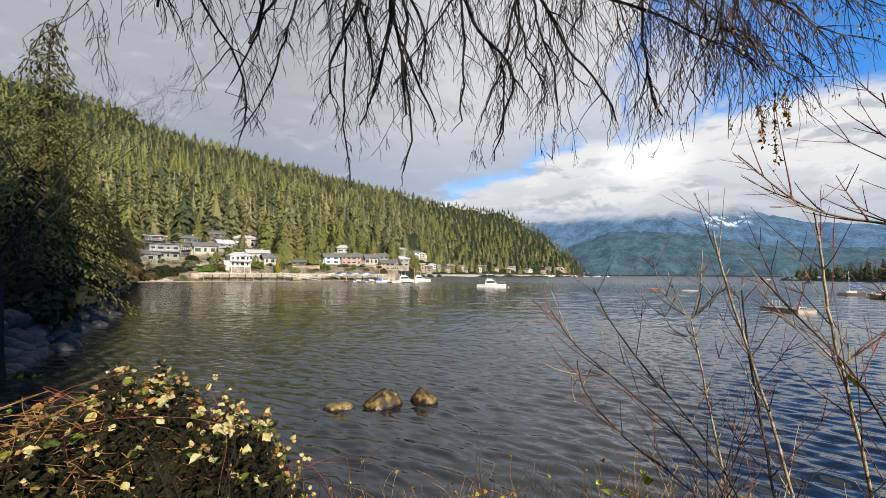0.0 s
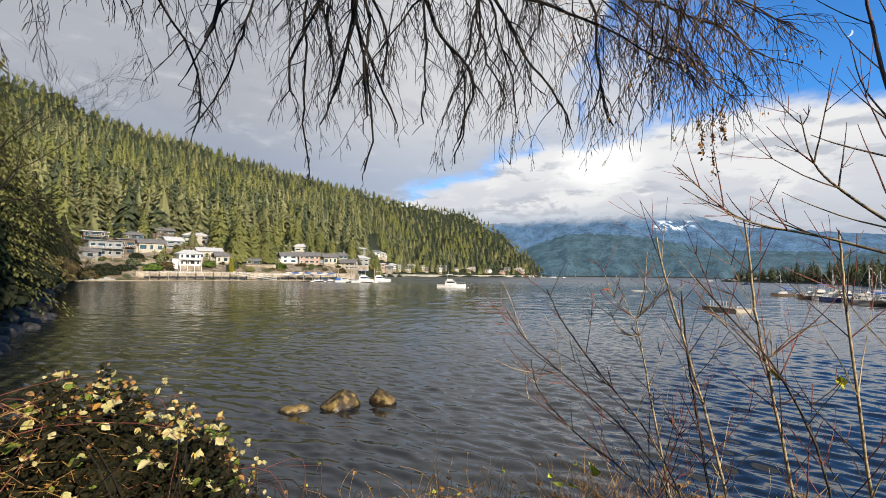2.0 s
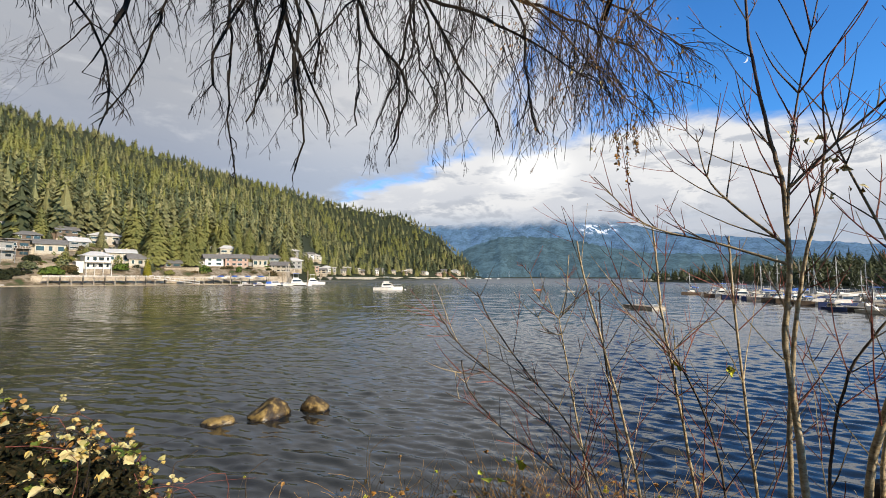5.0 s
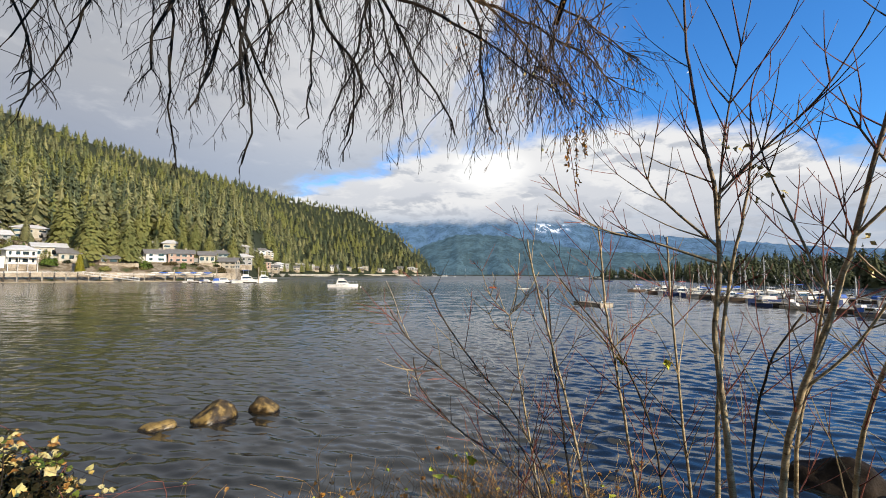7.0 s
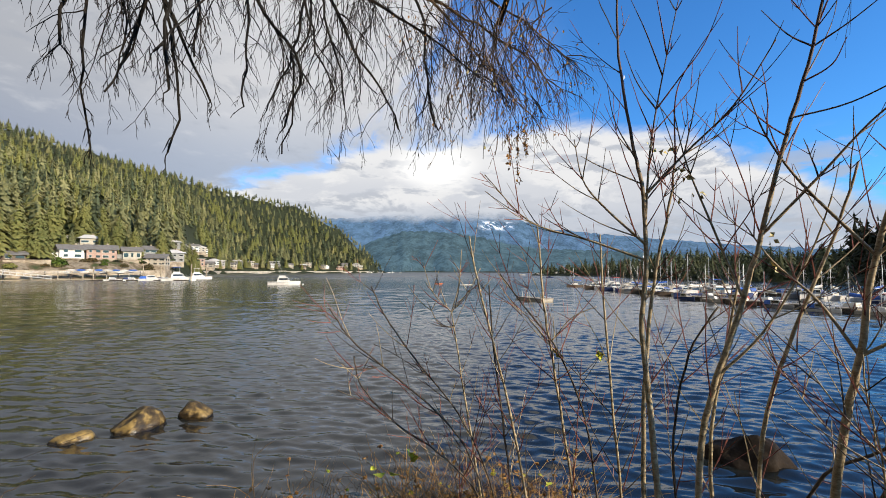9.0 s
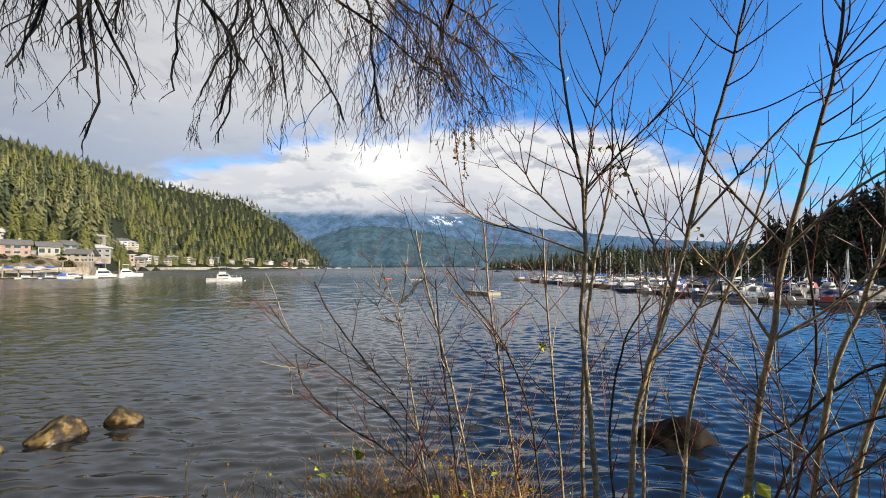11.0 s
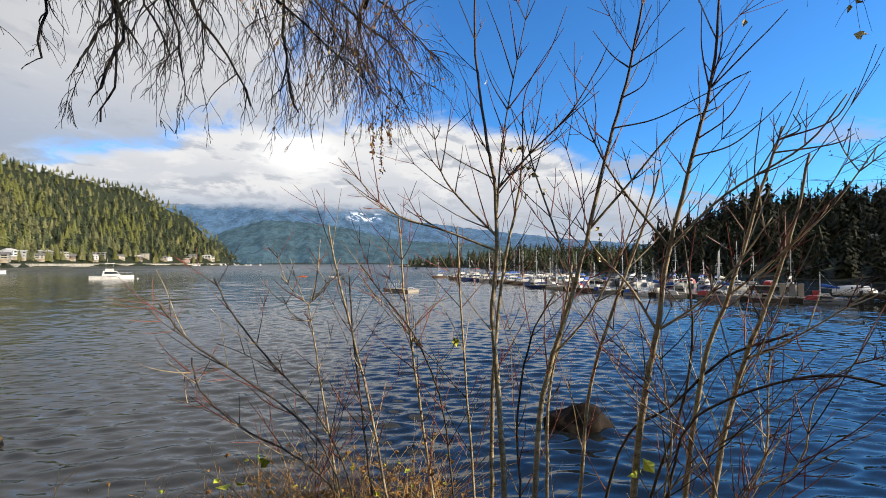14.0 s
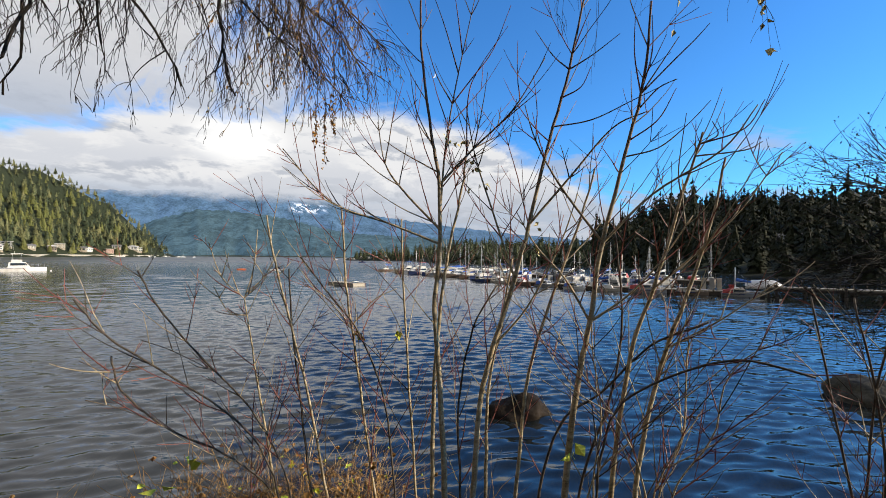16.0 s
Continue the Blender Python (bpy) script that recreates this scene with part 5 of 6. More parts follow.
def pier():
    ob = thing("pier", Matrix.Identity(4), "dark timber pier on piles with a railing", "pier")
    a, b = at(86.6, 60, 1.0), at(101, 62, 1.0)
    d = (b - a).normalized()
    s = Vector((-d.y, d.x, 0))
    deck = Mesh()
    n = 26
    L = (b - a).length
    for k in range(n):
        p, q = a + d * (L * k / n + 0.02), a + d * (L * (k + 1) / n - 0.02)
        deck.loft([[p - s * 1.1, q - s * 1.1, q + s * 1.1, p + s * 1.1], [v + Vector((0, 0, 0.14)) for v in (p - s * 1.1, q - s * 1.1, q + s * 1.1, p + s * 1.1)]])
    part("deck", deck, PLANK, ob)
    beam = Mesh()
    for e in (-1, 1):
        beam.tube([a + s * e - Vector((0, 0, 0.17)), b + s * e - Vector((0, 0, 0.17))], [0.16, 0.16], 4)
    part("beam", beam, PILE, ob)
    for k in range(5):
        c = a + d * (L * (k + 0.2) / 5)
        for e in (-1, 1):
            for f in (-0.35, 0.35):
                pl = Mesh()
                q = c + s * e + d * f
                pl.tube([Vector((q.x, q.y, -1.5)), Vector((q.x, q.y, 1.25))], [0.17, 0.15], 7)
                part("post", pl, PILE, ob)
    rl = Mesh()
    for h in (0.6, 1.05):
        rl.tube([a + s + Vector((0, 0, h)), b + s + Vector((0, 0, h))], [0.035, 0.035], 4)
    for k in range(16):
        q = a + s + d * (L * k / 15)
        rl.tube([q, q + Vector((0, 0, 1.08))], [0.04, 0.04], 4)
    part("railing", rl, PILE, ob)


pier()
rnd = random.Random(77)
covers = [BLUE, NAVY, WHITE, BLUE, CREAM]
for a0, r0, a1, r1 in DOCKS:
    p0, p1 = at(a0, r0), at(a1, r1)
    d = p1 - p0
    along = min(r0, r1) < 65
    n = int(d.length / (4.6 if along else 2.5))
    across = math.degrees(math.atan2(d.y, d.x)) + 90
    for k in range(n):
        for side in (-1, 1):
            if rnd.random() < 0.10 or a0 < 45 and (k in (1, 2, 3) or k == 0 and side > 0):
                continue
            f = (k + 0.5) / n
            nrm = Vector((-d.y, d.x, 0)).normalized() * side
            sail = rnd.random() < 0.5
            L = rnd.uniform(3.2, 4.5) if along else rnd.uniform(4.4, 6.6)
            p = p0 + d * f + nrm * (L * 0.17 + 1.1 if along else L * 0.5 + 1.2)
            az, r = math.degrees(math.atan2(p.x, p.y)), p.length
            turn = across + (90 if along else 0) + (180 if side < 0 else 0) + az + rnd.uniform(-4, 4)
            if sail:
                sail_boat(az, r, L, turn, L * rnd.uniform(1.0, 1.35) * min(1.0, 0.62 + r / 260), "white sailing boat berthed in the marina", rnd.choice(covers), rnd.choice([WHITE, GREY, NAVY, CREAM, BROWN, PILE]), "boats in the marina")
            else:
                motor_boat(az, r, L, turn, "white motor boat berthed in the marina", rnd.choice([BLUE, NAVY, None, CREAM, RED]), rnd.random() < 0.35, (rnd.choice([WHITE, GREY, GREY, NAVY, BROWN]), rnd.choice([WHITE, CREAM, GREY])), group="boats in the marina")
cv = Mesh()
cv.loft([[Vector((x, math.cos(t) * 1.9 * s, 0.5 + math.sin(t) * 1.7 * s)) for t in [math.pi * k / 8 for k in range(9)]] for x, s in ((-1.7, 0.4), (-1.1, 0.56), (0.1, 0.62), (1.1, 0.56), (1.7, 0.36))])
solid("boat_cover", cv, WHITE, "white domed canvas boat cover at the pier end", "cover", m=Matrix.Translation(at(86.4, 63, 0.2)) @ pose(0, 0, 0, 0, 0, -80), smooth=True)
for i, (az, mat) in enumerate(((81.0, CREAM), (81.8, GREY), (82.5, CREAM), (83.6, RED))):
    solid("dock_locker", boxes(((-0.24, -0.24, 0), (0.24, 0.24, 1.3 if i < 3 else 0.6)), ((-0.28, -0.28, 1.3 if i < 3 else 0.6), (0.28, 0.28, 1.36 if i < 3 else 0.66))), mat, "upright dock locker on the marina float" if i < 3 else "red plastic box on the marina float", "locker", m=Matrix.Translation(at(az, 60.2, 0.5)) @ pose(0, 0, 0, 0, 0, -az))

for az, r, h in ((-8.2, 222, 6.4), (-6.6, 216, 7.2), (-3.7, 209, 6.8), (-2.2, 250, 7.0), (-12.4, 228, 5.6)):
    mp = Mesh()
    mp.tube([at(az, r, -1.5), at(az, r, h * 0.5), at(az + 0.01, r, h)], [0.24, 0.22, 0.2], 8)
    solid("mooring_post", mp, SEAWALL, "tall tan timber mooring post by the dock", "post", "mooring posts", smooth=True)

# ---- moon ----
mo = Mesh()
ring = [Vector((math.cos(t) * 24, math.sin(t) * 24, 0)) for t in [math.pi * (0.5 + k / 14) for k in range(15)]]
inner = [Vector((math.cos(t) * 11 , math.sin(t) * 23.5, 0)) for t in [math.pi * (1.5 - k / 14) for k in range(15)]]
mo.face(*(ring + inner[1:-1]))
mm, n = material("moonlight")
n.add("ShaderNodeOutputMaterial", {0: n.add("ShaderNodeEmission", {"Color": (0.8, 0.87, 0.95, 1), "Strength": 0.75}).outputs[0]})
solid("moon", mo, mm, "pale crescent moon in the blue daytime sky", "moon", kind="structure", m=look(up(48.7, 22.7, 4200), (0, 0, EYE), 30) @ Matrix.Identity(4))


# ---- willow over the bank ----
def leaf(m, p, d, size, rnd, fold=0.25):
    """A pointed leaf of four faces, folded along its rib."""
    d = d.normalized()
    s = d.cross(Vector((rnd.gauss(0, 1), rnd.gauss(0, 1), rnd.gauss(0, 1)))).normalized()
    n = d.cross(s)
    w = size * rnd.uniform(0.26, 0.4)
    a, b, c = p, p + d * size * 0.45 - n * size * fold * 0.3, p + d * size - n * size * fold
    l, r = p + d * size * 0.4 + s * w + n * size * fold * 0.4, p + d * size * 0.4 - s * w + n * size * fold * 0.4
    k = len(m.v)
    m.v += [tuple(q) for q in (a, l, c, r, b)]
    m.f += [(k, k + 1, k + 4), (k + 1, k + 2, k + 4), (k + 2, k + 3, k + 4), (k + 3, k, k + 4)]


def strand(p, d, length, rnd, n=7, wander=0.12, pull=-0.2):
    pts = [p.copy()]
    for k in range(n):
        d = (d + Vector((rnd.gauss(0, wander), rnd.gauss(0, wander), rnd.gauss(0, wander * 0.6) + pull))).normalized()
        p = p + d * length / n
        pts.append(p.copy())
    return pts


def taper(n, a, b):
    return [a + (b - a) * k / (n - 1) for k in range(n)]


TIPS = [(-47, 17), (-38, 17), (-33, 12.5), (-30, 20), (-26, 27), (-22.5, 16), (-18, 15), (-12, 15.5), (-6, 14.5), (-1, 15.5), (6, 13), (12, 15.5), (17, 14), (24, 13.5), (30, 13.5), (35, 15), (38, 17), (41, 20), (44, 23)]


def make_willow():
    rnd = random.Random(42)
    base = at(176, 5.0)
    base.z = ground_at(base) - 0.3
    ob = thing("willow_tree", Matrix.Identity(4), "large leafless willow with long drooping twigs over the water", "tree")
    t = Mesh()
    crown = at(160, 2.2, 8.2)
    t.tube([base, base + Vector((0.1, 0.1, 2.0)), base + Vector((0.2, 0.8, 4.2)), crown], [0.42, 0.34, 0.28, 0.2], 10)
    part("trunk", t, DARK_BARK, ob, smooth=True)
    anchors = []
    for az, el, r in ((-44, 40, 5.4), (-32, 41, 5.8), (-20, 42, 5.2), (-10, 40, 5.6), (0, 41, 5.2), (9, 39, 5.8), (18, 38, 5.4), (27, 35, 5.8), (36, 31, 5.6)):
        end = up(az, el, r)
        mid = crown.lerp(end, 0.5) + Vector((0, 0, 0.9))
        pts = []
        for k in range(9):
            f = k / 8
            q = crown.lerp(mid, f).lerp(mid.lerp(end, f), f)
            pts.append(q + Vector((rnd.gauss(0, 0.06), rnd.gauss(0, 0.06), rnd.gauss(0, 0.05))))
        limb = Mesh()
        limb.tube(pts, taper(9, 0.11, 0.035), 7)
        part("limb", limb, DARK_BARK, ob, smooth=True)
        anchors.append(end)
    for i in range(128):
        az = rnd.uniform(-46, 43.5)
        if -31 < az < -24 and rnd.random() < 0.8:
            continue
        if az < -31 and rnd.random() < 0.4:
            continue
        east = az > 26
        r = rnd.uniform(4.6, 6.6)
        tip = lerp_rows(TIPS, az)[0] + 2.2 + abs(rnd.gauss(0, 5.0))
        top = rnd.uniform(36, 44) if az < 20 else rnd.uniform(28, 36)
        p = up(az, top, r)
        q = up(az + rnd.gauss(0, 2.2), min(tip, top - 4), r)
        heavy = rnd.random() < (0.45 if -14 < az < 14 else 0.3 if -24 < az < 18 else 0.08 if az < 18 else 0.0)
        L = (q - p).length
        n = max(6, int(L / 0.16))
        pts, off, vel = [], Vector((0, 0, 0)), Vector((0, 0, 0))
        for k in range(n + 1):
            f = k / n
            vel = vel * 0.8 + Vector((rnd.gauss(0, 0.034), rnd.gauss(0, 0.034), rnd.gauss(0, 0.012)))
            off = off + vel
            pts.append(p.lerp(q, f) + off)
        r0 = rnd.uniform(0.016, 0.032) if heavy else rnd.uniform(0.006, 0.010)
        rad = taper(n + 1, r0, r0 * 0.42 if heavy else 0.003)
        br = Mesh()
        br.tube(pts, rad, 5)
        lf = Mesh()
        for s in range(int(L * rnd.uniform(4.2, 7.4))):
            k = rnd.randint(1, n)
            side = Vector((rnd.gauss(0, 1), rnd.gauss(0, 1), 0)).normalized()
            d = (side * rnd.uniform(0.25, 0.95) + Vector((0, 0, rnd.uniform(-0.9, -0.3)))).normalized()
            room = max(0.12, (pts[k].z - q.z))
            ln = min(rnd.uniform(0.2, 0.8), room + 0.1)
            tw = strand(pts[k], d, ln, rnd, 6, 0.2, -0.24)
            br.tube(tw, taper(7, min(rad[k] * 0.7, 0.009), 0.0028), 3)
            for u in range(rnd.randint(1, 3)):
                j = rnd.randint(1, 5)
                d2 = ((tw[j + 1] - tw[j]).normalized() + Vector((rnd.gauss(0, 0.5), rnd.gauss(0, 0.5), rnd.gauss(-0.15, 0.3)))).normalized()
                br.tube(strand(tw[j], d2, ln * rnd.uniform(0.25, 0.6), rnd, 4, 0.18, -0.2), taper(5, 0.0038, 0.002), 3)
            if east and rnd.random() < 0.75:
                for u in range(rnd.randint(1, 3)):
                    leaf(lf, tw[rnd.randint(2, 6)], Vector((rnd.gauss(0, 0.4), rnd.gauss(0, 0.4), -1)), rnd.uniform(0.02, 0.045), rnd)
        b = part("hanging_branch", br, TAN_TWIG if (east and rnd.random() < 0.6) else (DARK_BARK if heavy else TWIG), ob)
        if lf.f:
            tagged(part("leaf_tuft", lf, RUST_LEAF if rnd.random() < 0.75 else PALE_LEAF, b), kind="stuff")
    # the bough that reaches out to the east, and its tassel
    for az0, el0, az1, el1, r in ((17, 38, 39, 19.5, 5.4), (22, 34, 43, 22.5, 5.6), (12, 34, 36, 22.0, 5.2), (26, 35, 45, 25, 5.7), (-26, 34, -22.8, 28.6, 5.2), (-19, 33, -27, 20.5, 5.4)):
        br = Mesh()
        p, q = up(az0, el0, r), up(az1, el1, r)
        pts = [p.lerp(q, k / 12) + Vector((rnd.gauss(0, 0.02), rnd.gauss(0, 0.02), 0.16 * math.sin(k / 12 * 3.1) + rnd.gauss(0, 0.02))) for k in range(13)]
        br.tube(pts, taper(13, 0.024, 0.006), 5)
        for s in range(96 if az1 > 0 else 5):
            k = rnd.randint(2, 12)
            tw = strand(pts[k], Vector((rnd.gauss(0.25, 0.6), rnd.gauss(0, 0.6), rnd.gauss(-0.3, 0.4))).normalized(), rnd.uniform(0.25, 0.85), rnd, 6, 0.16, -0.16)
            br.tube(tw, taper(7, 0.0042, 0.0018), 3)
            for u in range(2):
                j = rnd.randint(1, 5)
                br.tube(strand(tw[j], (tw[j + 1] - tw[j]).normalized() + Vector((rnd.gauss(0, 0.5), rnd.gauss(0, 0.5), rnd.gauss(0, 0.4))), rnd.uniform(0.08, 0.3), rnd, 4), taper(5, 0.0025, 0.0014), 3)
        b = part("bough", br, TAN_TWIG if az1 > 37 else TWIG if az1 > 0 else DARK_BARK, ob)
        if az1 > 0:
            lf = Mesh()
            for s in range(150):
                k = rnd.randint(5, 12)
                leaf(lf, pts[k] + Vector((rnd.gauss(0, 0.2), rnd.gauss(0, 0.2), rnd.gauss(-0.12, 0.16))), Vector((rnd.gauss(0, 0.5), rnd.gauss(0, 0.5), -1)), rnd.uniform(0.02, 0.045), rnd)
            tagged(part("leaf_tuft", lf, RUST_LEAF, b), kind="stuff")
    for az, el0, el1 in ((37.6, 20, 11.8), (36.6, 19.5, 14.0), (38.6, 19, 15.2)):
        ts = Mesh()
        pts = [up(az + rnd.gauss(0, 0.12), el0 + (el1 - el0) * k / 10, 5.4) for k in range(11)]
        ts.tube(pts, taper(11, 0.005, 0.002), 3)
        b = part("hanging_branch", ts, TWIG, ob)
        lf = Mesh()
        for s in range(60):
            leaf(lf, rnd.choice(pts[2:]) + Vector((rnd.gauss(0, 0.012), rnd.gauss(0, 0.012), rnd.gauss(0, 0.05))), Vector((rnd.gauss(0, 0.6), rnd.gauss(0, 0.6), -0.7)), rnd.uniform(0.025, 0.05), rnd)
        tagged(part("catkin_tassel", lf, RUST_LEAF, b), kind="stuff")
    # a few thin strands with yellow leaves further east
    for i in range(16):
        az = rnd.uniform(66, 92)
        p = up(az, rnd.uniform(30, 36), 4.6)
        tw = strand(p, Vector((0, 0, -1)), rnd.uniform(0.5, 1.1), rnd, 8, 0.05, -0.1)
        br = Mesh()
        br.tube(tw, taper(9, 0.003, 0.0015), 3)
        for s in range(4):
            j = rnd.randint(2, 7)
            br.tube(strand(tw[j], Vector((rnd.gauss(0, 0.5), rnd.gauss(0, 0.5), -0.7)).normalized(), rnd.uniform(0.15, 0.4), rnd, 4, 0.08), taper(5, 0.0022, 0.0014), 3)
        b = part("hanging_branch", br, TWIG, ob)
        if az > 79:
            lf = Mesh()
            for s in range(5):
                leaf(lf, tw[rnd.randint(4, 8)], Vector((rnd.gauss(0, 0.4), rnd.gauss(0, 0.4), -1)), rnd.uniform(0.045, 0.08), rnd)
            tagged(part("leaf_tuft", lf, PALE_LEAF, b), kind="stuff")
    lb = Mesh()
    lb.tube([crown, up(110, 50, 3.6), up(80, 40, 4.4)], [0.1, 0.07, 0.03], 6)
    part("limb", lb, DARK_BARK, ob, smooth=True)


make_willow()


# ---- saplings on the bank ----
def curve_through(pts, steps=5):
    """A smooth line through a few places."""
    p = [pts[0] + (pts[0] - pts[1])] + pts + [pts[-1] + (pts[-1] - pts[-2])]
    out = []
    for i in range(1, len(p) - 2):
        for k in range(steps):
            t = k / steps
            out.append(0.5 * ((2 * p[i]) + (p[i + 1] - p[i - 1]) * t + (2 * p[i - 1] - 5 * p[i] + 4 * p[i + 1] - p[i + 2]) * t * t + (3 * p[i] - p[i - 1] - 3 * p[i + 1] + p[i + 2]) * t ** 3))
    out.append(pts[-1])
    return out


STAND = Vector((0.19, -0.075, 0))
LINES = {}


def side_shoots(ob, line, rnd, length, gap, start=0.35, rise=1.05, reach=0.8):
    """Opposite pairs of shoots that bend upwards."""
    total = sum((b - a).length for a, b in zip(line, line[1:]))
    walked, due, turn = 0.0, total * start, rnd.random() * 3
    for a, b in zip(line, line[1:]):
        walked += (b - a).length
        if walked < due:
            continue
        due += gap * rnd.uniform(0.7, 1.4)
        d = (b - a).normalized()
        turn += 1.57 + rnd.gauss(0, 0.3)
        for s in (0, math.pi):
            if rnd.random() < 0.22:
                continue
            side = Vector((math.cos(turn + s), math.sin(turn + s), 0))
            f = 1 - 0.55 * walked / total
            L = length * rnd.uniform(0.5, 2.2) * (0.4 + 0.6 * f)
            dr = (side * reach + d * rise * rnd.uniform(0.6, 1.3)).normalized()
            pts = strand(a, dr, L, rnd, 7, 0.045, 0.05)
            red, fine = Mesh(), []
            red.tube(pts, taper(8, 0.0058 * (0.5 + f * 0.6), 0.0018), 4)
            for u in range(rnd.choice((0, 0, 1, 1, 2))):
                j = rnd.randint(2, 5)
                for e in (-1, 1):
                    ax = (pts[j + 1] - pts[j]).normalized()
                    sd = ax.cross(Vector((rnd.gauss(0, 1), rnd.gauss(0, 1), rnd.gauss(0, 1)))).normalized() * e
                    sh = Mesh()
                    sh.tube(strand(pts[j], (ax + sd * 0.8).normalized(), L * rnd.uniform(0.25, 0.6), rnd, 4, 0.04, 0.05), taper(5, 0.003, 0.0018), 3)
                    fine.append(sh)
            tw = part("twig", red, (GREY_TWIG, RED_TWIG, STEM)[rnd.randint(0, 2)], ob)
            for sh in fine:
                part("shoot", sh, RED_TWIG, tw)


def sapling(rows, r0, r1, label, seed, forks=(), shoots=0.6, gap=0.24, start=0.28, r_top=0.007, mat=STEM, lean=0.0):
    """rows: compass and angle from the base upwards; forks: the same for branches, each with its distance."""
    rnd = random.Random(seed)
    pts = [up(az, el, lean * (i / len(rows)) + r0, STAND) for i, (az, el) in enumerate(rows)]
    foot = pts[0] + (pts[0] - pts[1]) * 0.35
    foot.z = ground_at(foot) - 0.05
    ob = thing("sapling", Matrix.Identity(4), label, "sapling", "saplings on the bank")
    if r1 < 0.0125 and r_top > 0.005:
        mat = GREY_TWIG
    line = curve_through([foot] + pts)
    line = [p + Vector((rnd.gauss(0, 0.003), rnd.gauss(0, 0.003), 0)) for p in line]
    m = Mesh()
    m.tube(line, taper(len(line), r1, r_top), 8)
    part("stem", m, mat, ob, smooth=True)
    side_shoots(ob, line, rnd, shoots, gap, start)
    LINES[ob.name] = list(line)
    for fr in forks:
        ends = [up(az, el, r0 + lean * 0.5, STAND) for az, el in fr]
        ends[0] = min(line, key=lambda q: (q - ends[0]).length)
        fl = curve_through(ends)
        LINES[ob.name] += fl
        fm = Mesh()
        fm.tube(fl, taper(len(fl), r1 * 0.38, 0.0035), 6)
        part("branch", fm, mat, ob, smooth=True)
        side_shoots(ob, fl, rnd, shoots * 0.7, gap, 0.15)
    return ob


first = sapling([(51.6, -27.2), (50.9, -16.3), (50.1, -6.8), (50.7, 1.8), (50.4, 11.0), (49.4, 15.9), (48.0, 25.7), (47.9, 33)], 3.4, 0.026, "tall pale-barked sapling with reddish forking twigs", 101,
        [[(50.6, 5), (51.3, 14), (52.5, 21.0), (55.1, 31)], [(50.7, 1.0), (44.1, 4.4), (36.7, 7.0), (30.9, 13.1)], [(50.5, 3), (46, 8.5), (43.5, 12), (42.5, 17)], [(50.5, 9), (55, 14), (60, 18.5), (64, 24)]], 0.55, 0.26, 0.4)
sapling([(49.9, -27.4), (50.1, -16), (50.9, -6), (52.0, 2.0), (53.5, 9.0), (54.2, 15)], 3.5, 0.021, "tall pale-barked sapling with reddish forking twigs", 102, (), 0.4, 0.3, 0.45)
second = sapling([(55.3, -26.8), (56.4, -15.9), (59.8, -4.5), (62.1, 4.3), (64.5, 14.5), (67.0, 22.5), (68.8, 30)], 3.4, 0.026, "tall pale-barked sapling leaning outwards", 103,
        [[(60.5, -2), (57.5, 6), (55.2, 13), (54, 19)], [(62.1, 4.3), (67, 10), (72, 15.5), (76, 17)], [(57.5, -12), (62, -6), (66, 2), (68, 8)]], 0.55, 0.26, 0.35)
sapling([(56.8, -26.8), (57.0, -17), (58.6, -8.0), (60, 0)], 3.6, 0.018, "slim brown sapling with bare twigs", 104, (), 0.45, 0.3, 0.35)
third = sapling([(66.8, -24.9), (68.1, -14.6), (69.4, -7.6), (70.9, 2.0), (73.4, 12.1), (75.5, 20.5), (76.3, 28)], 3.4, 0.027, "stout pale-barked sapling with a knotted fork", 105,
        [[(70.9, 2.0), (65.8, 9.3), (62.9, 14.7), (61.5, 19)], [(69.4, -7.6), (66.5, -2.4), (63.0, 1.6), (60.5, 6)], [(69.4, -7.8), (73.5, -4.5), (77.0, -0.5), (80.5, 5)], [(70.9, 2.0), (76.4, 7.6), (83.3, 11.9), (86.5, 16)]], 0.5, 0.26, 0.45)
sapling([(60.7, -26.0), (62.1, -14.1), (65.3, -3.7), (68, 4), (70, 11)], 3.7, 0.018, "slim brown sapling with bare twigs", 106, (), 0.5, 0.28, 0.3)
fourth = sapling([(72.1, -23.7), (74.1, -10.9), (76.5, -3.3), (79.4, 7.3), (81.5, 14)], 3.5, 0.021, "slim pale-barked sapling with red twigs", 107, [[(76.5, -3.3), (80.5, 0.5), (85, 5.5), (88.5, 11)]], 0.5, 0.28, 0.3)
sapling([(74.9, -22.9), (77.2, -12.1), (80.4, -2.1), (82.3, 4.3), (83.5, 11)], 3.5, 0.020, "slim pale-barked sapling with red twigs", 108, [[(77.5, -11), (83.0, -6.5), (88.0, -2.2)]], 0.5, 0.28, 0.3)
sapling([(70.5, -24.5), (72.5, -17.5), (77.5, -13.5), (84.5, -10.5), (91, -11.2)], 3.3, 0.009, "low tan shoot reaching sideways over the bank", 109, (), 0.35, 0.3, 0.3)
sapling([(63.8, -25.5), (66.5, -19), (71, -15.5), (76, -10), (82, -6.8)], 3.5, 0.012, "low tan shoot reaching sideways over the bank", 110, (), 0.35, 0.3, 0.3)
sapling([(30.8, -27.6), (28.3, -15.1), (26.7, -5.0)], 4.3, 0.014, "thin grey sapling with a broom of red shoots", 111,
        [[(26.7, -5), (24.2, -2.4), (22.8, 1.6)], [(26.7, -5), (27.6, -1.5), (28.0, 3.2)], [(26.7, -5), (28.8, -2.4), (30.5, 0.8)], [(26.9, -6), (25, -6.5), (23.4, -3.5)]], 0.35, 0.22, 0.5, 0.006)
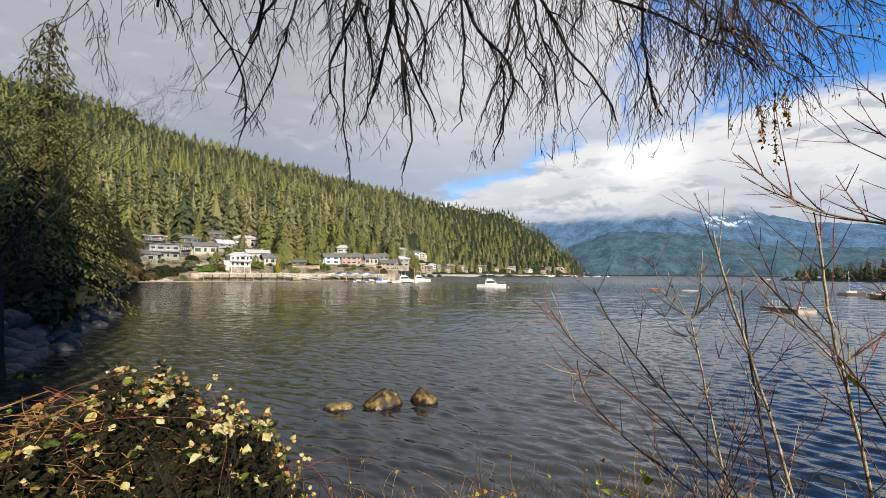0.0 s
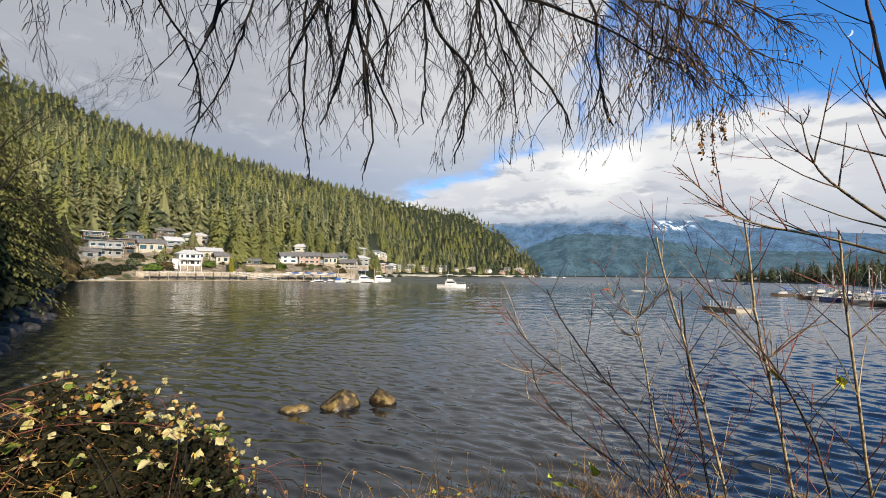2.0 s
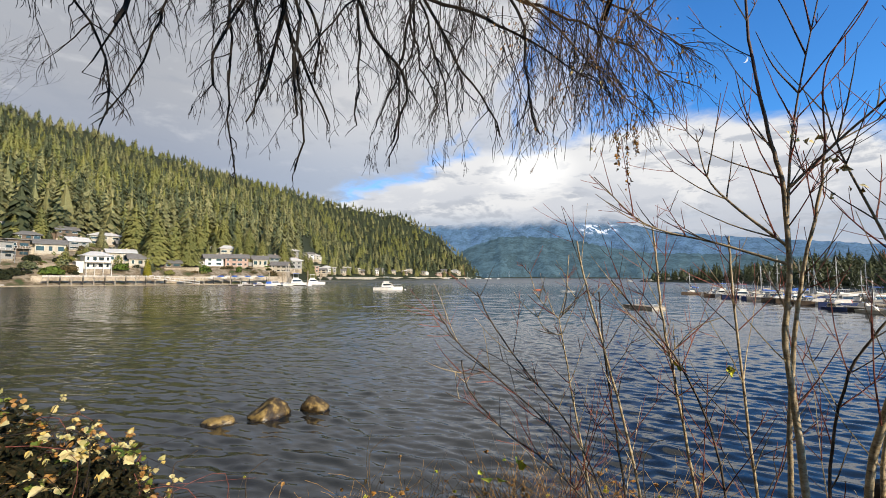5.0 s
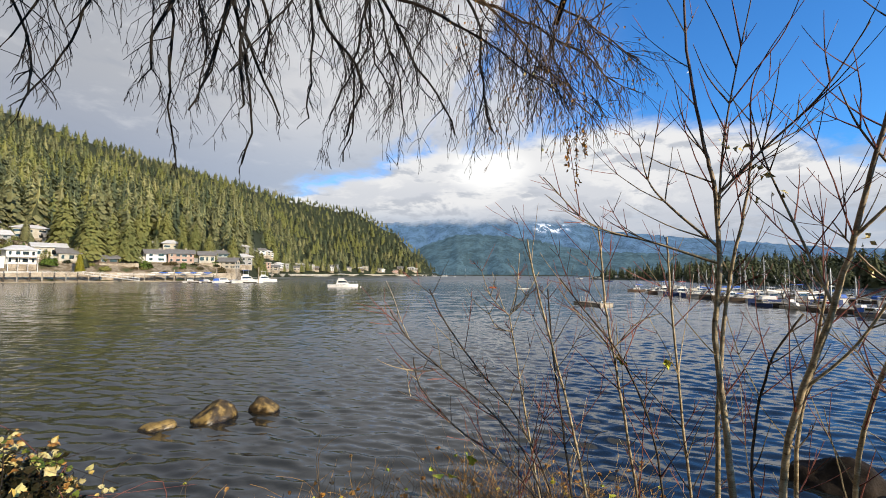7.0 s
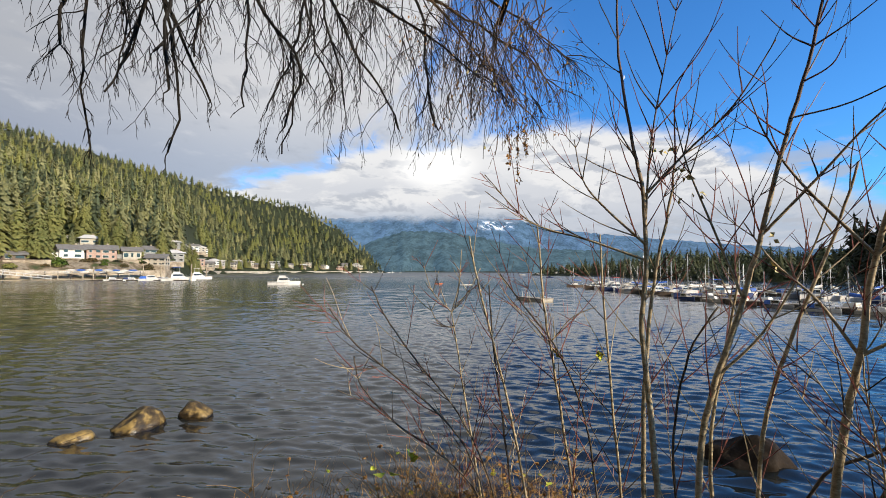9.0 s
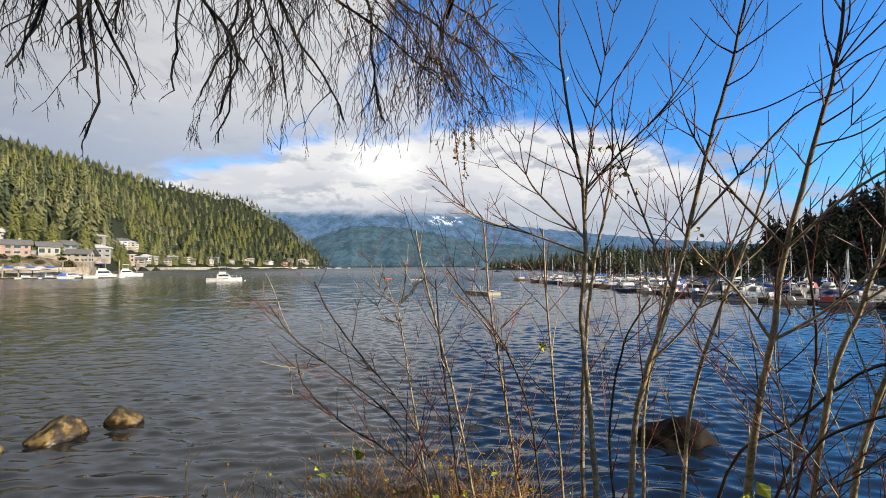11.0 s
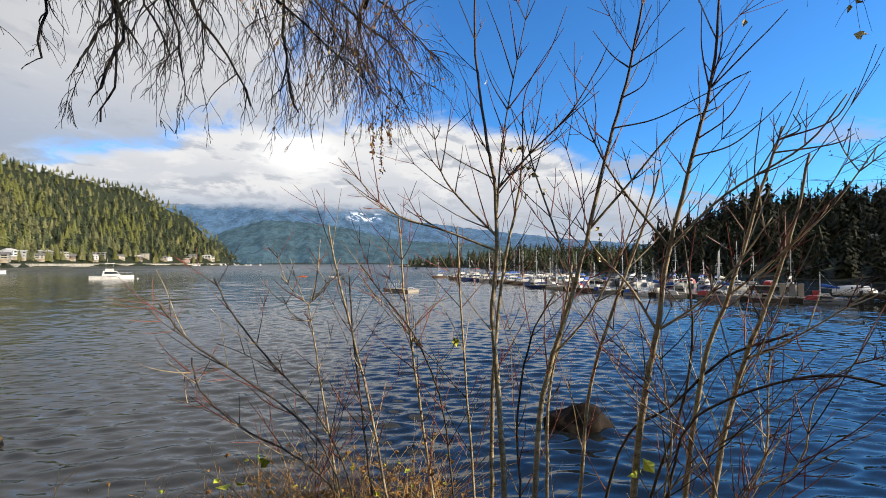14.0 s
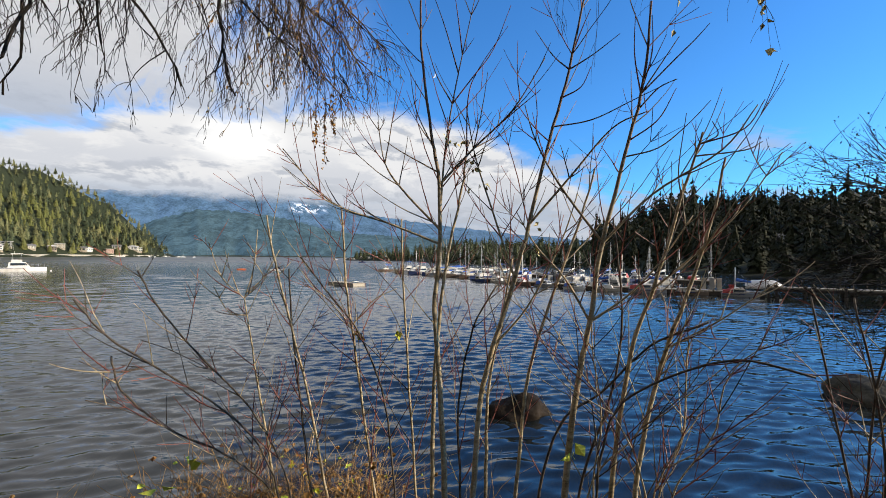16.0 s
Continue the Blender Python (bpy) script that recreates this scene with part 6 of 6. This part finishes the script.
sapling([(36.6, -27.8), (34.1, -16.6), (30.8, -4.0), (29.5, 1.9), (29.0, 5.0)], 4.2, 0.014, "thin grey sapling with red-tipped shoots", 112, (), 0.55, 0.3, 0.3)
sapling([(34.8, -27.8), (33.3, -18), (32.0, -8), (31.6, -1.5)], 4.4, 0.012, "thin grey sapling with red-tipped shoots", 113, (), 0.55, 0.3, 0.3)
sapling([(42.4, -27.7), (40.0, -13.3), (38.5, -3.3), (38.2, 2.6), (37.8, 6.5)], 4.2, 0.014, "thin grey sapling with red-tipped shoots", 114, [[(39.2, -8), (36, -5), (33.5, -3.5)], [(39.2, -9), (42, -5.5), (45, -4)]], 0.6, 0.24, 0.35)
sapling([(47.7, -27.5), (46.5, -13.8), (45.7, -1.1), (45.6, 5)], 4.0, 0.013, "thin grey sapling with long twigs", 115, (), 0.6, 0.26, 0.3)
sapling([(31.5, -24.5), (27.5, -17.5), (21.7, -10.7), (18, -5.5), (16.1, -1.6)], 4.2, 0.0085, "thin leaning sapling with red shoots", 116, [[(24, -13), (19.5, -10.5), (16.5, -9.0)]], 0.45, 0.28, 0.3)
sapling([(30.3, -25.0), (26.5, -19.0), (17.7, -11.8), (13.5, -8.2), (10.9, -4.4)], 4.0, 0.0085, "thin leaning sapling with red shoots", 117, [[(17.7, -11.8), (14, -12), (11.5, -10.6)]], 0.45, 0.3, 0.3)
sapling([(30.0, -26.2), (25.0, -22.0), (19, -18.3), (15.0, -14), (14.0, -10.4)], 4.1, 0.008, "thin leaning sapling with red shoots", 118, [[(19, -18.3), (15, -15.8), (12, -14.4)]], 0.4, 0.3, 0.3)
sapling([(45.0, -27.6), (43.6, -18), (40.5, -10), (36, -4), (33, 0)], 4.1, 0.010, "thin leaning grey shoot", 119, (), 0.55, 0.26, 0.3)
sapling([(53.5, -27), (53.2, -18), (55, -9), (58, -3.5)], 3.7, 0.012, "thin grey sapling with long twigs", 120, (), 0.6, 0.26, 0.25)
sapling([(68.5, -25), (71.5, -17), (73, -9), (72.8, -2), (72, 5)], 3.8, 0.012, "thin grey sapling with long twigs", 121, (), 0.55, 0.26, 0.25)
rnd = random.Random(140)
for i in range(7):
    a = rnd.uniform(64, 79)
    b = a + rnd.uniform(-9, 9)
    sapling([(a, -25), ((a + b) / 2 + 1, -19), (b, rnd.uniform(-15, -9)), (b + (b - a) * 0.6, rnd.uniform(-10, -3))], rnd.uniform(3.3, 3.9), 0.0075, "thin tan shoot branching low over the bank", 141 + i, (), 0.5, 0.2, 0.25, 0.003, STEM)
for i in range(4):
    a = rnd.uniform(24, 50)
    b = a + rnd.uniform(-7, 7)
    sapling([(a, -27), ((a + b) / 2, -20), (b, rnd.uniform(-16, -10))], rnd.uniform(4.0, 4.5), 0.006, "thin red shoot among the saplings", 151 + i, (), 0.35, 0.3, 0.4, 0.003, RED_TWIG)
for i, (a, b, c) in enumerate(((94.2, 95.0, 96.5), (93.6, 91.8, 90.5), (96.0, 95.0, 93.6), (95.2, 96.5, 97.5))):
    sapling([(a, -23), (b, -12), (c, -3.5)], 4.6, 0.011, "thin bare shoot at the water's edge", 130 + i, (), 0.5, 0.25, 0.25)


def long_shoots(ob, *lines):
    """Long whips of last summer, some of them red."""
    for i, line in enumerate(lines):
        ends = [up(az, el, 3.4, STAND) for az, el in line]
        ends[0] = min(LINES[ob.name], key=lambda q: (q - ends[0]).length)
        pts = curve_through(ends)
        m = Mesh()
        m.tube(pts, taper(len(pts), 0.0062, 0.0024), 5)
        part("shoot", m, RED_TWIG if i % 2 else STEM, ob, "smooth red young shoot" if i % 2 else "")


long_shoots(first, [(52.8, 23.9), (51.2, 27.7), (49.5, 31.3)], [(51.8, 20.0), (54.7, 22.3), (57.4, 25.3), (59.7, 29.8)], [(51.7, 20.3), (50.1, 22.6), (48.7, 26.2)], [(53.1, 24.3), (52.9, 28.4), (52.4, 31.1)],
            [(50.3, 11.2), (45.6, 13.5), (43.3, 14.9)], [(53.6, 12.7), (54.2, 19.9), (55.5, 23.2), (59.3, 27.7)], [(50.2, 14), (47.5, 18.5), (46.6, 23)], [(56.0, 15.2), (59.7, 17.9), (63.5, 20.6)])
long_shoots(second, [(66.6, 22.4), (65.0, 24.2), (62.8, 27.0)], [(67.3, 24.3), (68.5, 26.6), (69.5, 28.4)], [(66.1, 22.3), (69.8, 23.8), (72.9, 25.5)], [(66.3, 18.6), (68.4, 20.5), (69.6, 22.6)], [(65.1, 15.4), (69.7, 16.7), (74.4, 18.4), (78.8, 19.9)])
long_shoots(third, [(75.6, 19.2), (77.3, 21.7), (79.2, 24.1)], [(74.5, 13.2), (77.0, 15.9), (78.9, 19.0)], [(76.0, 19.3), (78.6, 21.8), (80.8, 23.5), (82.2, 24.7)], [(75.6, 19.6), (76.4, 23.1), (76.4, 26.7)],
            [(75.1, 17.1), (77.1, 19.3), (79.0, 19.9)], [(75.4, 19.2), (74.5, 23.2), (74.6, 27.2)], [(73.2, 11.3), (77.0, 12.8), (79.9, 14.9), (82.3, 17.2)])
long_shoots(fourth, [(78.0, 7.8), (79.1, 10.3), (79.9, 16.2)], [(83.5, 11.8), (85.3, 13.8), (87.1, 16.4)], [(83.6, 11.3), (85.3, 11.6), (86.9, 12.3)], [(80.3, 0.6), (82.4, 4.8), (83.7, 7.6)], [(83.5, 11.8), (82.9, 13.5), (82.4, 15.0)], [(82.3, 2.3), (84.2, 5.1), (86.1, 7.3)])


def loose_leaves(name, spots, size, mat, label, seed, many=2):
    rnd = random.Random(seed)
    for az, el, r in spots:
        m = Mesh()
        p = up(az, el, r, STAND)
        for k in range(many):
            leaf(m, p + Vector((rnd.gauss(0, 0.02), rnd.gauss(0, 0.02), rnd.gauss(0, 0.02))), Vector((rnd.gauss(0, 0.7), rnd.gauss(0, 0.7), -0.5)), size * rnd.uniform(0.7, 1.2), rnd)
        solid(name, m, mat, label, "leaf", "last leaves on the saplings")


loose_leaves("leaf_tuft", [(51.2, 15.4, 3.4), (52.3, 14.8, 3.4), (53.0, 14.2, 3.4), (54.2, 12.6, 3.4), (55.3, 11.5, 3.4), (56.2, 9.6, 3.4), (54.6, 8.8, 3.4), (63.2, 4.2, 3.4), (62.8, 1.2, 3.5)], 0.055, PALE_LEAF, "curled dry leaf still on a twig", 5, 3)
loose_leaves("leaf_tuft", [(21.5, -21.6, 4.3), (22.2, -22.4, 4.3), (18.4, -24.0, 4.4), (39.9, -9.5, 4.2), (45, -8.8, 4.1), (68.0, -21.5, 3.4), (67.6, -22.6, 3.4)], 0.13, LIME_LEAF, "bright yellow-green leaf on a low shoot", 6, 2)


# ---- bramble bush and dry undergrowth ----
BUSH_TOP = [(-60, -9.5), (-45, -12.0), (-39, -11.0), (-34, -9.6), (-30, -9.8), (-28, -13.5), (-24, -15.5), (-20, -19.5), (-17.5, -22.5), (-15, -27)]


def in_bush(rnd, deep=6.5):
    az = -58 + 42.5 * rnd.random() ** 0.8
    r = rnd.uniform(3.3, 5.4)
    el = lerp_rows(BUSH_TOP, az)[0] + 4.2 * noise.noise(Vector((az * 0.31, 2.2, 0))) + 2.6 * noise.noise(Vector((az * 1.1, 5.2, 0))) - abs(rnd.gauss(0, 1)) * deep
    if noise.noise(Vector((az * 0.45, el * 0.6, r * 0.7))) < (0.02 if deep < 6.6 else -0.25):
        return in_bush(rnd, deep)
    p = up(az, el - (r - 4.4) * (-1.2), r)
    p.z = max(p.z, ground_at(p) + 0.05)
    return p


def broad_leaf(m, p, d, size, rnd):
    """A toothed oval leaf, dished along its rib."""
    d = d.normalized()
    s = d.cross(Vector((rnd.gauss(0, 1), rnd.gauss(0, 1), rnd.gauss(0, 1)))).normalized()
    n = d.cross(s)
    k = len(m.v)
    m.v.append(tuple(p + d * size * 0.45 - n * size * 0.06))
    rim = ((0.0, 0.0), (0.12, 0.24), (0.3, 0.3), (0.42, 0.42), (0.6, 0.3), (0.74, 0.28), (0.86, 0.12), (1.0, 0.0))
    ring = [(f, w) for f, w in rim] + [(f, -w) for f, w in reversed(rim[1:-1])]
    for f, w in ring:
        m.v.append(tuple(p + d * size * f + s * size * w * rnd.uniform(0.85, 1.1) + n * size * (abs(w) * 0.25 - 0.18 * f * f + rnd.gauss(0, 0.015))))
    for i in range(len(ring)):
        m.f.append((k, k + 1 + i, k + 1 + (i + 1) % len(ring)))


def bramble_leaf(m, p, size, rnd):
    d = Vector((rnd.gauss(0, 0.7), rnd.gauss(-0.2, 0.7), rnd.gauss(-0.1, 0.5)))
    for turn in (-0.9, 0, 0.9):
        e = Euler((0, 0, turn))
        q = d.copy()
        q.rotate(e)
        broad_leaf(m, p, q, size * (1.0 if turn == 0 else 0.75), rnd)


def make_bush():
    rnd = random.Random(9)
    ob = thing("bramble_bush", Matrix.Identity(4), "tangled bramble bush with pale yellowing leaves and red canes", "bush")
    for k in range(110):
        p = in_bush(rnd)
        foot = p + Vector((rnd.gauss(0, 0.5), rnd.gauss(0, 0.5), 0))
        foot.z = ground_at(foot)
        mid = p.lerp(foot, 0.5) + Vector((rnd.gauss(0, 0.2), rnd.gauss(0, 0.2), 0.35))
        over = p + Vector((rnd.gauss(0.1, 0.35), rnd.gauss(0.1, 0.35), rnd.uniform(-0.45, 0.1)))
        cane = Mesh()
        cane.tube(curve_through([foot, mid, p, over], 4), taper(13, 0.0038, 0.0016), 4)
        part("cane", cane, RED_TWIG if k % 3 == 0 else TWIG, ob, "reddish thorny cane" if k % 3 == 0 else "")
    for az, el, r in ((-27.0, -11.5, 4.4), (-21.5, -17.0, 4.3), (-18.6, -19.6, 4.2), (-25.5, -12.8, 4.5), (-16.8, -21.4, 4.3)):
        tip = up(az, el, r)
        foot = at(az - 3, r - 0.4)
        foot.z = ground_at(foot)
        line = curve_through([foot, foot.lerp(tip, 0.6) + Vector((0, 0, 0.12)), tip])
        cane = Mesh()
        cane.tube(line, taper(len(line), 0.005, 0.002), 4)
        spray = part("cane", cane, TWIG, ob)
        lf = Mesh()
        for k in range(5):
            bramble_leaf(lf, rnd.choice(line[-7:]) + Vector((rnd.gauss(0, 0.02), rnd.gauss(0, 0.02), rnd.gauss(0, 0.02))), rnd.uniform(0.03, 0.06), rnd)
        tagged(part("leaf_spray", lf, PALE_LEAF if az > -34 else GREEN_LEAF, spray), kind="stuff")
    # The near-black leaves sit lower and paint the shade inside the bush.
    for name, mat, count, size in (("pale_leaves", PALE_LEAF, 360, 0.062), ("rust_leaves", RUST_LEAF, 620, 0.042), ("green_leaves", GREEN_LEAF, 260, 0.06), ("shade_leaves", DARK_LEAF, 9500, 0.055)):
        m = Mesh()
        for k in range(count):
            deep = 7.0 if name == "shade_leaves" else (6.4 if name == "pale_leaves" else 6.0)
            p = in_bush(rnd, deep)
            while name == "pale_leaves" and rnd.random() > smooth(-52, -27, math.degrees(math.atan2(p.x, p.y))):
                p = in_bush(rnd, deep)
            if name == "shade_leaves":
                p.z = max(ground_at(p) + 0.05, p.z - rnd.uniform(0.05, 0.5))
            if name == "shade_leaves":
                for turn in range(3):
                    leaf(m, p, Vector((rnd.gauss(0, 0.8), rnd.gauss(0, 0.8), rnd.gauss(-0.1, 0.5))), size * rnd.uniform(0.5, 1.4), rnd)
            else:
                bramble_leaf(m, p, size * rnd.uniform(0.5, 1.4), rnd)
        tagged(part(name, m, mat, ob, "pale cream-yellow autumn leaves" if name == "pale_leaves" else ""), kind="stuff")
    st = Mesh()
    for k in range(240):
        az = rnd.uniform(-56, -33)
        p = up(az, rnd.uniform(-21, -12.5), rnd.uniform(3.4, 4.2))
        d = Vector((rnd.gauss(0.5, 0.7), rnd.gauss(0, 0.6), rnd.gauss(0, 0.3))).normalized()
        st.tube(strand(p, d, rnd.uniform(0.12, 0.4), rnd, 4, 0.12, -0.06), taper(5, 0.0028, 0.0015), 3)
    tagged(part("dry_stalk", st, STRAW, ob, "orange-brown dead stalks"), kind="stuff")


make_bush()


def make_undergrowth():
    rnd = random.Random(19)
    for a0, a1, r, top, count, label in ((-14, 4, 5.2, -26.6, 130, "low tangle of dry grass and brambles at the bank's edge"), (2, 22, 4.9, -25.4, 260, "low tangle of dry grass and brambles at the bank's edge"), (20, 46, 4.7, -24.4, 950, "orange dead grass tangled round the saplings"), (44, 100, 4.2, -27.5, 260, "thin dry grass under the saplings")):
        ob = thing("undergrowth", Matrix.Identity(4), label, "undergrowth")
        m, w, lf, gl = Mesh(), Mesh(), Mesh(), Mesh()
        for k in range(count):
            az = rnd.uniform(a0, a1)
            p = at(az, r + rnd.uniform(-0.7, 0.6))
            p.z = ground_at(p)
            tall = EYE + r * math.tan(radians(top)) - p.z + rnd.uniform(-0.2, 0.22)
            d = Vector((rnd.gauss(0, 0.6), rnd.gauss(0, 0.6), 1)).normalized()
            pts = strand(p, d, max(0.3, tall * 1.3), rnd, 6, 0.16, -0.12)
            (m if rnd.random() < 0.6 else w).tube(pts, taper(7, 0.004, 0.0018), 3)
            if rnd.random() < 0.35:
                bramble_leaf(lf if rnd.random() < 0.8 else gl, rnd.choice(pts[2:]), rnd.uniform(0.03, 0.07), rnd)
        tagged(part("grass", m, STRAW, ob), kind="stuff")
        tagged(part("stalks", w, GREY_TWIG, ob), kind="stuff")
        tagged(part("leaves", lf, RUST_LEAF, ob), kind="stuff")
        if gl.f:
            tagged(part("green_leaves", gl, LIME_LEAF, ob), kind="stuff")
    for az, el0, el1, r in ((5.6, -24, -20.3, 4.8), (-9, -24.5, -21.5, 5.0), (33, -25, -20.5, 4.6), (-16.5, -22, -19.6, 4.6), (39.5, -24, -18.5, 4.5)):
        m = Mesh()
        p = up(az, el0 - 5, r)
        p.z = ground_at(p)
        m.tube(curve_through([p, up(az - 0.8, (el0 + el1) / 2, r), up(az + 0.3, el1, r), up(az + 1.6, el1 + 0.7, r)]), taper(16, 0.006, 0.0025), 4)
        solid("cane", m, GREY_TWIG, "single arching bramble cane at the bank's edge", "cane")


make_undergrowth()


# ---- tree at the east end of the bank ----
def make_east_tree():
    rnd = random.Random(31)
    p = at(113, 9.5)
    p.z = ground_at(p) - 0.2
    ob = thing("alder_tree", Matrix.Translation(p), "dark bare tree with drooping twigs and small brown leaves", "tree")
    m, tips = Mesh(), []
    branching(m, Vector((0, 0, 0)), Vector((0.1, 0.35, 1)).normalized(), 3.0, 0.12, 0, rnd)
    for k in range(7):
        branching(m, Vector((0.15, 0.6, 1.3 + k * 0.28)), Vector((0.15 + rnd.gauss(0, 0.3), 1.0, rnd.uniform(-0.1, 0.45))).normalized(), 1.9, 0.045, 3, rnd, 0.5, -0.05, 5, tips)
    branching(m, Vector((0.0, 0.2, 0.7)), Vector((0.1, 1.0, -0.12)).normalized(), 2.2, 0.05, 3, rnd, 0.5, -0.2, 3, tips)
    tagged(part("crown", m, DARK_BARK, ob), kind="stuff")
    lf = Mesh()
    for q, d in tips:
        for k in range(2):
            leaf(lf, q + Vector((rnd.gauss(0, 0.02), rnd.gauss(0, 0.06), rnd.gauss(0, 0.05))), Vector((rnd.gauss(0, 0.5), rnd.gauss(0, 0.5), -0.8)), rnd.uniform(0.02, 0.045), rnd)
    tagged(part("leaves", lf, DARK_LEAF, ob), kind="stuff")


make_east_tree()
